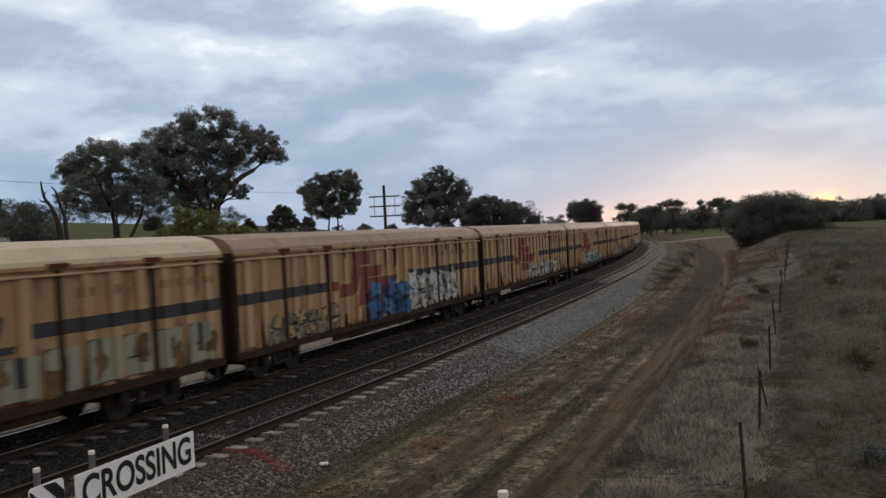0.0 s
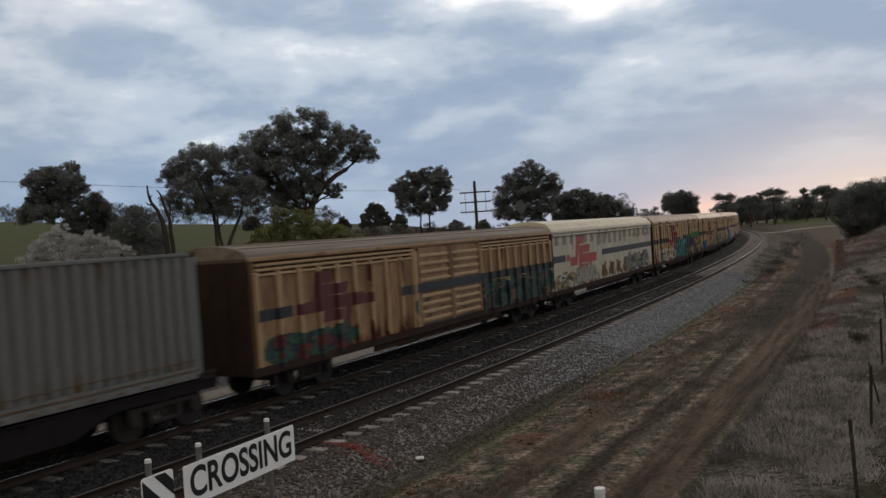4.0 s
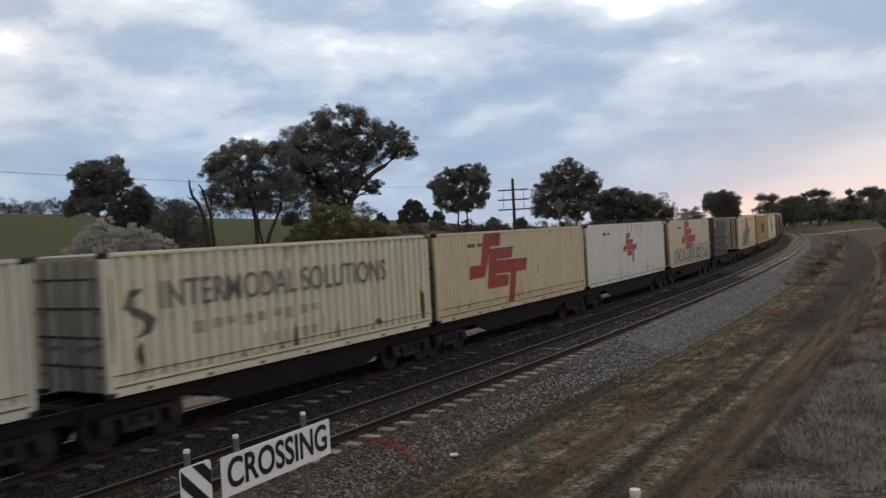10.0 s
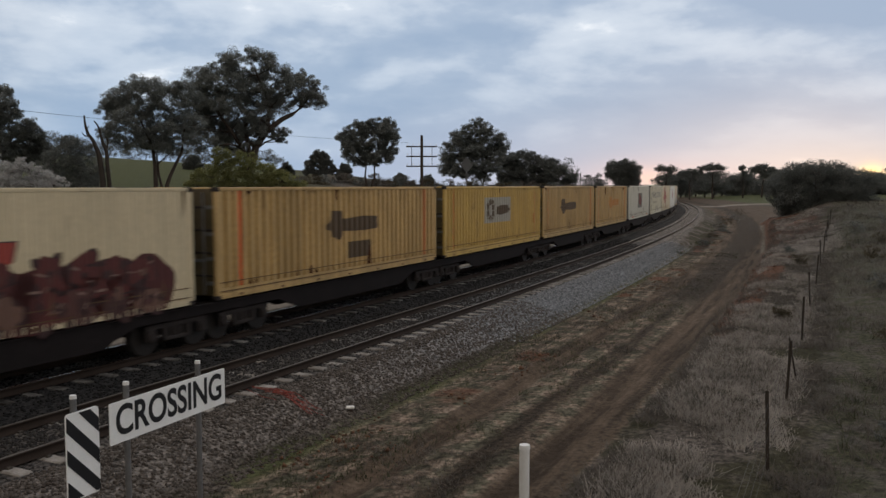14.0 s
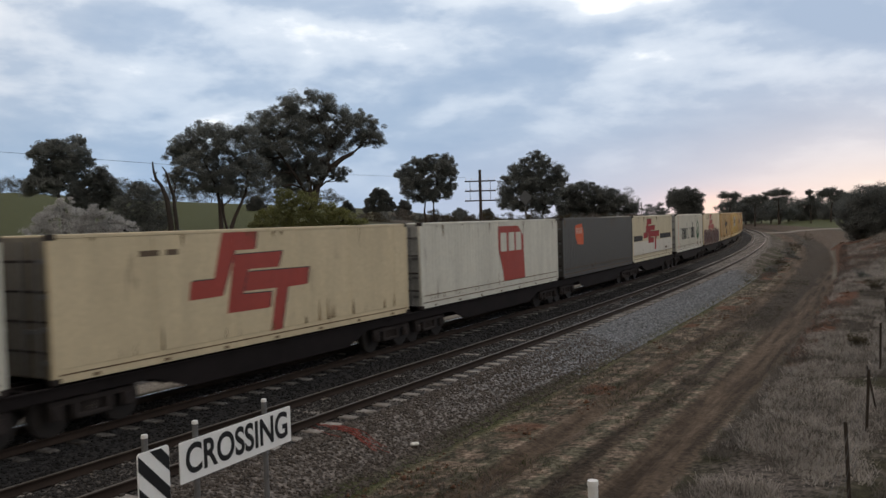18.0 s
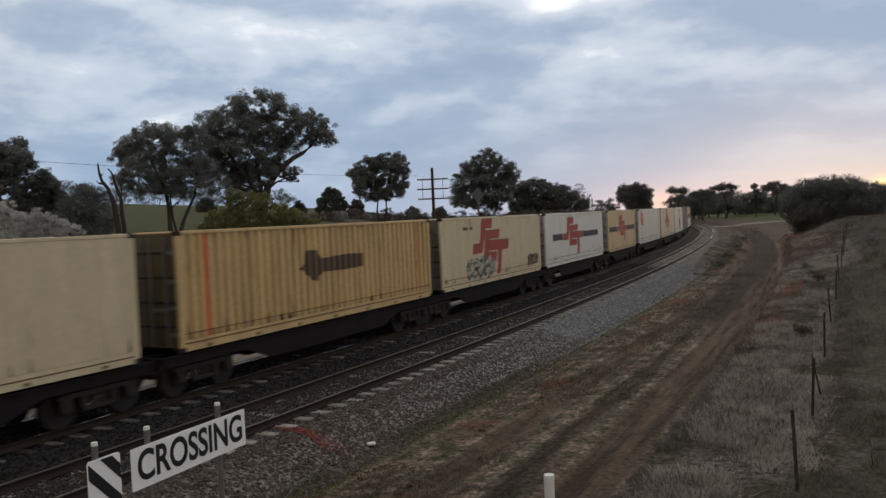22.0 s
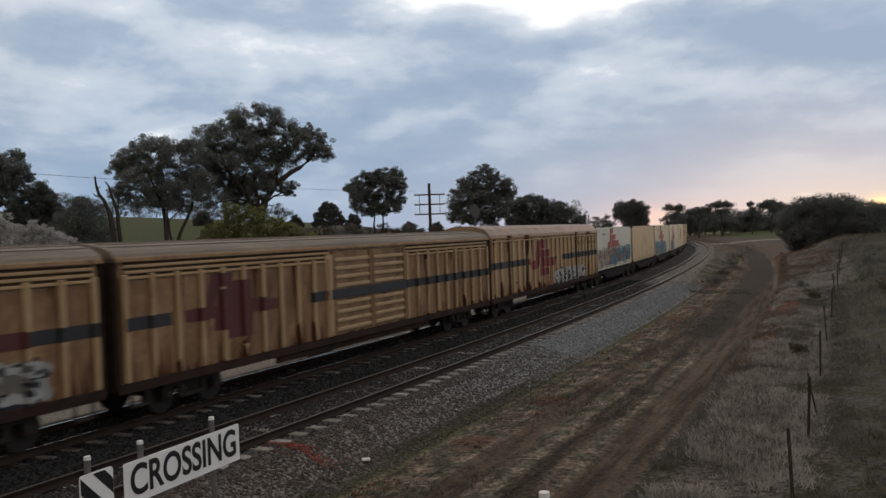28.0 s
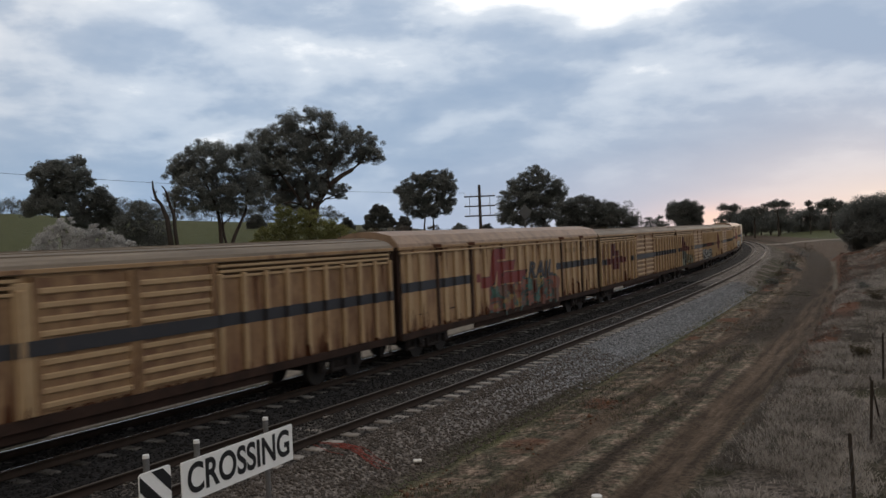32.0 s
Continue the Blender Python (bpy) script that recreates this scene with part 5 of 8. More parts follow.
def d_red_square(x, on_end=False, w=1.3):
    def f(on, ob, L, face):
        on("logo", [[(x - w / 2, 2.58), (x + w * 0.3, 2.66), (x + w / 2, 2.3), (x + w / 2, 1.58), (x - w * 0.22, 1.62), (x - w / 2, 2.05)]], ORANGE, "orange-red mark with a cut corner", 0.006)
        for a, b in ((-0.42, -0.2), (-0.12, 0.08), (0.15, 0.32)):
            on("logo_bar", [rect(x + w * a, x + w * b, 2.16, 2.46)], PALE_RED, "pale bar on the mark", 0.010)
        if on_end:
            part("logo", boxes((-L / 2 - 0.012, -L / 2 - 0.008, 0.35, 1.05, 2.0, 2.45)), CRIMSON, ob, "dull crimson square mark")
    return f


PALE_RED = paint("pale_mark_paint", (0.60, 0.36, 0.28), 0.3)


def d_panelled(on, ob, L, face):
    """Pressed panels in rows, a square mark and a yellow sticker."""
    for i in range(6):
        for k in range(5):
            part("pressed_panel", shared("pressed_panel", lambda: boxes((0.05, 0.87, -face - 0.05, -face + 0.01, 0.04, 0.44), chamfer=0.035), SLATE), None, ob).location = (-L / 2 + 0.25 + i * 0.93, 0, 0.32 + k * 0.49)
    part("logo", boxes((-2.85, -2.25, -face - 0.058, -face - 0.052, 2.2, 2.65)), ORANGE, ob, "orange-red square mark")
    part("data_plate", boxes((1.7, 2.6, -face - 0.058, -face - 0.052, 1.5, 1.95)), GREYP, ob, "pale grey plate")
    part("data_plate", boxes((1.8, 2.5, -face - 0.058, -face - 0.052, 2.62, 2.75)), GREYP, ob, "pale grey plate")
    part("sticker", boxes((2.05, 2.45, -face - 0.058, -face - 0.052, 0.86, 1.12)), GOLD_P, ob, "yellow sticker")
    part("logo", boxes((-L / 2 - 0.012, -L / 2 - 0.008, 0.25, 0.9, 1.9, 2.4)), CRIMSON, ob, "dull crimson square mark")


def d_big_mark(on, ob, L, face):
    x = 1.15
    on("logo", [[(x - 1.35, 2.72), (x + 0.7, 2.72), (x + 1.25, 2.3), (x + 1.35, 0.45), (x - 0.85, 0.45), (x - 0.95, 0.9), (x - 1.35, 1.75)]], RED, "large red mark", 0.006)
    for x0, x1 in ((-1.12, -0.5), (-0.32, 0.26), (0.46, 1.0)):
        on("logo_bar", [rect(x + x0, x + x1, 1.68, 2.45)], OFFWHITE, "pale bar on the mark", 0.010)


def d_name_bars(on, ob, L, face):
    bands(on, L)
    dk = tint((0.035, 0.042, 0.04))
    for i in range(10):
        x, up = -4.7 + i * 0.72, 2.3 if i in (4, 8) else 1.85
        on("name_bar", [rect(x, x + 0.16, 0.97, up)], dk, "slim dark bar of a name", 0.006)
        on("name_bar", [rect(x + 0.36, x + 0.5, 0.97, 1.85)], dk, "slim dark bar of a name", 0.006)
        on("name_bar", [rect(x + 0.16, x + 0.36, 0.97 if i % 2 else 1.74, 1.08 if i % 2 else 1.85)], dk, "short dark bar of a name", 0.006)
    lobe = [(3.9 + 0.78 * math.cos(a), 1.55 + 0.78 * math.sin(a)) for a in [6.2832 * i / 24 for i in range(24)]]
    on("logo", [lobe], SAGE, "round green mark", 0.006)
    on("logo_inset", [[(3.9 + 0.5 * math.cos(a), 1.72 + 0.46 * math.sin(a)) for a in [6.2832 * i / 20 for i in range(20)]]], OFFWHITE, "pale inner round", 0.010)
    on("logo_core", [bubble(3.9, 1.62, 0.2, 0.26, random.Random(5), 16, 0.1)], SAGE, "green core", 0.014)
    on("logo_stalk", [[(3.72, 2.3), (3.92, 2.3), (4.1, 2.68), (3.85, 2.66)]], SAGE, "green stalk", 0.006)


def d_stripes(on, ob, L, face):
    h = L / 2
    on("lower_panel", [rect(-h + 0.16, h - 0.16, 0.47, 1.3)], WHITE, "clean white lower panel", 0.004)
    on("band", [rect(-h + 0.3, -3.4, 1.34, 1.68)], BLACKBAND, "black painted band", 0.008)
    on("band", [rect(2.0, h - 0.5, 1.34, 1.68)], BLACKBAND, "black painted band", 0.008)
    three_mark(on, -0.75, 1.68, 4.9, 2.1, CRIMSON, upright=0.08)
    on("data_panel", [rect(h - 2.6, h - 1.8, 0.6, 0.74)], GREYPATCH, "dark data panel", 0.008)


def d_band_mark(on, ob, L, face):
    h = L / 2
    x, w = (-0.9, 4.7) if L > 12 else (-0.2, 4.1)
    e = min(h - 0.35, 5.3)
    on("band", [rect(-e, x - w / 2 - 0.05, 1.42, 1.78), rect(x + w / 2 + 0.05, e, 1.42, 1.78)], BLACKBAND, "black painted band", 0.006)
    three_mark(on, x, 1.58, w, 2.2 if L > 12 else 1.95, RED, upright=0.07)


def d_words(on, ob, L, face):
    dk = tint((0.16, 0.155, 0.135))
    lettering(ob, "INTERMODAL SOLUTIONS", -0.5, 1.97, 0.88, face + 0.004, dk, 1.0, "dark grey painted words", weight=0.004, span=8.3)
    on("logo", [[(-5.3, 1.15), (-4.95, 1.2), (-4.75, 1.5), (-5.05, 1.72), (-5.3, 1.8), (-5.3, 2.0), (-5.0, 2.2), (-5.45, 2.15), (-5.6, 1.8), (-5.25, 1.58), (-5.05, 1.42)]], dk, "dark curled mark", 0.006)
    for i in range(9):
        on("scrawl", [rect(-3.7 + i * 0.5, -3.4 + i * 0.5, 1.05 + 0.05 * (i % 3), 1.33)], SCRAWL, "faded grey painted bar", 0.006)
    for i in range(6):
        on("scrawl", [rect(-1.6 + i * 0.36, -1.38 + i * 0.36, 0.5 + 0.04 * (i % 2), 0.78)], SCRAWL, "faded grey painted bar", 0.006)
    on("rust_patch", [bubble(-5.2, 0.75, 0.07, 0.32, random.Random(61), 14), bubble(-5.9, 1.6, 0.05, 0.8, random.Random(62), 14)], GRIME, "brown rust streak", 0.005, True)
    on("rust_patch", [bubble(4.5, 1.6, 0.05, 0.9, random.Random(63), 14), bubble(5.6, 0.9, 0.10, 0.4, random.Random(64), 14), bubble(3.2, 0.5, 0.16, 0.1, random.Random(65), 14)], GRIME, "brown rust streak", 0.005, True)


SCRAWL = paint("faded_scrawl_paint", (0.46, 0.42, 0.32), 0.4)


def build_containers():
    c = container
    # two short boxes on one wagon behind the leading vans
    c("grey ribbed short freight container", -87.6, 6.06, GREYP, "corrugated")
    c("black short freight container with a red and white mark", -94.0, 6.06, DARKBLUE, "corrugated", lambda on, ob, L, f: (on("logo", [[(-1.6, 2.15), (-0.3, 2.15), (-0.2, 2.55), (-0.6, 2.65), (-1.5, 2.6)]], ORANGE, "red mark", 0.006), on("sticker", [rect(0.6, 1.1, 0.5, 0.85)], GOLD_P, "yellow sticker")))
    slot(-81.54, -94.0)
    c("pale cream container with a red interlocking mark", -107.9, 13.3, CREAM_PALE, "flat", d_three(4.4, 2.3, 0.4))
    slot(-94.6, -107.9)
    c("ochre ribbed container with a grey painted-out patch", -121.9, 13.3, OCHRE, "corrugated", d_yellow(None, (-1.4, 1.8, 1.1, 2.1, GREYPATCH)))
    slot(-108.2, -121.9)
    c("cream container with a red mark and grey-blue graffiti", -135.5, 12.19, CREAM, "ribbed", d_three(3.9, 2.1, 0.9, 1.7, extra=g(-3.6, -0.3, 0.35, 1.4, ((0.40, 0.42, 0.40), (0.13, 0.19, 0.24)), 3, 6, edge=(0.05, 0.10, 0.16))), end=END_PALE)
    slot(-123.3, -135.5)
    c("charcoal short container with an orange-red square mark", -148.0, 6.06, SLATE, "flat", d_panelled)
    slot(-136.4, -148.0)
    c("cream container with a red mark and blue outlined graffiti", -161.7, 12.0, CREAM, "flat", d_three(3.9, 2.1, 0.3, 1.75, extra=lambda on, ob, L, f: (graffiti(on, -4.9, 0.2, 0.34, 1.1, ((0.52, 0.48, 0.37), (0.60, 0.52, 0.34)), 5, 6, edge=(0.05, 0.09, 0.26)), graffiti(on, 0.6, 5.4, 0.34, 1.25, ((0.52, 0.48, 0.37), (0.60, 0.52, 0.34)), 6, 5, edge=(0.05, 0.09, 0.26)))), end=END_PALE)
    slot(-149.7, -161.7)
    c("clean white container with a small red mark", -176.4, 13.3, WHITE, "flat", d_three(2.3, 1.35, 1.0, 1.75))
    slot(-162.7, -176.4)
    c("cream ribbed container with a red interlocking mark", -190.1, 13.2, CREAM, "ribbed", d_three(4.6, 2.25, -0.9, 1.65))
    slot(-176.9, -190.1)
    c("cream corrugated container with grey painted words", -202.65, 12.1, CREAM_GREY, "corrugated", d_words)
    slot(-190.5, -202.8)
    c("grey-white ribbed container with a patched red mark", -217.6, 13.35, OFFWHITE, "corrugated", lambda on, ob, L, f: (on("paint_patch", [rect(-1.1, 1.6, 0.95, 2.3)], tint((0.20, 0.195, 0.17)), "grey painted patch"), three_mark(on, 0.25, 1.62, 2.6, 1.25, DULLRED), on("label_patch", [rect(-4.6, -4.0, 0.12, 0.3), rect(4.9, 5.4, 0.12, 0.3)], ORANGE, "orange label", 0.02)))
    slot(-203.9, -217.6)
    c("ochre corrugated container with a faded orange mark", -231.65, 12.7, OCHRE, "corrugated", d_yellow((1.1, 1.7, 3.6, FADEORANGE)))
    slot(-217.9, -231.65)
    c("ochre corrugated container with a brown painted-over mark", -245.1, 12.7, OCHRE, "corrugated", d_yellow((-0.1, 1.75, 3.4, GREYPATCH)))
    slot(-232.1, -245.1)
    c("yellow corrugated container with a pale patched mark", -258.95, 13.2, YELLOW, "corrugated", lambda on, ob, L, f: (d_yellow(None, (-2.0, 1.7, 1.25, 2.45, PALEPATCH))(on, ob, L, f), ring_mark(on, -1.15, 1.85), on("label_patch", [rect(5.4, 5.6, 1.0, 1.5)], FADEORANGE, "orange label")))
    slot(-245.3, -259.0)
    c("ochre corrugated container with brown painted-over marks", -273.2, 13.35, OCHRE, "corrugated", d_yellow((0.9, 1.75, 3.0, GREYPATCH), (0.0, 1.4, 0.6, 1.15, GREYPATCH)))
    slot(-259.25, -272.9)
    c("cream container with a red mark and brown graffiti", -286.9, 12.8, CREAM, "ribbed", d_three(4.3, 2.1, 0.3, 1.75, extra=g(-6.2, 5.4, 0.08, 1.4, (MAROON, (0.10, 0.04, 0.032), (0.07, 0.03, 0.025), (0.16, 0.085, 0.06)), 8, 12, edge=(0.05, 0.02, 0.018))))
    slot(-273.5, -286.9)
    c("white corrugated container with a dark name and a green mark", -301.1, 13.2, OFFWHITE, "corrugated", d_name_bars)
    slot(-287.5, -301.1)
    c("cream and white container with red and black bands", -314.9, 12.0, CREAM_PALE, "corrugated", d_stripes)
    slot(-302.4, -314.9)
    c("charcoal container with an orange-red square mark", -328.0, 12.9, CHARCOAL, "ribbed", d_red_square(-3.9))
    slot(-315.0, -328.1)
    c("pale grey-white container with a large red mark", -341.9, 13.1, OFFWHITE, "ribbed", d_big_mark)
    slot(-328.7, -342.1)
    c("cream container with a red interlocking mark", -356.0, 13.2, CREAM, "flat", d_three(4.3, 2.25, 0.3, 1.68))
    slot(-342.6, -356.0)
    c("grey-white corrugated container with an orange-red square mark", -370.3, 13.3, OFFWHITE, "ribbed", lambda on, ob, L, f: (d_red_square(-4.85, True)(on, ob, L, f), bands(on, L, FADERED)))
    slot(-356.9, -370.5)
    c("tan container with a black band and a red mark", -382.95, 10.65, TAN, "flat", d_band_mark)
    slot(-372.1, -384.0)
    c("white ribbed container with a black band and a red mark", -398.2, 13.35, WHITE, "ribbed", d_band_mark)
    slot(-384.6, -398.2)
    c("cream ribbed container with a red mark and outlined graffiti", -411.6, 12.4, CREAM, "ribbed", d_three(4.3, 2.2, 0.3, 1.7, extra=lambda on, ob, L, f: (graffiti(on, -3.6, -0.6, 0.4, 1.15, ((0.44, 0.45, 0.38), (0.56, 0.48, 0.30)), 12, 5, edge=(0.03, 0.05, 0.06)), graffiti(on, 4.3, 5.6, 0.5, 0.95, ((0.2, 0.17, 0.10),), 13, 2))))
    slot(-399.2, -412.6)
    c("ochre corrugated container with a brown painted-over mark", -426.15, 13.5, SANDY, "corrugated", d_yellow((0.7, 1.75, 3.2, GREYPATCH)))
    slot(-412.8, -426.2)
    c("cream container with a red interlocking mark", -440.9, 13.4, CREAM, "flat", d_three(4.0, 2.1, 0.3, 1.7))
    slot(-427.5, -440.9)
    c("pale cream container with a red mark and dark blue graffiti", -454.1, 12.5, CREAM_PALE, "flat", d_three(4.3, 2.25, 0.2, 1.64, extra=lambda on, ob, L, f: (graffiti(on, -4.6, -0.9, 0.2, 1.3, ((0.10, 0.17, 0.30), (0.06, 0.09, 0.17), (0.34, 0.38, 0.40)), 14, 4), on("sticker", [bubble(4.1, 0.95, 0.3, 0.26, random.Random(3), 18)], tint((0.13, 0.18, 0.17)), "faded round sticker"))))
    slot(-441.5, -454.8)
    c("cream container with a red mark and bright blue graffiti", -468.6, 13.4, CREAM, "flat", d_three(4.1, 1.9, 0.2, 1.85, extra=g(-6.5, 3.2, 0.12, 1.32, ((0.07, 0.29, 0.38), (0.09, 0.33, 0.42), (0.06, 0.22, 0.31), (0.34, 0.42, 0.44), PINKG), 15, 11, edge=(0.02, 0.05, 0.09))))
    slot(-455.0, -468.3)
    c("plain tan container with a ghost of an old mark", -482.3, 13.0, TAN, "flat", lambda on, ob, L, f: three_mark(on, 0.3, 1.62, 2.9, 1.35, FADEORANGE2, "ghost of an old mark", edged=False))
    slot(-468.6, -482.2)
    c("pale container with a red mark and white and teal graffiti", -496.3, 13.1, OFFWHITE, "flat", d_three(4.0, 2.1, 0.4, 1.8, extra=lambda on, ob, L, f: (graffiti(on, -5.9, -1.7, 0.33, 1.45, ((0.55, 0.53, 0.43), (0.48, 0.46, 0.38), (0.35, 0.08, 0.05)), 16, 9, edge=(0.16, 0.10, 0.07)), graffiti(on, -1.6, 6.0, 0.34, 1.5, ((0.11, 0.30, 0.33), (0.24, 0.32, 0.32), (0.05, 0.17, 0.21), (0.30, 0.12, 0.10)), 17, 8, edge=(0.02, 0.05, 0.10)), graffiti(on, -3.7, -1.4, 0.3, 0.6, (BLUE,), 18, 3, edges=False))))
    slot(-482.7, -496.3)


END_PALE = paint("pale_end_paint", (0.50, 0.47, 0.39), 0.8)
GOLD_P = paint("yellow_label_paint", (0.5, 0.33, 0.04), 0.2)
FADERED = paint("faded_red_stripe_paint", (0.50, 0.20, 0.11), 0.4)
FADEORANGE2 = paint("ghost_mark_paint", (0.53, 0.37, 0.195), 0.5)
build_containers()


# -- vans --
def d_van(mark=True, word=False, x=-2.0, extra=None, band=True, mat=DULLRED):
    def f(on, ob, L, face):
        h = L / 2
        if band:
            on("band", [rect(-h + 0.05, x - 2.9, 2.3, 2.62)], BLACKBAND, "black painted band", 0.006)
            on("band", [rect(x + (5.8 if word else 3.3), h - 0.05, 2.3, 2.62)], BLACKBAND, "black painted band", 0.006)
        if mark:
            three_mark(on, x, 2.25, 4.5, 2.5, mat, "faded red interlocking mark")
            on("band_end", [rect(x - 2.75, x - 2.25, 2.28, 2.6)], mat, "red painted band", 0.008)
        if word:
            lettering(ob, "RAIL", x + 3.8, 2.42, 1.02, face + 0.078, BLACKBAND, 1.0, "black painted word", 0.25, 0.03, span=3.1)
        for i in range(5):
            on("stencil", [rect(h * 0.5 + i * 0.36, h * 0.5 + 0.24 + i * 0.36, 3.06, 3.28)], VANRIB, "faded stencil bar", 0.007)
        for i in range(7):
            on("stencil", [rect(h * 0.76 + i * 0.3, h * 0.76 + 0.2 + i * 0.3, 3.06, 3.26)], VANRIB, "faded stencil bar", 0.007)
        if extra:
            extra(on, ob, L, face)
    return f


def d_louvre(extra=None, mark=True, x=-6.6):
    def f(on, ob, L, face):
        if mark:
            on("band_end", [rect(x - 2.0, x + 1.7, 2.14, 2.44)], OLDMAROON, "dull maroon painted band", 0.008)
            three_mark(on, x - 0.3, 2.3, 3.1, 1.9, OLDMAROON, "faded maroon interlocking mark")
        if extra:
            extra(on, ob, L, face)
    return f


def build_vans():
    G = graffiti
    b = box_van
    u = 65.6
    seeds = 40
    for k in range(9):
        seeds += 1
        fills = (((0.36, 0.36, 0.33), MAROON), ((0.03, 0.12, 0.12), MAROON), (WHITEG, TEAL))[k % 3]
        b("tan box van streaked with rust and old graffiti", u, 20.1, d_van(extra=lambda on, ob, L, f, s=seeds, fl=fills: G(on, -5.5, 4.5, 1.05, 1.9, fl, s, 8)))
        u += 20.75
    b("tan box van with pale sprayed lettering", 44.9, 20.1, d_van(extra=lambda on, ob, L, f: G(on, -3, 5, 1.05, 1.85, (WHITEG, TEAL), 21, 7)))
    b("tan box van with white sprayed lettering", 24.2, 20.1, d_van(extra=lambda on, ob, L, f: G(on, -1.0, 6.0, 1.1, 1.9, (WHITEG, SILVER), 22, 7)))
    b("tan box van with red, blue and white graffiti", 3.1, 20.4, d_van(extra=lambda on, ob, L, f: (G(on, -2.0, 1.5, 1.05, 2.3, (BLUE, (0.05, 0.16, 0.32)), 23, 3), G(on, 1.6, 6.6, 1.1, 2.45, (WHITEG,), 24, 5), G(on, -8.6, -4.5, 1.05, 1.8, (GREYG, TANG), 25, 6))))
    b("tan box van with a red mark and tall white lettering", -17.6, 20.1, d_van(word=True, extra=lambda on, ob, L, f: (tall_bars(on, -0.3, 9.6, 1.02, 2.12, 9, tint((0.30, 0.30, 0.235)), tint((0.05, 0.05, 0.045))), on("grime_cloud", [bubble(0.4 + 1.3 * i, 1.3 + 0.2 * (i % 3), 0.22, 0.3, random.Random(i + 120)) for i in range(8)], GRIME, "smeared brown grime", 0.022, True), G(on, -8.2, -5.2, 1.05, 1.75, (BLUE,), 27, 3, edges=False))), roof=CREAMROOF)
    b("tan box van covered in green, purple and gold graffiti", -38.2, 20.1, d_van(extra=lambda on, ob, L, f: (G(on, 3.2, 9.7, 1.6, 2.75, ((0.07, 0.20, 0.04), LIME, (0.05, 0.14, 0.04)), 28, 6, edges=False), G(on, 3.2, 9.7, 1.02, 2.3, ((0.05, 0.04, 0.10), (0.07, 0.06, 0.09), GOLD, (0.40, 0.28, 0.06), PURPLE), 48, 8, base=0.032), G(on, -1.8, 3.1, 1.05, 2.35, (TEAL, (0.02, 0.16, 0.20), (0.10, 0.24, 0.10)), 29, 6), G(on, -8.0, -2.2, 1.05, 1.9, (WHITEG, GOLD), 30, 6))))

    def white_side(on, ob, L, face):
        d_van(x=-5.2, mat=RED)(on, ob, L, face)
        # plates level with the wall, darkened to paint the shade of square recesses
        for i in range(17):
            x = -9.3 + i * 1.14
            lo = 2.9 if 5 < i < 11 else 3.12
            part("panel_recess", shared("panel_recess|%.1f" % lo, lambda: boxes((-0.27, 0.27, -face - 0.004, -face + 0.03, lo, 3.54)), RECESS_SHADE), None, ob, "dark recessed panel").location = (x, 0, 0)
        graffiti(on, -9.5, -6.9, 1.05, 1.75, ((0.36, 0.25, 0.07), (0.20, 0.16, 0.10), WHITEG), 31, 3)
        graffiti(on, 3.3, 8.6, 1.15, 2.05, ((0.20, 0.20, 0.17), (0.32, 0.33, 0.16), SILVER, (0.12, 0.13, 0.12)), 32, 7)
        tall_bars(on, -6.6, -3.0, 1.05, 1.95, 4, tint((0.32, 0.31, 0.25)), tint((0.10, 0.09, 0.07)))
        on("grime_cloud", [bubble(-1.6 + 1.5 * i, 1.45, 0.5, 0.4, random.Random(i + 90)) for i in range(4)], GRIME, "smeared brown grime", 0.006, True)
    b("dirty white box van with square recesses and graffiti", -58.8, 20.0, white_side, VANWHITE, CREAM_PALE)
    louvre_van("tan louvred van with dark green graffiti", -79.9, 20.9, d_louvre(lambda on, ob, L, f: (G(on, -2.0, 10.0, 1.0, 2.15, ((0.035, 0.085, 0.07), (0.07, 0.06, 0.045), (0.05, 0.07, 0.06), (0.16, 0.09, 0.05)), 34, 12), G(on, -9.8, -6.2, 1.02, 1.7, ((0.03, 0.09, 0.06), MAROON), 35, 4)), x=-6.6))
    b("tan box van with a red mark and old silver graffiti", -516.8, 20.4, d_van(extra=lambda on, ob, L, f: G(on, 0.0, 6.5, 1.05, 1.8, (WHITEG, SILVER), 36, 7)))
    louvre_van("tan louvred van with a dark red patch", -538.6, 21.5, d_louvre(lambda on, ob, L, f: on("paint_patch", [rect(-7.15, -6.05, 1.55, 3.05)], OLDMAROON, "dark red painted patch", 0.010)))
    louvre_van("tan louvred van with white sprayed lettering", -559.8, 20.8, d_louvre(lambda on, ob, L, f: (G(on, -8.0, -6.0, 1.02, 2.1, ((0.24, 0.28, 0.25), (0.10, 0.11, 0.10)), 37, 3, edge=(0.05, 0.05, 0.045)), G(on, -5.8, -2.6, 1.05, 1.8, ((0.20, 0.15, 0.08), (0.22, 0.24, 0.18)), 44, 4, edges=False), on("band_end", [rect(5.6, 8.5, 2.12, 2.46)], OLDMAROON, "dull maroon painted band", 0.010), G(on, 1.3, 8.8, 1.05, 1.9, ((0.40, 0.41, 0.40), SILVER, (0.14, 0.13, 0.11)), 38, 8)), x=-6.6))
    louvre_van("tan louvred van with a faded red mark", -580.6, 20.4, d_louvre())
    b("tan box van with a red mark and a painted word", -601.5, 20.6, d_van(word=True, extra=lambda on, ob, L, f: G(on, -3.4, 4.1, 1.0, 2.1, ((0.24, 0.09, 0.06), (0.07, 0.16, 0.13), (0.30, 0.20, 0.08), (0.14, 0.08, 0.06)), 39, 8, edge=(0.05, 0.09, 0.08))))
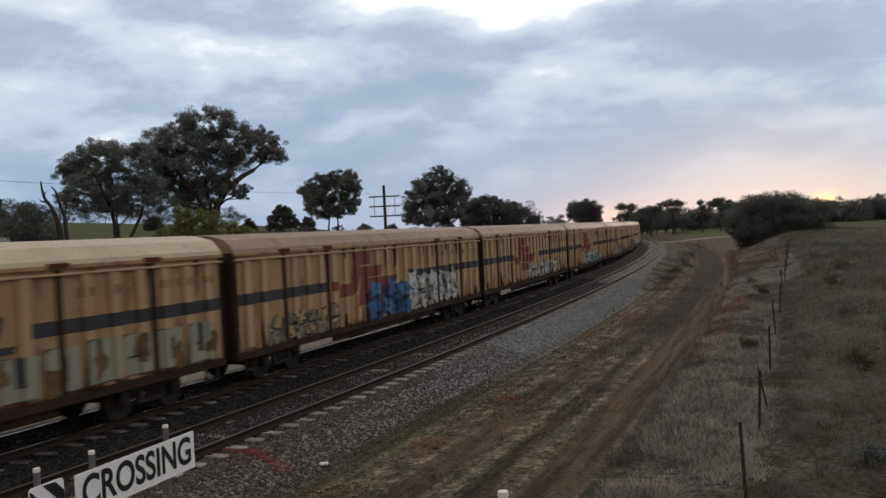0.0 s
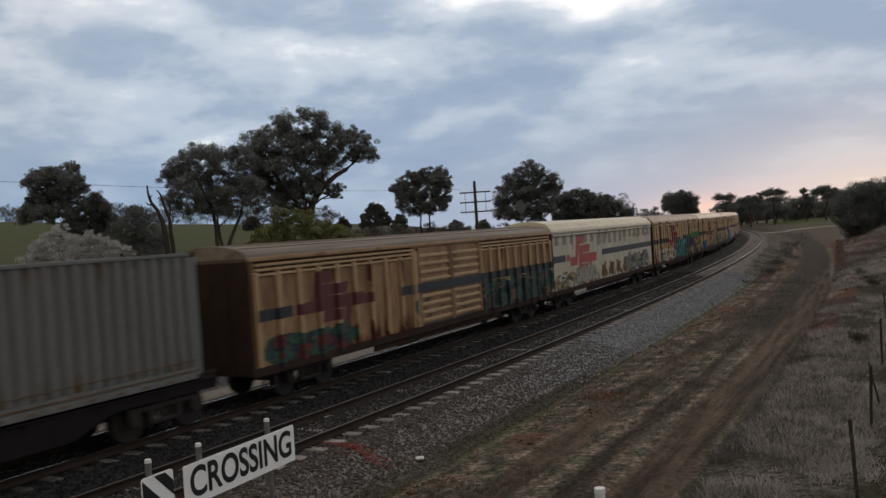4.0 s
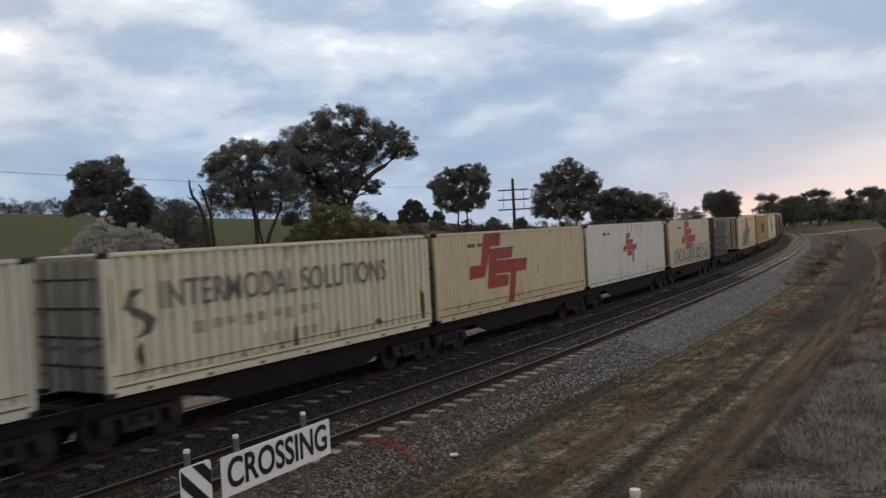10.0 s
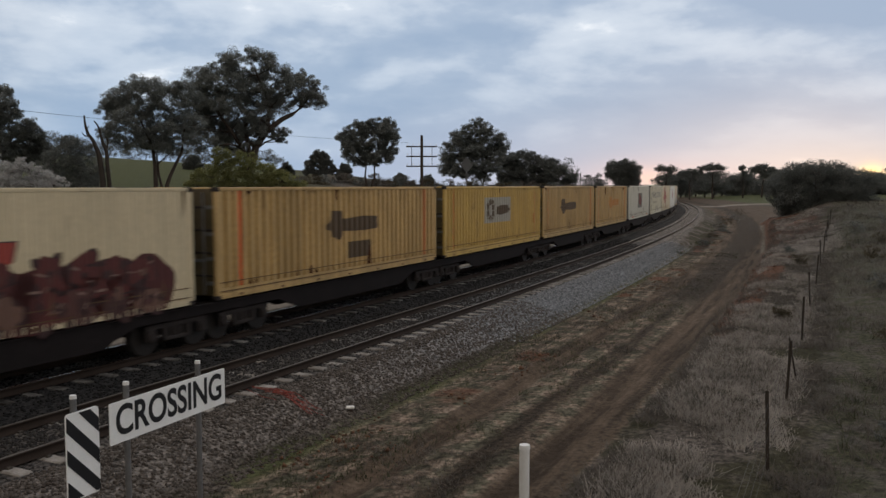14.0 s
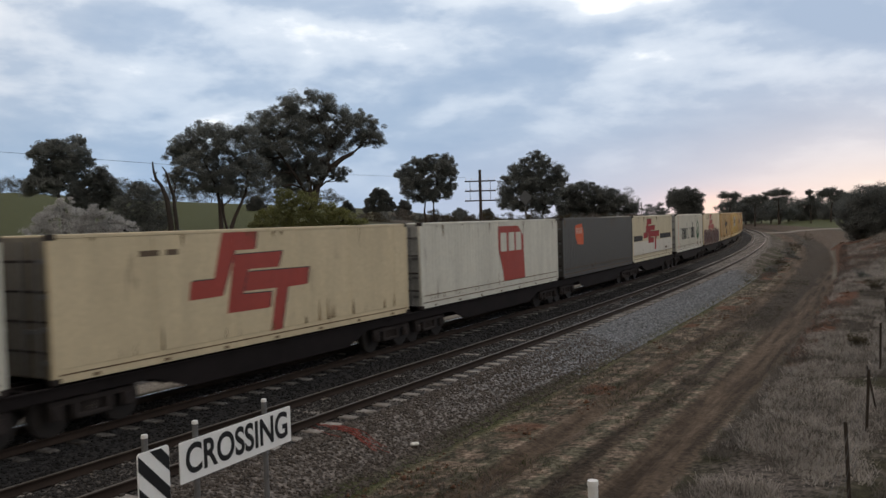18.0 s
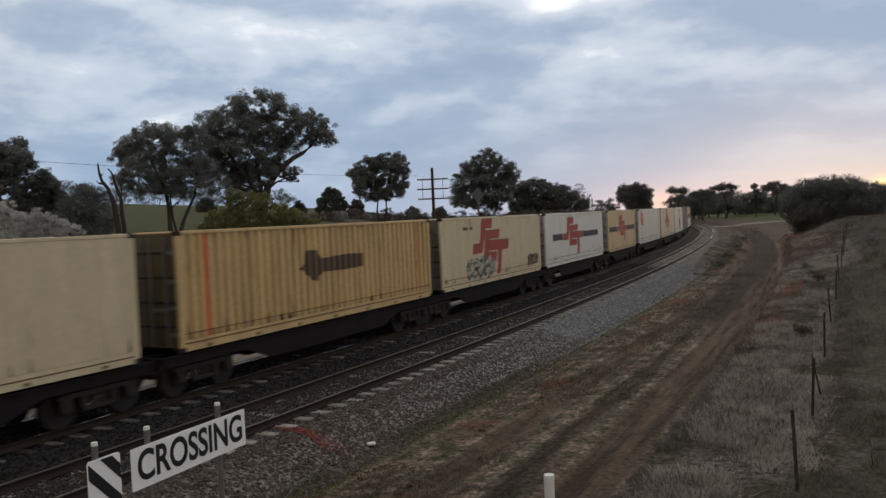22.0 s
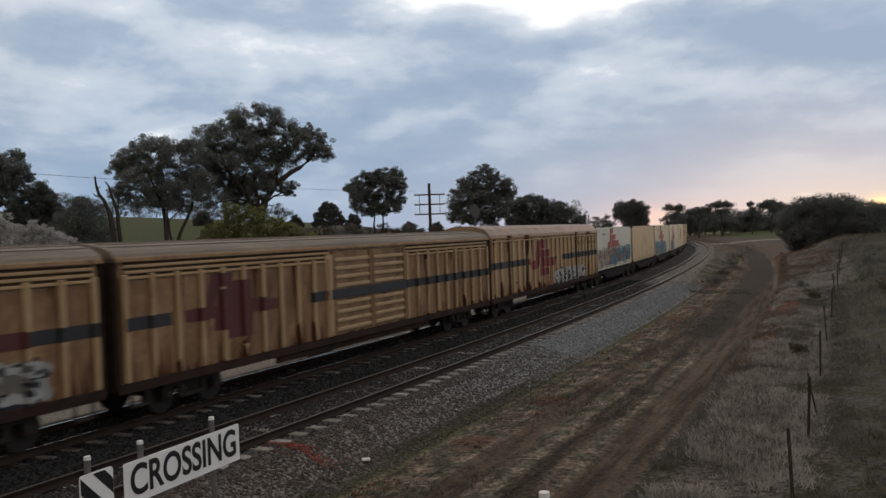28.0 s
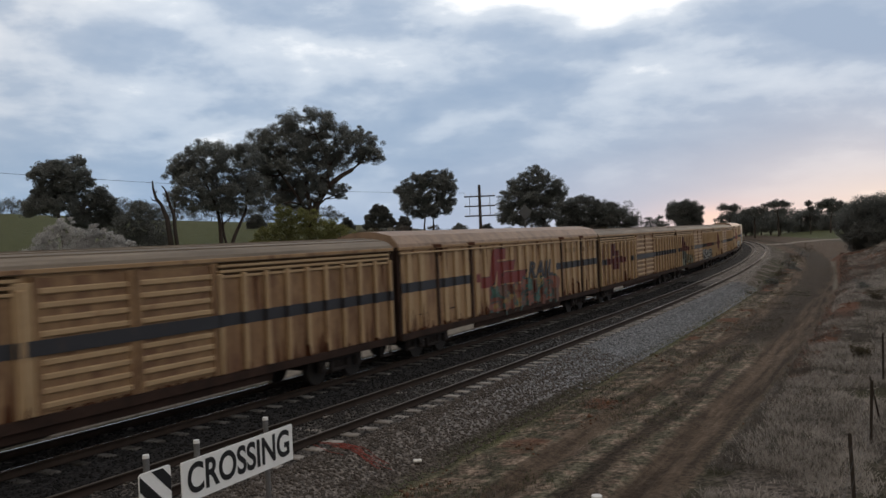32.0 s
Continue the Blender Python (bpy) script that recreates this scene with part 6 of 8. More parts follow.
    louvre_van("tan louvred van with a long black band", -622.9, 21.0, d_louvre(mark=False))
    louvre_van("rust-stained tan louvred van", -644.2, 20.9, d_louvre())


RECESS_SHADE = paint("recess_shade_paint", (0.24, 0.21, 0.15), 0.6)
GREYG, TANG = (0.25, 0.22, 0.16), (0.42, 0.30, 0.14)
build_vans()

def tube(verts, faces, pts, radii, sides=7):
    """Adds a tapered bent limb to the lists."""
    o = len(verts)
    for i, (p, r) in enumerate(zip(pts, radii)):
        d = (pts[min(i + 1, len(pts) - 1)] - pts[max(i - 1, 0)]).normalized()
        a = d.orthogonal().normalized()
        b = d.cross(a)
        for k in range(sides):
            t = 6.2832 * k / sides
            verts.append(p + (a * math.cos(t) + b * math.sin(t)) * r)
    for i in range(len(pts) - 1):
        for k in range(sides):
            j = (k + 1) % sides
            faces.append((o + i * sides + k, o + i * sides + j, o + (i + 1) * sides + j, o + (i + 1) * sides + k))


# ---- crossing sign, marker post, fence, poles ----
def board_pose(x0, y0, x1, y1):
    """A pose whose x runs from the first point to the second and whose -y faces the road."""
    return Matrix.Translation((x0, y0, 0)) @ pose(0, 0, 0, 0, 0, math.degrees(math.atan2(y1 - y0, x1 - x0)))


def sign_post(ob, x, top, foot):
    p = part("post", cyl(bmesh.new(), (x, 0.045, foot), (x, 0.045, top - 0.03), 0.03, sides=14), GALV, ob, "grey galvanised tube")
    cap = part("cap", cyl(bmesh.new(), (x, 0.045, top - 0.032), (x, 0.045, top), 0.033, 0.029, 14), CAPWHITE, p, "white plastic cap")
    return p


def rounded(x0, x1, z0, z1, r, k=5):
    pts = []
    for cx, cz, a0 in ((x1 - r, z0 + r, -90), (x1 - r, z1 - r, 0), (x0 + r, z1 - r, 90), (x0 + r, z0 + r, 180)):
        pts += [(cx + r * math.cos(radians(a0 + 90 * i / k)), cz + r * math.sin(radians(a0 + 90 * i / k))) for i in range(k + 1)]
    return pts


def plate(pts, y0, y1):
    bm = bmesh.new()
    a, b = [bm.verts.new((x, y0, z)) for x, z in pts], [bm.verts.new((x, y1, z)) for x, z in pts]
    bm.faces.new(a)
    bm.faces.new(b[::-1])
    for i in range(len(pts)):
        j = (i + 1) % len(pts)
        bm.faces.new((a[j], a[i], b[i], b[j]))
    bmesh.ops.recalc_face_normals(bm, faces=bm.faces)
    return bm


def build_signs():
    m = board_pose(-2.924, 8.056, -2.186, 9.663)
    g0 = ground_z(-2.5, 8.9)
    ob = tagged(empty("crossing_sign", m), "white rectangular sign with black letters on two steel posts", "sign")
    L = math.hypot(0.738, 1.607)
    part("board", plate(rounded(0, L, 1.59, 2.0, 0.012, 2), 0.0, 0.012), SIGNWHITE, ob, "white board")
    text = lettering(ob, "CROSSING", L * 0.505, 1.795, 0.41, 0.003, SIGNBLACK, 0.72, "black capital letters", weight=0.010, span=L * 0.92)
    for x in (0.152 * L, 0.766 * L):
        sign_post(ob, x, 2.163, g0 - 0.1)
        part("bracket", boxes((x - 0.05, x + 0.05, 0.012, 0.02, 1.66, 1.70), (x - 0.05, x + 0.05, 0.012, 0.02, 1.88, 1.92)), GALV, ob)
    ob2 = tagged(empty("hazard_marker", m), "black and white diagonally striped hazard board on a post", "sign")
    x0, x1 = -0.2996 * L, -0.0777 * L
    part("board", plate(rounded(x0, x1, 1.21, 2.03, 0.035), 0.0, 0.012), SIGNWHITE, ob2, "white board")
    w = x1 - x0
    for i in range(-1, 4):
        z = 2.03 - 0.02 - i * 0.30
        poly = [(x0 + 0.004, z), (x0 + 0.004, z - 0.145), (x1 - 0.004, z - 0.145 - w), (x1 - 0.004, z - w)]
        bm = bmesh.new()
        lo, hi = 1.222, 2.018
        pts = poly
        for lim, sg in ((lo, 1), (hi, -1)):
            pts = [(q[1], q[0]) for q in pts]
            pts = clip_poly(pts, lim, 99) if sg > 0 else clip_poly(pts, -99, lim)
            pts = [(q[1], q[0]) for q in pts]
            if len(pts) < 3:
                break
        if len(pts) >= 3:
            bm.faces.new([bm.verts.new((px, -0.003, pz)) for px, pz in pts])
            part("stripe", bm, SIGNBLACK, ob2, "black diagonal stripe")
        else:
            bm.free()
    sign_post(ob2, -0.2228 * L, 2.18, g0 - 0.1)
    # white pipe post by the dirt road
    d = 10.9
    px, py = d * math.sin(radians(7.65)), d * math.cos(radians(7.65))
    gz = ground_z(px, py)
    ob3 = tagged(empty("marker_post", pose(px, py, 0)), "white plastic pipe marker post beside the dirt road", "post")
    pst = part("pipe", cyl(bmesh.new(), (0, 0, gz - 0.1), (0, 0, 0.64), 0.066, sides=20), PVC, ob3)
    part("cap", cyl(bmesh.new(), (0, 0, 0.64), (0, 0, 0.70), 0.073, 0.068, 20), CAPWHITE, ob3, "white push-on cap")
    # low white-topped peg in the grass edge
    gx, gy = -1.33, 17.3
    gz = ground_z(gx, gy)
    ob4 = tagged(empty("survey_peg", pose(gx, gy, gz, 0, 0, 8)), "low timber survey peg with a white painted top", "peg")
    part("peg", boxes((-0.05, 0.05, -0.04, 0.04, -0.1, 0.05), chamfer=0.008), POLEWOOD, ob4)
    part("peg_top", boxes((-0.085, 0.085, -0.06, 0.06, 0.05, 0.10), chamfer=0.015), PEGTOP, ob4, "white painted top")
    # tangle of red plastic netting trailing down the ballast
    rng = random.Random(5)
    cu = bmesh.new()
    ax, ay = -3.63, 17.73
    for k in range(15):
        a = -0.62 + rng.uniform(-0.25, 0.25)
        d, w = rng.uniform(0.0, 1.1), rng.uniform(-0.16, 0.16)
        p = Vector((ax + 0.81 * d + 0.58 * w, ay - 0.58 * d + 0.81 * w, 0))
        p.z = ground_z(p.x, p.y) + 0.05
        for i in range(7):
            a = 0.6 * (a + rng.uniform(-0.5, 0.5)) - 0.4 * 0.62
            q = p + Vector((0.16 * math.cos(a), 0.16 * math.sin(a), 0))
            q.z = ground_z(q.x, q.y) + rng.uniform(0.035, 0.075)
            cyl(cu, p, q, 0.0055, sides=5)
            p = q
    net = part("plastic_netting", cu, REDPLASTIC, None)
    tagged(net, "tangled strands of red plastic netting on the stones", "debris")


PEGTOP = material("white_peg_paint", (0.78, 0.76, 0.72), 0.6, dark=(0.5, 0.5, 0.45), scale=20)
REDPLASTIC = material("red_plastic", (0.28, 0.05, 0.035), 0.5, scale=10)


def build_fence():
    ss = [-9.0, -2.4, 2.3, 9.2, 15.5, 22.0, 29.0, 36.0, 43.5, 51.0, 55.5]
    places = []
    x0, y0, h = track(0.0, 11.1)
    for s in ss:
        x, y = x0 + s * math.sin(h), y0 + s * math.cos(h)
        places.append((x, y, ground_z(x, y), h))
    for i, (x, y, z, h) in enumerate(places):
        lean = (3.0, -2.0, 2.5, 1.0, -3.0)[i % 5]
        ob = tagged(empty("fence_post", pose(x, y, z, lean * 0.5, lean, -math.degrees(h))), "thin rusty steel fence picket leaning slightly", "fence post", "pickets of the wire fence")
        part("picket", boxes((-0.028, 0.028, -0.012, 0.0, -0.3, 1.28), (-0.008, 0.008, 0.0, 0.04, -0.3, 1.28), chamfer=0.002), PICKET, ob)
    x, y, _ = track(4.6, 11.2)
    st = tagged(empty("fence_stay", pose(x, y, ground_z(x, y), 0, 0, 20)), "slanting dark timber stay against the fence", "fence stay")
    part("stay", cyl(bmesh.new(), (0, 0, -0.1), (-0.35, -0.1, 1.0), 0.022, 0.018, 8), PICKET, st)
    for s, n in ((23.0, -24.2), (29.0, -24.4), (16.0, -24.2)):
        x, y, h = track(s, n)
        ob = tagged(empty("fence_post", pose(x, y, ground_z(x, y), 1, -2, -math.degrees(h))), "thin dark steel picket on the clay bank", "fence post", "pickets on the far bank")
        part("picket", boxes((-0.03, 0.03, -0.012, 0.0, -0.3, 1.4), (-0.008, 0.008, 0.0, 0.04, -0.3, 1.4), chamfer=0.002), PICKET, ob)
    for hgt in (0.3, 0.6, 0.9, 1.15):
        pts, v, f = [], [], []
        for (xa, ya, za, _), (xb, yb, zb, _) in zip(places[:11], places[1:11]):
            a, b = Vector((xa, ya, za + hgt)), Vector((xb, yb, zb + hgt))
            pts += [a, (a + b) / 2 - Vector((0, 0, 0.03))]
        tube(v, f, pts, [0.003] * len(pts), 4)
        tagged(part("fence_wire", mesh_of("fence_wire", v, f, WIRE), None, None), "slack rusty fence wire strung between pickets", "wire", "wires of the fence")


def telegraph_pole(x, y, top, label, arms=3, arm=2.6, thick=0.14):
    z = ground_z(x, y)
    ob = tagged(empty("telegraph_pole", pose(x, y, 0, 0, 0, 0)), label, "pole")
    part("pole", cyl(bmesh.new(), (0, 0, z - 0.5), (0, 0, top), thick * 1.15, thick * 0.8, 12), POLEWOOD, ob)
    for k in range(arms):
        zz = top - 0.95 - k * 0.82
        a = part("crossarm", boxes((-arm / 2, arm / 2, -0.07, 0.03, zz - 0.055, zz + 0.055), chamfer=0.01), POLEWOOD, ob)
        for i in range(6):
            xx = -arm / 2 + 0.1 + i * (arm - 0.2) / 5
            part("insulator", shared("insulator", lambda: cyl(cyl(bmesh.new(), (0, 0, 0), (0, 0, 0.10), 0.012, sides=6), (0, 0, 0.09), (0, 0, 0.17), 0.04, 0.028, 8), CAPWHITE), None, a).location = (xx, 0, zz + 0.055)
    for xx in (-arm * 0.33, arm * 0.33):
        if arms > 1:
            part("brace", boxes((xx - 0.02, xx + 0.02, -0.02, 0.02, top - 0.95 - 0.82 * (arms - 1), top - 0.95)), POLEWOOD, ob)
    return ob


SIGNBACK = material("dull_sign_back", (0.10, 0.105, 0.11), 0.7, scale=8, amount=0.3)


def build_poles():
    telegraph_pole(0.7, 71.0, 4.1 + 0.059 * 71, "dark timber telegraph pole with three crossarms")
    telegraph_pole(-27.5, 22.0, 8.6, "dark timber telegraph pole with three crossarms")
    telegraph_pole(35.0, 176.0, 6.7, "thin distant timber pole", arms=0, thick=0.10)
    for dz, dx in ((0.25, -1.2),):
        a, b = Vector((-27.5 + dx, 22.0, 8.0 + dz)), Vector((0.7 + dx, 71.0, 7.42 + dz))
        v, f = [], []
        pts = [a.lerp(b, i / 14) - Vector((0, 0, 0.5 * (1 - (2 * i / 14 - 1) ** 2))) for i in range(15)]
        tube(v, f, pts, [0.012] * len(pts), 4)
        tagged(part("overhead_wire", mesh_of("overhead_wire", v, f, WIRE), None, None), "sagging overhead telegraph wire", "wire", "telegraph wires")
    # back of a diamond-shaped warning sign beyond the line
    x, y = 58 * math.sin(radians(3.6)), 58 * math.cos(radians(3.6))
    ob = tagged(empty("warning_sign", pose(x, y, 0, 0, 0, 8)), "grey back of a diamond-shaped warning sign", "sign")
    part("board", plate([(0, 4.98), (0.46, 5.52), (0, 6.06), (-0.46, 5.52)], 0.0, 0.01), SIGNBACK, ob, "dull grey back")
    part("post", cyl(bmesh.new(), (0, 0.04, ground_z(x, y) - 0.2), (0, 0.04, 5.9), 0.035, sides=10), GALV, ob)


build_signs()
build_fence()
build_poles()


# ---- trees ----
def limb(verts, faces, a, b, r0, r1, rng, bend=0.12, n=6):
    a, b = Vector(a), Vector(b)
    off = Vector((rng.uniform(-1, 1), rng.uniform(-1, 1), rng.uniform(0.0, 0.8))) * (b - a).length * bend
    pts = [a.lerp(b, i / n) + off * math.sin(math.pi * i / n) for i in range(n + 1)]
    tube(verts, faces, pts, [r0 + (r1 - r0) * i / n for i in range(n + 1)], 8 if r0 > 0.12 else 5)


def leaves_at(centres, radii, per, size, rng, droop=0.6):
    """Narrow hanging leaves scattered loosely round each centre, as (verts, quads)."""
    c = np.repeat(np.asarray(centres), per, 0)
    r = np.repeat(np.asarray(radii), per)[:, None]
    n = len(c)
    u = rng.normal(size=(n, 3))
    u *= rng.random((n, 1)) ** 0.45 / np.linalg.norm(u, axis=1, keepdims=True)
    p = c + u * r * np.array([0.88, 0.88, 0.6])
    a = rng.normal(size=(n, 3))
    a[:, 2] -= droop
    a /= np.linalg.norm(a, axis=1, keepdims=True)
    b = np.cross(a, rng.normal(size=(n, 3)))
    b /= np.linalg.norm(b, axis=1, keepdims=True) + 1e-6
    l = size * rng.uniform(0.6, 1.35, (n, 1))
    w = l * 0.4
    v = np.stack([p - a * l * 0.5, p + b * w * 0.5, p + a * l * 0.5, p - b * w * 0.5], 1)
    return v.reshape(-1, 3), np.arange(n * 4).reshape(-1, 4)


def tree(name, label, az, dist, base_tan, lobes, mat, seed, tips=16, per=110, leaf_size=0.3, trunk=0.3, fork=0.35, bark=None, lean=0.0, category="tree", stems=1, clump=0.55, gaps=-0.5, limbs=(), depth=0.6, holes=1.0):
    """lobes: (azimuth, tangent of height over the eye, radius across, radius up) of each mass of foliage at that distance.
    Limbs fork off one another towards the masses; twigs end in loose sprays of leaves, with gaps between them."""
    rng, nr = random.Random(seed), np.random.default_rng(seed)
    bark = bark or BARK
    a = radians(az)
    bx, by = dist * math.sin(a), dist * math.cos(a)
    bz = ground_z(bx, by)
    side, ahead = Vector((math.cos(a), -math.sin(a), 0)), Vector((math.sin(a), math.cos(a), 0))
    verts, faces, cents, rads = [], [], [], []
    base = Vector((0, 0, -0.3))
    spots = []
    for la, lt, rx, rz in lobes:
        k = math.tan(radians(la - az)) * dist
        spots.append((side * k + ahead * rng.uniform(-depth, depth) * rx + Vector((0, 0, 4.1 + lt * dist - bz)), rx, rz))
    mid = sum((s[0] for s in spots), Vector()) / len(spots)
    nodes = []

    def branch(p, q, r0, r1, bend, n, keep=True, run=0.0):
        off = Vector((rng.uniform(-1, 1), rng.uniform(-1, 1), rng.uniform(-0.5, 0.7))) * (q - p).length * bend
        kink = Vector((rng.uniform(-1, 1), rng.uniform(-1, 1), rng.uniform(-1, 1))) * (q - p).length * bend * 0.4
        pts = [p.lerp(q, i / n) + off * math.sin(math.pi * i / n) + kink * math.sin(2 * math.pi * i / n) for i in range(n + 1)]
        rs = [r0 + (r1 - r0) * i / n for i in range(n + 1)]
        tube(verts, faces, pts, rs, 8 if r0 > 0.12 else (5 if r0 > 0.03 else 4))
        if keep:
            for i in range(1, n + 1):
                nodes.append((pts[i], rs[i], run + (q - p).length * i / n))

    for st in range(stems):
        b0 = base + side * (st - (stems - 1) / 2) * trunk * 3.0
        fk = Vector((mid.x * 0.35 + lean, mid.y * 0.35, max(0.4, mid.z * fork))) + side * (st - (stems - 1) / 2) * trunk * 7
        branch(b0, fk, trunk, trunk * 0.72, 0.05, 6, False)
        nodes.append((fk, trunk * 0.72, 0.0))
        if category == "tree":
            top = Vector((mid.x, mid.y, mid.z * 0.96)) + side * (st - (stems - 1) / 2) * trunk * 12
            branch(fk, fk.lerp(top, 0.9), trunk * 0.62, trunk * 0.3, 0.08, 6, True, 0.0)
    for way, r0, r1 in limbs:
        pts = [side * math.tan(radians(la - az)) * dist + ahead * 0.25 * math.sin(5 * i + seed) + Vector((0, 0, 4.1 + lt * dist - bz)) for i, (la, lt) in enumerate(way)]
        rs = [r0 + (r1 - r0) * i / (len(pts) - 1) for i in range(len(pts))]
        tube(verts, faces, pts, rs, 8)
        for i in range(1, len(pts)):
            nodes.append((pts[i], rs[i], 0.6 * i))
    order = sorted(spots, key=lambda s: (s[0] - Vector((0, 0, mid.z * fork))).length)
    for c, rx, rz in order:
        hub = c - Vector((0, 0, rz * 0.3))
        p, r, run = min(nodes, key=lambda nd: (nd[0] - hub).length + 0.45 * nd[2] + max(0.0, nd[0].z - hub.z) * 1.5)
        branch(p, hub, min(r * 0.8, trunk * 0.5), max(0.012, r * 0.32), 0.13, 6, True, run)
    weights = [(rx * rx * rz) ** 0.6 for _, rx, rz in spots]
    total = int(len(spots) * tips * 2.1)
    f1, f2, shift = holes * 2.1 / max(1.0, clump * 2.2), holes * 4.3 / max(1.0, clump * 2.2), Vector((rng.uniform(0, 90), seed, 0))
    tries = 0
    while len(cents) < total and tries < total * 6:
        tries += 1
        c, rx, rz = rng.choices(spots, weights)[0]
        d = Vector((rng.gauss(0, 1), rng.gauss(0, 1), rng.gauss(0.1, 0.9)))
        d.normalize()
        q = c + Vector((d.x * rx, d.y * rx, d.z * rz)) * rng.random() ** 0.4 * rng.choice((1.0, 1.0, 1.03))
        w = 1.5 * noise.noise(q * f1 * 0.42 + shift) + 0.9 * noise.noise(q * f2 * 0.5 - shift)
        if w < gaps - 0.25 * rng.random():
            continue
        cents.append(tuple(q))
        rads.append(clump * rng.uniform(0.5, 1.25) * min(1.0, 0.25 + rx * 0.5))
    pool = np.array([tuple(nd[0]) for nd in nodes])
    for i, q in enumerate(cents):
        if i % 2:
            continue
        k = int(np.argmin(((pool - np.array(q)) ** 2).sum(1)))
        branch(nodes[k][0], Vector(q), min(nodes[k][1] * 0.5, trunk * 0.12) + 0.006, 0.008 + trunk * 0.02, 0.16, 3, False)
    ob = tagged(empty(name, pose(bx, by, bz)), label, category)
    if category == "tree":
        part("trunk", mesh_of("trunk", verts, faces, bark, True), None, ob)
    else:
        part("stem", mesh_of("stem", verts, faces, bark, True), None, ob)["kind"] = "stuff"
    v, f = leaves_at(cents, rads, max(8, int(per * 0.95)), leaf_size * 0.5, nr)
    part("crown", quick_mesh("crown", v, f, mat), None, ob)
    return ob


def canopy(top, bottom, dist, r, seed, spread=0.8):
    """Masses of foliage filling the outline between an upper and a lower profile, each ((azimuth, tangent), ...)."""
    rng, res = random.Random(seed), []
    ta, tt = zip(*top)
    ba, bt = zip(*bottom)
    da, dt = math.degrees(r / dist), r * 0.75 / dist
    for _ in range(1500):
        q = r * rng.uniform(0.75, 1.15)
        a = rng.uniform(ta[0] + da * 0.7, ta[-1] - da * 0.7)
        hi = min(float(np.interp(a + k * da, ta, tt)) for k in (-0.7, 0, 0.7)) - dt
        lo = float(np.interp(a, ba, bt)) + dt * 0.35
        t = rng.uniform(lo, hi) if hi > lo else (hi + lo) / 2
        edge = rng.random()
        if edge < 0.45:
            t = hi if edge < 0.3 else min(lo, hi)
        if all(math.hypot((a - b) / da, (t - c) / dt) > spread for b, c, _, _ in res):
            res.append((a, t, q, q * 0.75))
    return res


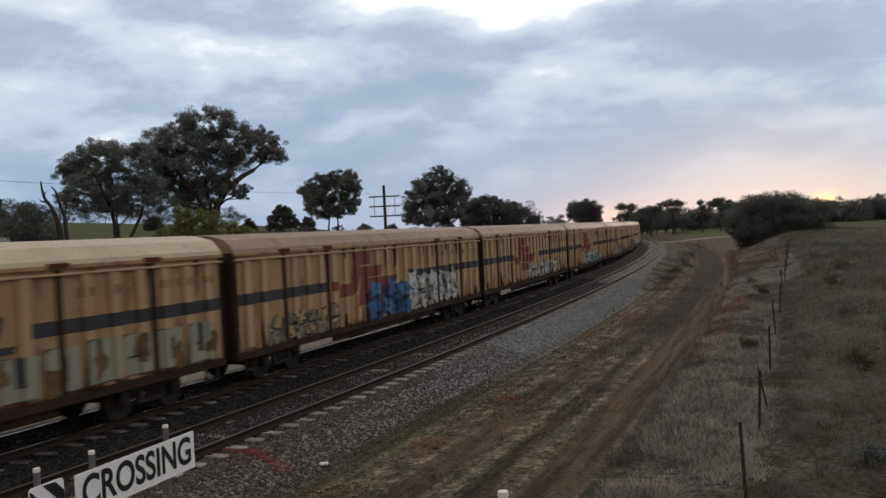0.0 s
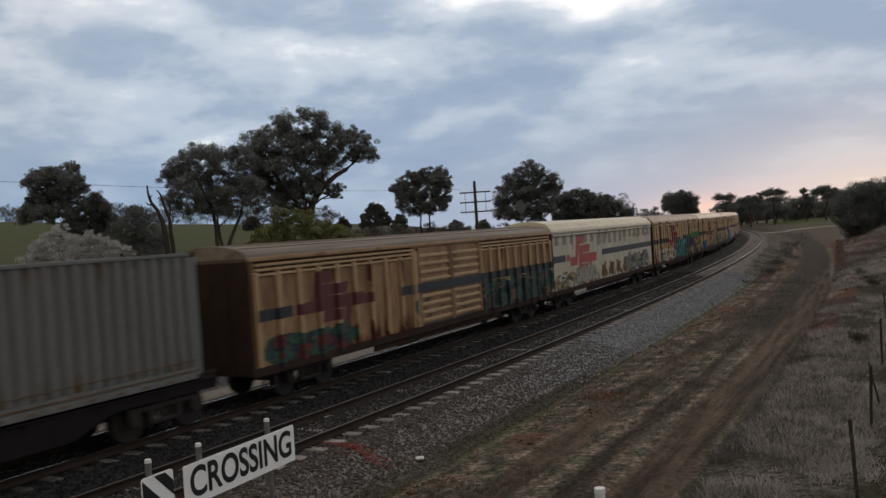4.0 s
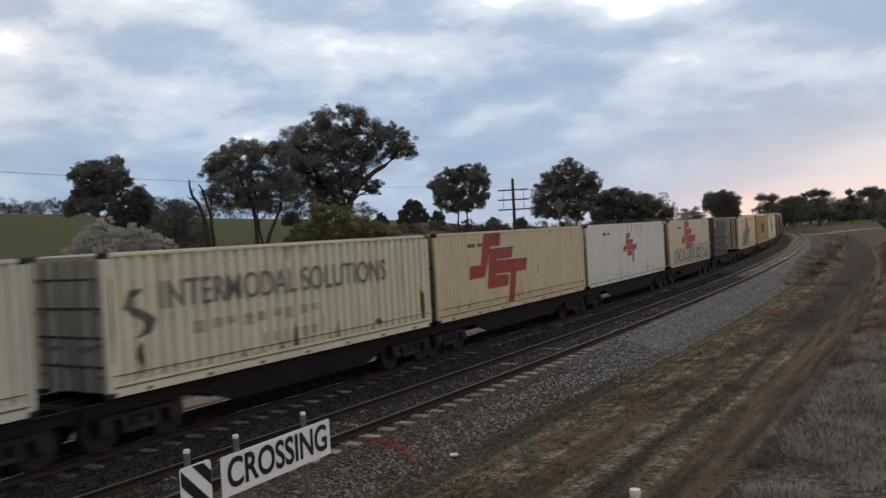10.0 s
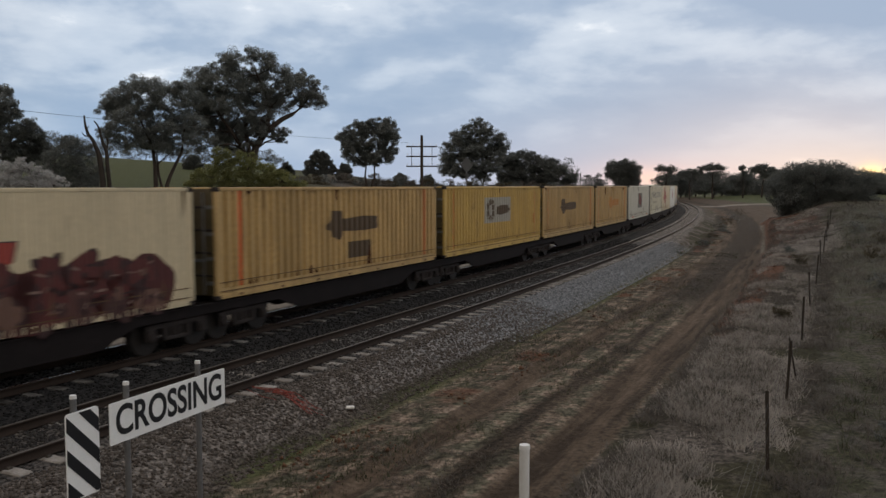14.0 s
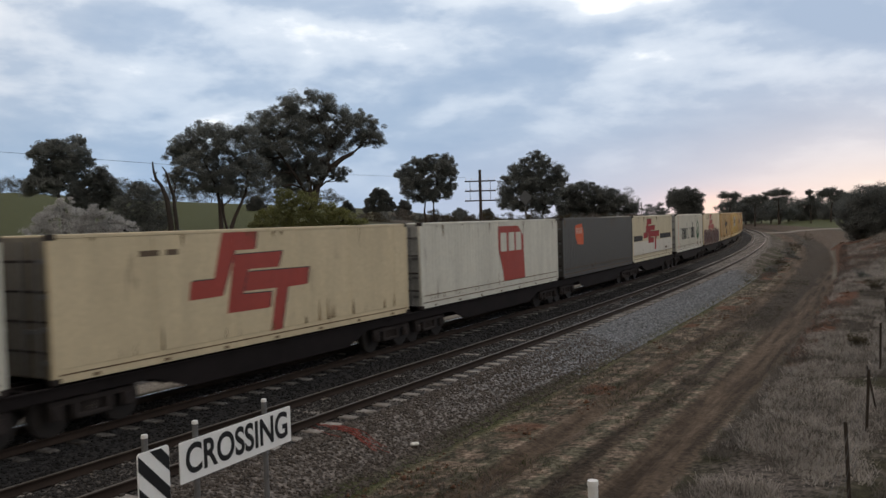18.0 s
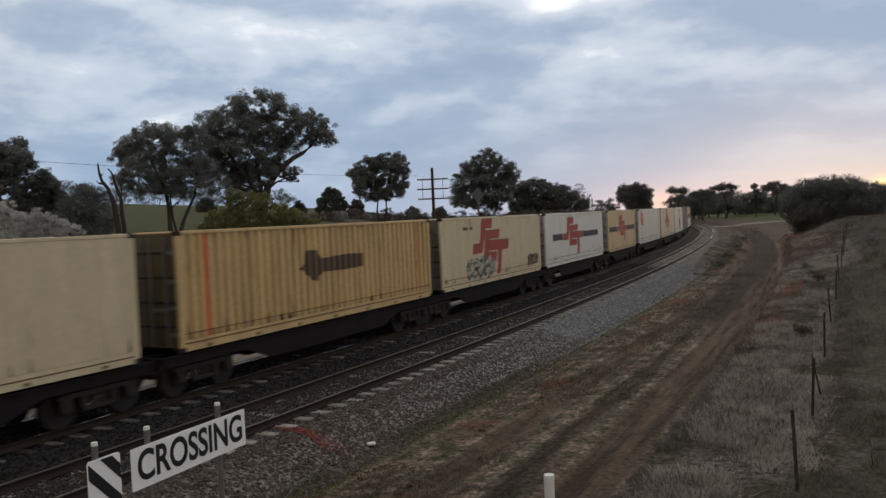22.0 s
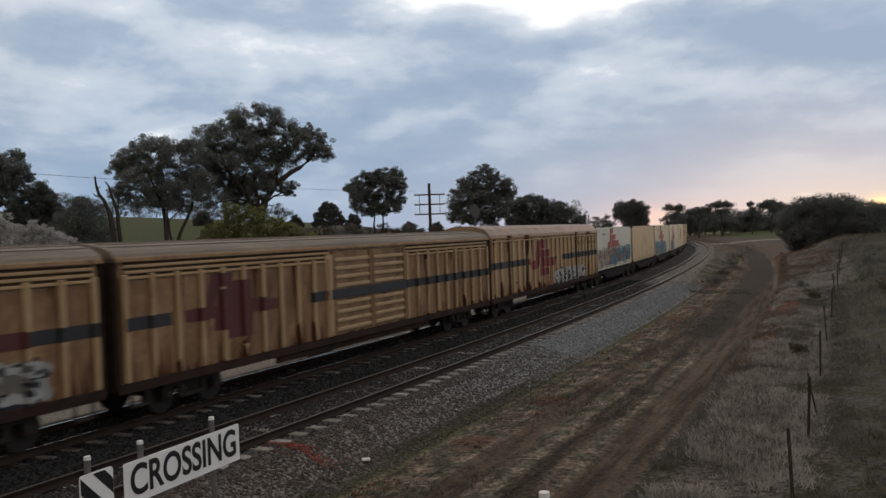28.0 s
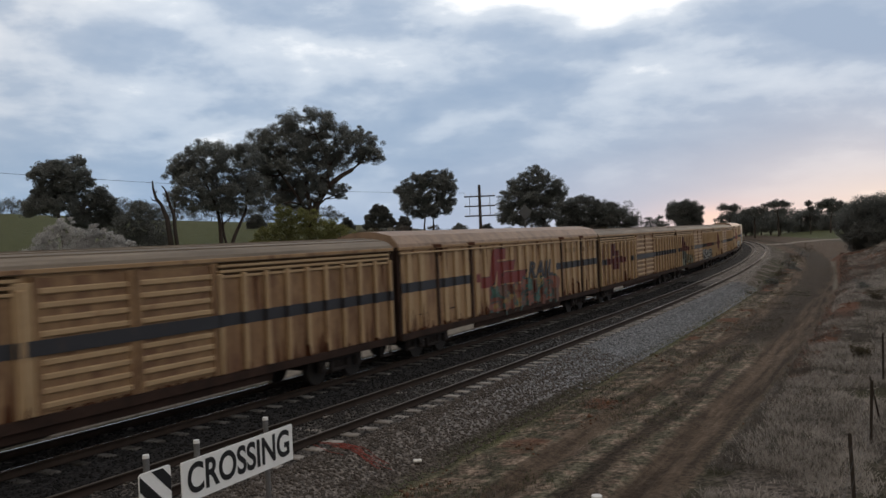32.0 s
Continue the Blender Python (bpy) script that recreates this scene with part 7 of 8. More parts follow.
def build_trees():
    tree("gum_tree", "tall spreading eucalypt with a wide domed crown and bare lower limbs", -10.8, 76, 0.03,
         canopy(((-14.9, 0.129), (-14.1, 0.141), (-13.0, 0.149), (-12.1, 0.157), (-11.0, 0.158), (-10.0, 0.160), (-9.2, 0.155), (-8.1, 0.144), (-7.4, 0.137), (-6.4, 0.135), (-5.75, 0.120), (-5.5, 0.107)),
                ((-15.1, 0.046), (-13.9, 0.040), (-12.8, 0.045), (-12.1, 0.040), (-11.2, 0.044), (-10.2, 0.057), (-9.7, 0.080), (-9.4, 0.092), (-8.6, 0.090), (-7.7, 0.092), (-7.1, 0.098), (-6.2, 0.092), (-5.6, 0.101)), 76, 1.15, 301)
         + [(-9.2, 0.058, 0.7, 0.45), (-8.75, 0.061, 0.7, 0.45), (-8.7, 0.051, 0.6, 0.4), (-9.3, 0.064, 0.5, 0.35)],
         GUM, 3, tips=14, per=95, leaf_size=0.28, trunk=0.42, fork=0.3, clump=0.6, gaps=-0.2, depth=1.5, holes=1.5,
         limbs=((((-10.8, 0.02), (-10.46, 0.044), (-10.06, 0.0545), (-9.43, 0.0666), (-8.74, 0.0761), (-8.05, 0.0823), (-7.46, 0.0905), (-7.1, 0.103), (-6.3, 0.112)), 0.36, 0.06),
                (((-10.06, 0.0545), (-9.64, 0.0707), (-9.52, 0.089), (-9.83, 0.107), (-10.3, 0.125)), 0.2, 0.05),
                (((-10.9, 0.03), (-11.41, 0.0455), (-12.01, 0.0621), (-12.69, 0.0787), (-13.2, 0.1)), 0.24, 0.06),
                (((-10.62, 0.0385), (-9.85, 0.0498), (-9.28, 0.0534), (-8.87, 0.0545)), 0.09, 0.03)))
    tree("gum_tree", "dark eucalypt with a rounded crown on two slim trunks", -16.4, 70, 0.0,
         canopy(((-20.2, 0.089), (-19.8, 0.102), (-19.4, 0.112), (-18.7, 0.122), (-18.2, 0.124), (-16.8, 0.124), (-16.1, 0.122), (-15.4, 0.122), (-14.9, 0.128), (-13.9, 0.128)),
                ((-20.2, 0.077), (-19.9, 0.054), (-19.6, 0.045), (-19.1, 0.046), (-18.1, 0.040), (-16.7, 0.040), (-15.3, 0.043), (-13.9, 0.040)), 70, 1.1, 302),
         GUM, 5, tips=15, per=95, leaf_size=0.27, trunk=0.12, fork=0.4, clump=0.58, gaps=-0.25, depth=1.5, holes=1.5,
         limbs=((((-16.77, -0.03), (-16.77, 0.0), (-16.80, 0.0231), (-16.89, 0.0391), (-17.18, 0.0551), (-17.8, 0.08)), 0.22, 0.07),
                (((-16.12, -0.03), (-16.10, 0.0), (-15.89, 0.0109), (-15.49, 0.0254), (-15.14, 0.0380), (-14.9, 0.07)), 0.2, 0.07)))
    tree("gum_tree", "dark bushy eucalypt on the grassy slope", -26.2, 66, 0.03,
         canopy(((-28.4, 0.075), (-28.0, 0.092), (-27.2, 0.103), (-26.3, 0.108), (-25.6, 0.110), (-25.2, 0.110), (-24.75, 0.102), (-24.45, 0.090), (-24.3, 0.076)),
                ((-28.4, 0.05), (-27.5, 0.043), (-26.4, 0.046), (-25.8, 0.05), (-25.2, 0.056), (-24.2, 0.064)), 66, 0.85, 303),
         GUM, 7, tips=18, per=100, leaf_size=0.26, trunk=0.22, fork=0.42, gaps=-0.3, depth=1.4, holes=1.5)
    tree("gum_tree", "small dark rounded tree beside a taller one", -23.8, 68, 0.03,
         canopy(((-25.9, 0.055), (-24.66, 0.073), (-24.06, 0.074), (-23.5, 0.076), (-23.1, 0.063), (-22.5, 0.046)), ((-25.9, 0.026), (-22.5, 0.022)), 68, 0.85, 304), GUM_DARK, 8, tips=20, per=100, leaf_size=0.24, trunk=0.14, gaps=-0.9, depth=1.2)
    tree("shrub", "large dark rounded shrub on the grassy slope", -21.4, 62, 0.0, [(-22.5, 0.022, 1.2, 1.1), (-21.5, 0.034, 1.3, 1.1), (-20.7, 0.018, 1.2, 1.1), (-21.9, 0.004, 1.6, 1.1), (-20.7, -0.004, 1.4, 1.0), (-21.9, 0.047, 0.7, 0.6)], GUM_DARK, 9, tips=30, per=100, leaf_size=0.22, trunk=0.08, category="shrub", gaps=-1.3)
    tree("wattle_bush", "yellow-green leafy bush beside the line", -11.4, 52, 0.0,
         [(-13.2, 0.012, 1.0, 0.8), (-12.2, 0.030, 1.0, 0.9), (-11.0, 0.022, 1.1, 0.8), (-9.8, 0.012, 1.0, 0.7), (-12.0, 0.0, 1.4, 1.0), (-10.4, -0.005, 1.2, 0.9), (-14.1, 0.002, 0.9, 0.7), (-8.9, 0.006, 1.0, 0.6), (-8.0, -0.003, 1.0, 0.6)], GUM_OLIVE, 10, tips=22, per=90, leaf_size=0.22, trunk=0.08, category="shrub", clump=0.45)
    tree("blossom_bush", "pale grey-white flowering bush below the trees", -26.0, 48, 0.0,
         [(-27.6, 0.004, 0.8, 0.6), (-26.9, 0.016, 0.7, 0.6), (-26.2, 0.026, 0.6, 0.6), (-25.4, 0.014, 0.8, 0.6), (-24.5, 0.020, 0.6, 0.5), (-23.6, 0.010, 0.7, 0.5), (-22.8, 0.002, 0.7, 0.5), (-26.0, 0.0, 1.2, 0.8), (-24.2, -0.002, 1.2, 0.7)], BLOSSOM, 11, tips=24, per=85, leaf_size=0.16, trunk=0.06, category="shrub", clump=0.42)
    tree("gum_tree", "slim open-crowned eucalypt on the rise", -3.0, 92, 0.0,
         canopy(((-5.05, 0.063), (-4.15, 0.075), (-3.57, 0.077), (-2.8, 0.080), (-2.22, 0.084), (-1.26, 0.083), (-0.95, 0.069)),
                ((-5.05, 0.056), (-4.43, 0.053), (-4.37, 0.034), (-3.90, 0.027), (-1.99, 0.026), (-1.44, 0.030), (-1.29, 0.042), (-1.61, 0.052), (-0.95, 0.062)), 92, 0.85, 305),
         GUM, 12, tips=14, per=90, leaf_size=0.28, trunk=0.15, fork=0.3, stems=2, gaps=-0.22, depth=1.3, holes=1.6)
    for az, half, tn, foot, seed in ((-8.5, 0.55, 0.034, 0.012, 13), (-6.3, 1.05, 0.046, 0.020, 14), (-4.65, 0.55, 0.031, 0.014, 16), (-0.9, 0.5, 0.019, 0.004, 66), (0.9, 0.45, 0.017, 0.003, 67), (-14.4, 0.7, 0.040, 0.02, 68)):
        tree("small_tree", "small dark tree on the rise", az, 110, 0.0, canopy(((az - half, foot + 0.005), (az - half * 0.5, (tn + foot) * 0.58), (az, tn), (az + half * 0.6, tn * 0.8), (az + half, foot + 0.004)), ((az - half, foot - 0.006), (az + half, foot - 0.006)), 110, 0.5, seed), GUM_DARK, seed, tips=11, per=75, leaf_size=0.3, trunk=0.10, gaps=-0.3, clump=0.5, holes=1.6)
    tree("gum_tree", "broad dark eucalypt with a domed crown", 4.2, 108, 0.0,
         canopy(((1.7, 0.030), (2.04, 0.054), (2.72, 0.067), (3.51, 0.076), (3.90, 0.078), (5.04, 0.077), (5.78, 0.068), (6.51, 0.055), (6.75, 0.046)),
                ((1.7, 0.020), (2.2, 0.013), (3.73, 0.010), (5.26, 0.010), (5.76, 0.024), (6.30, 0.041), (6.75, 0.042)), 108, 1.1, 306),
         GUM, 17, tips=14, per=90, leaf_size=0.34, trunk=0.24, fork=0.3, stems=2, clump=0.66, gaps=-0.25, depth=1.4, holes=1.5)
    tree("gum_tree", "wide low dark tree with a flat dome", 8.0, 116, 0.0,
         canopy(((5.5, 0.033), (6.67, 0.041), (7.06, 0.045), (8.00, 0.042), (9.50, 0.035), (10.23, 0.028), (10.9, 0.018)), ((5.5, 0.0), (10.17, -0.003), (10.9, 0.006)), 116, 1.1, 307), GUM_DARK, 18, tips=16, per=92, leaf_size=0.34, trunk=0.22, stems=2, clump=0.7, gaps=-1.0, depth=1.5)
    tree("small_tree", "thin bare-twigged tree beside a dark one", 10.5, 122, 0.0, [(10.4, 0.024, 1.2, 1.0), (10.8, 0.014, 1.1, 0.9)], GUM, 19, tips=20, per=22, leaf_size=0.26, trunk=0.10)
    for az, tn, rr, seed in ((11.6, 0.006, 1.3, 20), (12.3, 0.008, 1.2, 21)):
        tree("small_tree", "small dark tree near the horizon", az, 150, 0.0, [(az, tn, rr, rr * 0.8), (az + 0.3, tn - 0.006, rr, rr * 0.7)], GUM_DARK, seed, tips=18, per=50, leaf_size=0.34, trunk=0.1)
    tree("gum_tree", "dark round-crowned tree against the sunset", 14.1, 200, 0.0,
         canopy(((12.65, 0.0175), (13.02, 0.028), (13.57, 0.0315), (14.67, 0.0305), (15.2, 0.021)), ((12.65, 0.012), (13.35, 0.009), (13.62, -0.001), (14.97, -0.002), (15.2, 0.015)), 200, 1.4, 308), GUM_DARK, 22, tips=16, per=80, leaf_size=0.5, trunk=0.3, stems=2, clump=1.0, gaps=-0.8)
    tree("gum_tree", "flat-topped dark tree against the sunset", 16.8, 230, 0.0,
         [(16.5, 0.019, 1.5, 1.0), (17.1, 0.018, 1.4, 0.9), (16.8, 0.009, 1.5, 1.1)], GUM_DARK, 23, tips=24, per=70, leaf_size=0.5, trunk=0.3, fork=0.5, clump=1.0)
    tree("thorn_bush", "large dense dark bush on the cutting", 26.0, 96, 0.0,
         [(24.0, 0.002, 1.6, 1.4), (24.8, 0.012, 1.6, 1.3), (25.8, 0.015, 1.8, 1.1), (26.8, 0.013, 1.7, 1.1), (27.8, 0.009, 1.6, 1.0), (28.8, 0.004, 1.4, 0.9), (24.6, -0.012, 1.7, 1.2), (26.2, -0.006, 2.0, 1.3), (27.8, -0.006, 1.8, 1.1), (23.9, -0.018, 1.1, 0.9), (24.6, -0.024, 1.4, 0.8), (25.8, -0.022, 1.6, 0.9), (27.0, -0.018, 1.6, 0.9), (28.4, -0.014, 1.4, 0.8), (24.2, -0.030, 1.2, 0.6), (25.2, -0.031, 1.4, 0.6), (26.4, -0.029, 1.5, 0.7), (27.6, -0.026, 1.5, 0.7), (23.5, -0.010, 1.0, 0.9)], GUM_DARK, 24, tips=34, per=100, leaf_size=0.30, trunk=0.14, category="shrub", clump=0.8)
    for az, tn, rx, seed in ((19.7, 0.019, 2.2, 301), (22.7, 0.0175, 2.3, 302), (23.4, 0.012, 1.8, 303), (18.3, 0.013, 2.0, 304)):
        tree("gum_tree", "dark umbrella-crowned tree in the far tree line", az, 270, 0.0, [(az - 0.45, tn, rx, 1.0), (az + 0.45, tn, rx, 1.0), (az, tn + 0.002, rx, 1.0), (az + 0.2, tn - 0.006, rx * 0.7, 0.9)], GUM_DARK, seed, tips=18, per=60, leaf_size=0.6, trunk=0.3, fork=0.5, clump=1.1)
    tree("small_tree", "slim dark tree in the far tree line", 21.55, 270, 0.0, [(21.5, 0.019, 1.0, 0.9), (21.6, 0.012, 0.8, 1.0)], GUM_DARK, 305, tips=18, per=60, leaf_size=0.5, trunk=0.2, clump=0.9)
    rng = random.Random(77)
    for i, az in enumerate(np.arange(16.6, 41.0, 0.55)):
        az = float(az) + rng.uniform(-0.2, 0.2)
        tn = 0.0065 + rng.choice((0.0, 0.001, 0.003, 0.006)) * rng.uniform(0.7, 1.2)
        tree("horizon_tree", "dark tree in the far tree line", az, 290 + rng.uniform(-15, 25), 0.0, [(az - 0.35, tn - 0.002, 2.6, 1.7), (az + 0.35, tn, 2.6, 1.7), (az, tn - 0.008, 3.4, 2.0), (az + 0.4, tn - 0.013, 3.4, 2.0), (az - 0.2, tn - 0.013, 3.2, 1.8)], GUM_DARK, 100 + i, tips=16, per=60, leaf_size=0.8, trunk=0.28, clump=1.4, gaps=-1.2)
    for i, az in enumerate(np.arange(-38.0, -27.0, 0.8)):
        az = float(az)
        tn = float(np.interp(az, (-38, -28), (0.052, 0.048))) + rng.uniform(0, 0.006)
        tree("ridge_tree", "dark tree on the ridge line", az, 165, 0.0, [(az, tn, 1.9, 1.2), (az + 0.4, tn - 0.006, 1.9, 1.2)], GUM_DARK, 140 + i, tips=13, per=45, leaf_size=0.45, trunk=0.12, clump=0.9)
    for i, az in enumerate(np.arange(-24.0, -9.0, 1.1)):
        az = float(az)
        tn = float(np.interp(az, (-24, -9), (0.047, 0.030))) + rng.uniform(-0.001, 0.005)
        tree("ridge_tree", "dark tree on the ridge line", az, 160, 0.0, [(az, tn, 2.0, 1.2), (az + 0.4, tn - 0.008, 1.9, 1.2)], GUM_DARK, 160 + i, tips=13, per=45, leaf_size=0.45, trunk=0.12, clump=0.9)
    for s, n, hgt, seed in ((52, 3.8, 0.5, 202), (63, 3.6, 0.6, 203), (76, 3.9, 0.9, 204), (88, 4.4, 1.0, 205), (98, 5.0, 1.2, 206), (122, 6.5, 1.5, 207), (70, 4.6, 0.5, 208), (30, 10.6, 0.6, 209), (37, 9.9, 0.6, 210), (13, 10.4, 0.35, 211), (4, 14.5, 0.4, 213), (24, 16.0, 0.5, 215), (38, 15.0, 0.6, 217), (9, 13.4, 0.5, 219), (15, 14.8, 0.7, 220), (19, 13.6, 0.6, 222), (29, 13.8, 0.7, 223), (33, 17.0, 0.9, 224), (45, 14.0, 0.8, 226), (0, 13.0, 0.4, 228), (7, 16.5, 0.6, 230), (52, 16.5, 0.9, 232)):
        x, y, _ = track(s, n)
        gz, d, az = ground_z(x, y), math.hypot(x, y), math.degrees(math.atan2(x, y))
        tn = (gz + hgt * 0.55 - 4.1) / d
        tree("weed_clump", "scrubby dark weed clump beside the dirt road", az, d, 0.0, [(az, tn, hgt * 0.8, hgt * 0.55), (az + 0.3, tn - 0.002, hgt * 0.7, hgt * 0.45)], (GUM_DARK, WEED)[seed % 2], seed, tips=10, per=26, leaf_size=0.14, trunk=0.015, category="shrub", clump=0.4)
    for i in range(26):
        az = -9.4 + i * 0.86 + rng.uniform(-0.25, 0.25)
        tn = float(np.interp(az, (-9, 0, 6, 13), (0.008, 0.003, -0.001, -0.004))) + rng.uniform(-0.003, 0.004)
        d = 96 + rng.uniform(-6, 10)
        tree("scrub", "low brown scrub along the rise", az, d, 0.0, [(az, tn, 1.1, 0.6), (az + 0.5, tn - 0.006, 1.1, 0.6), (az - 0.4, tn - 0.008, 1.1, 0.6)], (WEED, GUM_DARK, BROWNGRASS)[i % 3], 240 + i, tips=10, per=60, leaf_size=0.28, trunk=0.03, category="shrub", clump=0.6, gaps=-0.8)
    # dead tree: two crooked bare stems
    a = radians(-19.95)
    bx, by = 56 * math.sin(a), 56 * math.cos(a)
    gz = ground_z(bx, by)
    up, v, f = 4.28 - gz, [], []
    ax = Vector((math.cos(a), -math.sin(a), 0))

    def stem(pts, r0, r1):
        tube(v, f, [ax * x + Vector((0.03 * math.sin(7 * x + z), 0.05 * math.cos(3 * z), z)) for x, z in pts], [r0 + (r1 - r0) * i / (len(pts) - 1) for i in range(len(pts))], 8)
    stem([(0.03, -0.3), (0.0, up), (-0.10, up + 0.9), (-0.16, up + 1.72), (-0.32, up + 2.1), (-0.49, up + 2.54), (-0.74, up + 2.95), (-0.82, up + 3.35), (-0.86, up + 3.6), (-0.90, up + 4.05)], 0.2, 0.05)
    stem([(-0.45, up + 2.45), (-0.7, up + 2.78), (-0.95, up + 2.86), (-1.07, up + 3.02)], 0.07, 0.03)
    stem([(-0.8, up + 3.2), (-0.66, up + 3.45)], 0.05, 0.02)
    stem([(0.36, -0.3), (0.41, up), (0.33, up + 1.0), (0.30, up + 1.9), (0.1, up + 2.45), (0.0, up + 2.87), (-0.06, up + 3.25), (-0.16, up + 3.5), (-0.36, up + 3.72)], 0.15, 0.04)
    stem([(0.28, up + 1.9), (0.36, up + 2.4), (0.30, up + 2.75)], 0.07, 0.03)
    ob = tagged(empty("dead_tree", pose(bx, by, gz)), "bare grey dead tree with broken stems", "tree")
    part("trunk", mesh_of("trunk", v, f, DEADBARK, True), None, ob)


BROWNGRASS = leaf("brown_grass_blade", (0.165, 0.143, 0.12), (0.082, 0.072, 0.059))
WEED = leaf("weed_leaf", (0.12, 0.10, 0.06), (0.05, 0.04, 0.025))
build_trees()


def grass(name, count, s_rng, n_rng, mat, height, blades, seed, label, keep=None):
    """Tufts of upright blades, joined."""
    rng = np.random.default_rng(seed)
    s = s_rng[0] + (s_rng[1] - s_rng[0]) * rng.random(count) ** 1.6
    n = rng.uniform(*n_rng, count)
    h = H0 - s / RAD
    x, y = CX + (RAD + n) * np.cos(h), CY - (RAD + n) * np.sin(h)
    ok = wob(x, y, 0.55, seed) + 0.5 * wob(x, y, 1.7, seed) > (keep if keep is not None else -9)
    x, y = x[ok], y[ok]
    z = terrain(x, y)
    m = len(x)
    k = m * blades
    cx, cy, cz = (np.repeat(v, blades) for v in (x, y, z))
    hh = np.repeat(height * (0.4 + 1.3 * rng.random(m) ** 2), blades) * rng.uniform(0.6, 1.2, k)
    a = rng.uniform(0, 6.2832, k)
    lean = rng.uniform(0.3, 2.1, k) * hh
    ox, oy = rng.normal(0, 0.09, k), rng.normal(0, 0.09, k)
    w = rng.uniform(0.006, 0.014, k)
    p0 = np.stack([cx + ox - np.sin(a) * w, cy + oy + np.cos(a) * w, cz - 0.02], 1)
    p1 = np.stack([cx + ox + np.sin(a) * w, cy + oy - np.cos(a) * w, cz - 0.02], 1)
    p2 = np.stack([cx + ox + np.cos(a) * lean, cy + oy + np.sin(a) * lean, cz + hh], 1)
    v = np.stack([p0, p1, p2], 1).reshape(-1, 3)
    ob = new(name, quick_mesh(name, v, np.arange(k * 3).reshape(-1, 3), mat))
    tagged(ob, label, "grass", kind="stuff")


grass("dry_grass", 10000, (-8, 42), (8.8, 11.3), DRY, 0.12, 10, 31, "pale dry grass tufts along the cutting", -0.1)
grass("slope_grass", 5000, (36, 88), (9.3, 13.2), DRY, 0.13, 9, 43, "pale dry grass on the slope below the fence", -0.2)
grass("withered_grass", 11000, (-8, 75), (8.5, 12.0), BROWNGRASS, 0.13, 9, 38, "dull withered grass along the cutting", -0.4)
grass("field_grass", 16000, (-12, 85), (11.8, 26), BROWNGRASS, 0.24, 7, 32, "dry tall grass in the field", -0.25)
grass("field_green_grass", 6000, (-12, 60), (12, 30), GREENGRASS, 0.26, 7, 33, "patchy green grass in the field", 0.1)
grass("bank_grass", 9000, (-4, 60), (-30, -24.6), BROWNGRASS, 0.5, 8, 35, "grey-brown dry scrub along the top of the bank behind the tracks", -0.5)
grass("bank_foot_weeds", 1500, (0, 50), (-22.5, -19.5), GREENGRASS, 0.25, 7, 45, "low weeds at the foot of the bank", 0.1)
grass("worn_dry_grass", 6000, (-9, 45), (3.6, 6.9), BROWNGRASS, 0.08, 6, 37, "short trodden brown grass beside the dirt road", 0.05)
grass("shoulder_weeds", 900, (42, 105), (2.7, 4.7), GREENGRASS, 0.2, 8, 41, "dark weeds growing at the foot of the ballast", 0.3)
grass("verge_grass", 5000, (-8, 45), (3.2, 6.9), GREENGRASS, 0.06, 6, 36, "short worn grass between ballast and dirt road", 0.15)


def clods(name, label, count, s_rng, n_rng, size, mat, seed):
    """Small angular lumps half sunk in the ground, joined."""
    rng = np.random.default_rng(seed)
    s, n = rng.uniform(*s_rng, count), rng.uniform(*n_rng, count)
    h = H0 - s / RAD
    x, y = CX + (RAD + n) * np.cos(h), CY - (RAD + n) * np.sin(h)
    ok = wob(x, y, 0.6, seed) + 0.7 * wob(x, y, 1.9, seed + 1) > 0.25
    x, y = x[ok], y[ok]
    m = len(x)
    r = size * rng.uniform(0.4, 1.0, m) * (1 + 1.2 * (rng.random(m) > 0.93))
    base = np.array([(1, 0, 0), (0, 1, 0), (-1, 0, 0), (0, -1, 0), (0, 0, 0.75), (0, 0, -0.6)], float)
    v = base[None] * (r[:, None, None] * rng.uniform(0.55, 1.3, (m, 6, 3))) + rng.normal(0, 0.18, (m, 6, 3)) * r[:, None, None]
    v += np.stack([x, y, terrain(x, y) + r * 0.12], 1)[:, None, :]
    f = np.array([(0, 1, 4), (1, 2, 4), (2, 3, 4), (3, 0, 4), (1, 0, 5), (2, 1, 5), (3, 2, 5), (0, 3, 5)])
    tagged(new(name, quick_mesh(name, v.reshape(-1, 3), (f[None] + 6 * np.arange(m)[:, None, None]).reshape(-1, 3), mat)), label, "stones", kind="stuff")


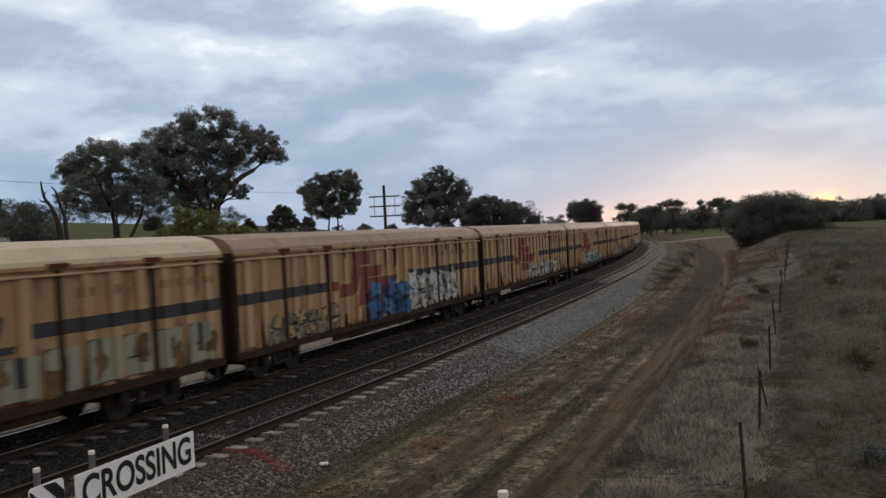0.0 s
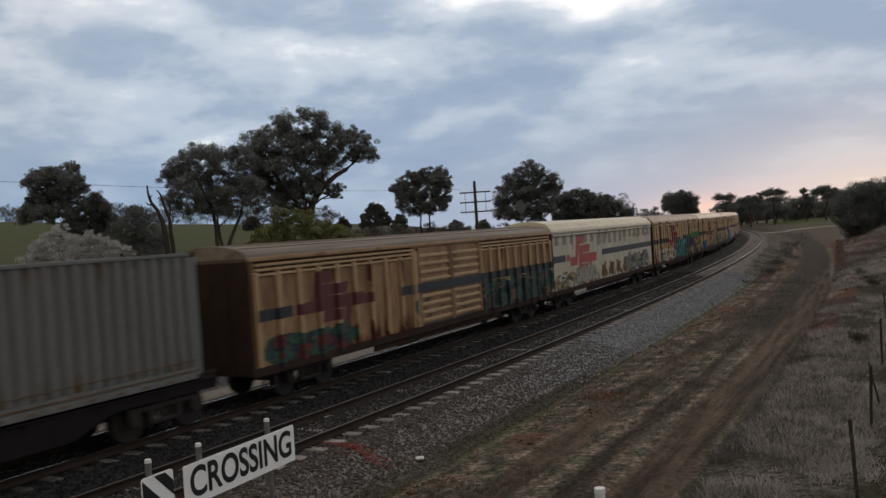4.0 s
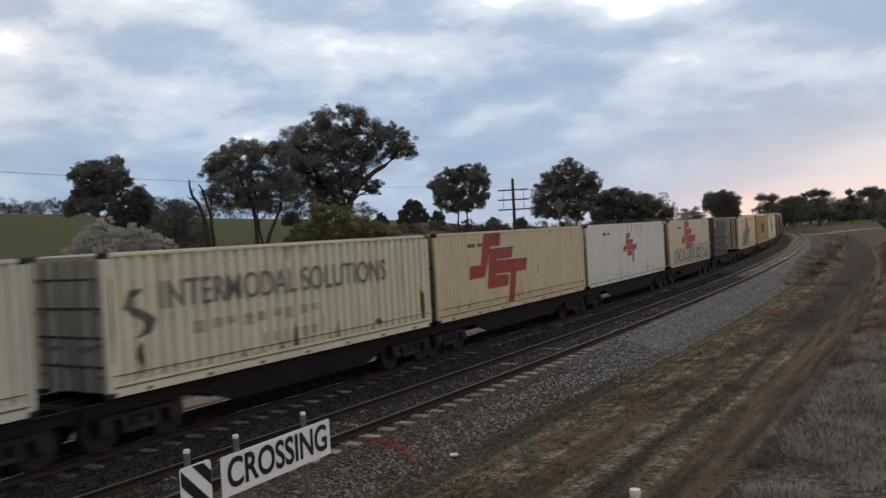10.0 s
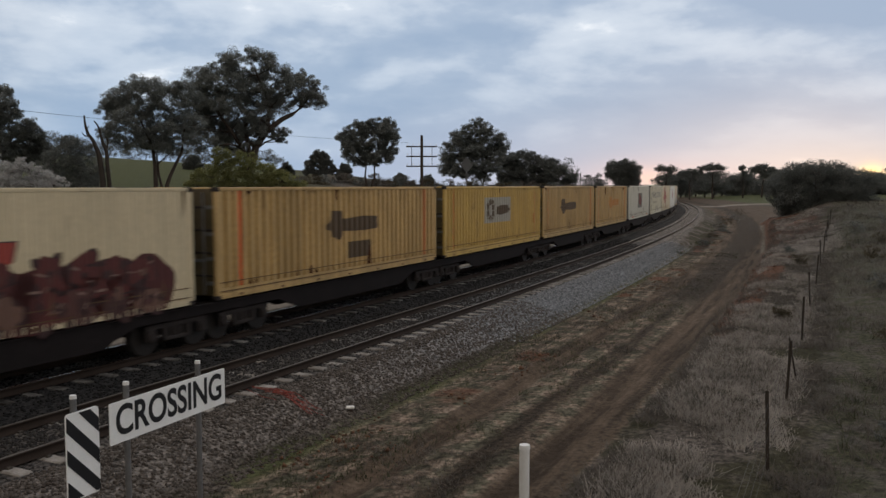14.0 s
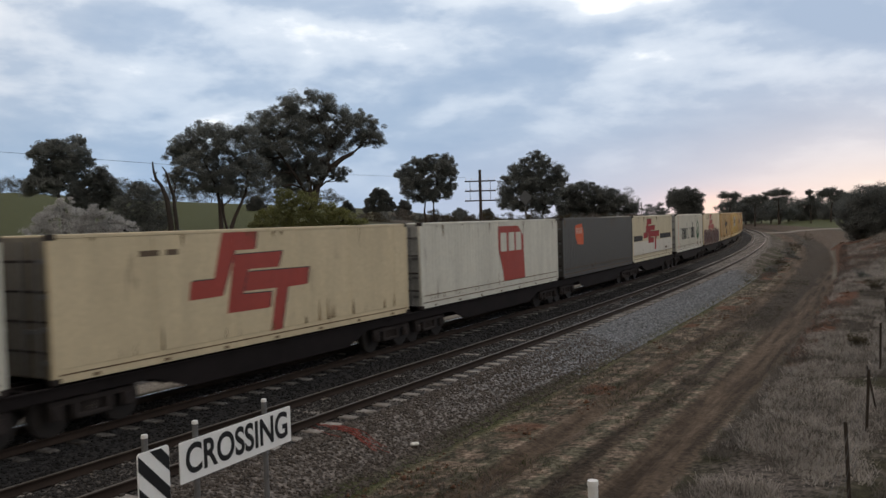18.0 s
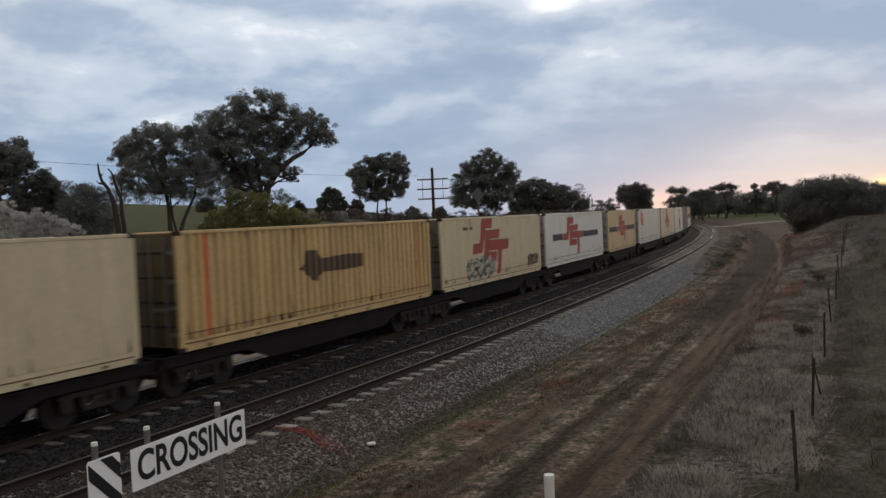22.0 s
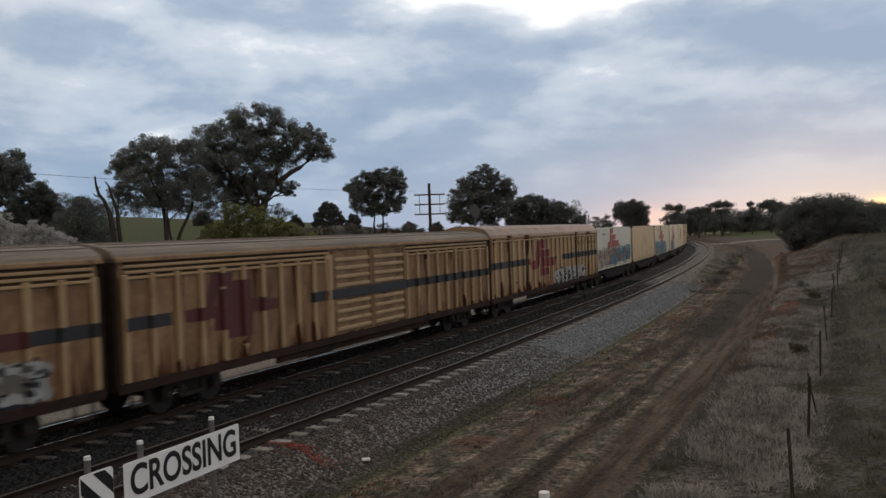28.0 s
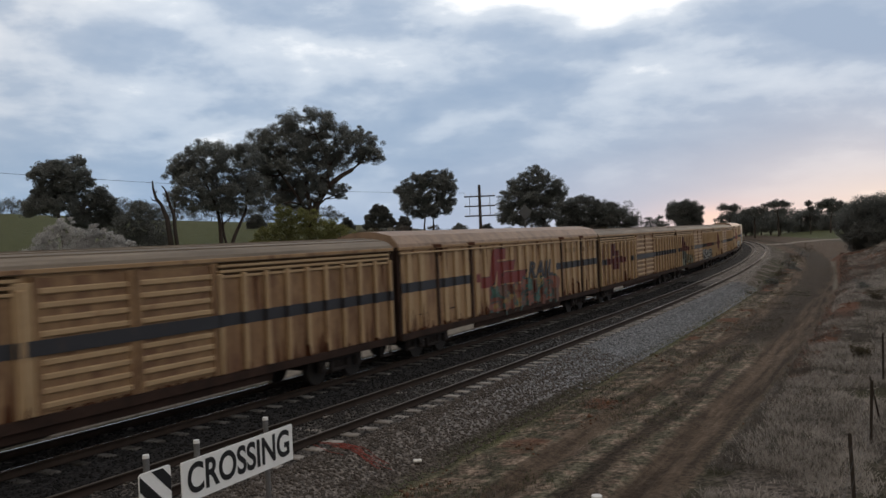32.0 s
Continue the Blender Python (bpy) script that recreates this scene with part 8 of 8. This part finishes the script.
CLOD_RED = material("red_earth_clod", (0.20, 0.105, 0.062), 0.95, dark=(0.09, 0.05, 0.034), scale=6, amount=0.5, grain=40, space="Position", random_amount=0.6, island=True)
CLOD_PALE = material("pale_earth_clod", (0.30, 0.255, 0.21), 0.95, dark=(0.13, 0.105, 0.085), scale=6, amount=0.5, grain=40, space="Position", random_amount=0.6, island=True)
clods("earth_clods", "reddish clods of dug earth on the verge", 2600, (-6, 60), (3.3, 5.0), 0.045, CLOD_RED, 51)
clods("pale_clods", "pale stones and clods beside the dirt road", 1500, (-6, 70), (3.4, 6.6), 0.04, CLOD_PALE, 52)
clods("bank_clods", "red clay lumps fallen from the cut bank", 1400, (4, 90), (8.3, 9.6), 0.07, CLOD_RED, 53)


def twigs(name, label, count, s_rng, n_rng, mat, seed):
    """Thin dead sticks lying on the grass, joined."""
    rng = random.Random(seed)
    v, f = [], []
    for _ in range(count):
        x, y, _z = track(rng.uniform(*s_rng), rng.uniform(*n_rng))
        a, ln = rng.uniform(0, 3.1416), rng.uniform(0.25, 0.9)
        pts = []
        for k in range(4):
            px, py = x + math.cos(a) * ln * k / 3 + rng.uniform(-0.03, 0.03), y + math.sin(a) * ln * k / 3 + rng.uniform(-0.03, 0.03)
            pts.append(Vector((px, py, ground_z(px, py) + 0.03 + rng.uniform(0, 0.05))))
        tube(v, f, pts, [0.012, 0.010, 0.008, 0.005], 4)
    tagged(new(name, mesh_of(name, v, f, mat)), label, "twigs", kind="stuff")


TWIG = material("grey_dead_twig", (0.36, 0.32, 0.28), 0.9, dark=(0.16, 0.14, 0.12), scale=3, grain=14, bump=0.2)
twigs("fallen_twigs", "pale dead twigs lying in the dry grass", 90, (4, 24), (8.9, 12.0), TWIG, 54)


def motions():
    """The train rolls away along the far track, slowing a little."""
    for ob, mid, half, z in TRAIN:
        rows = []
        for t in range(0, 33):
            s = mid + SPEED * t - SLOWING * t * t
            xa, ya, _ = track(s - half, FAR_TRACK)
            xb, yb, _ = track(s + half, FAR_TRACK)
            rows.append((float(t), pose((xa + xb) / 2, (ya + yb) / 2, z, 0, 0, math.degrees(math.atan2(yb - ya, xb - xa)))))
        walk(ob, rows)


motions()
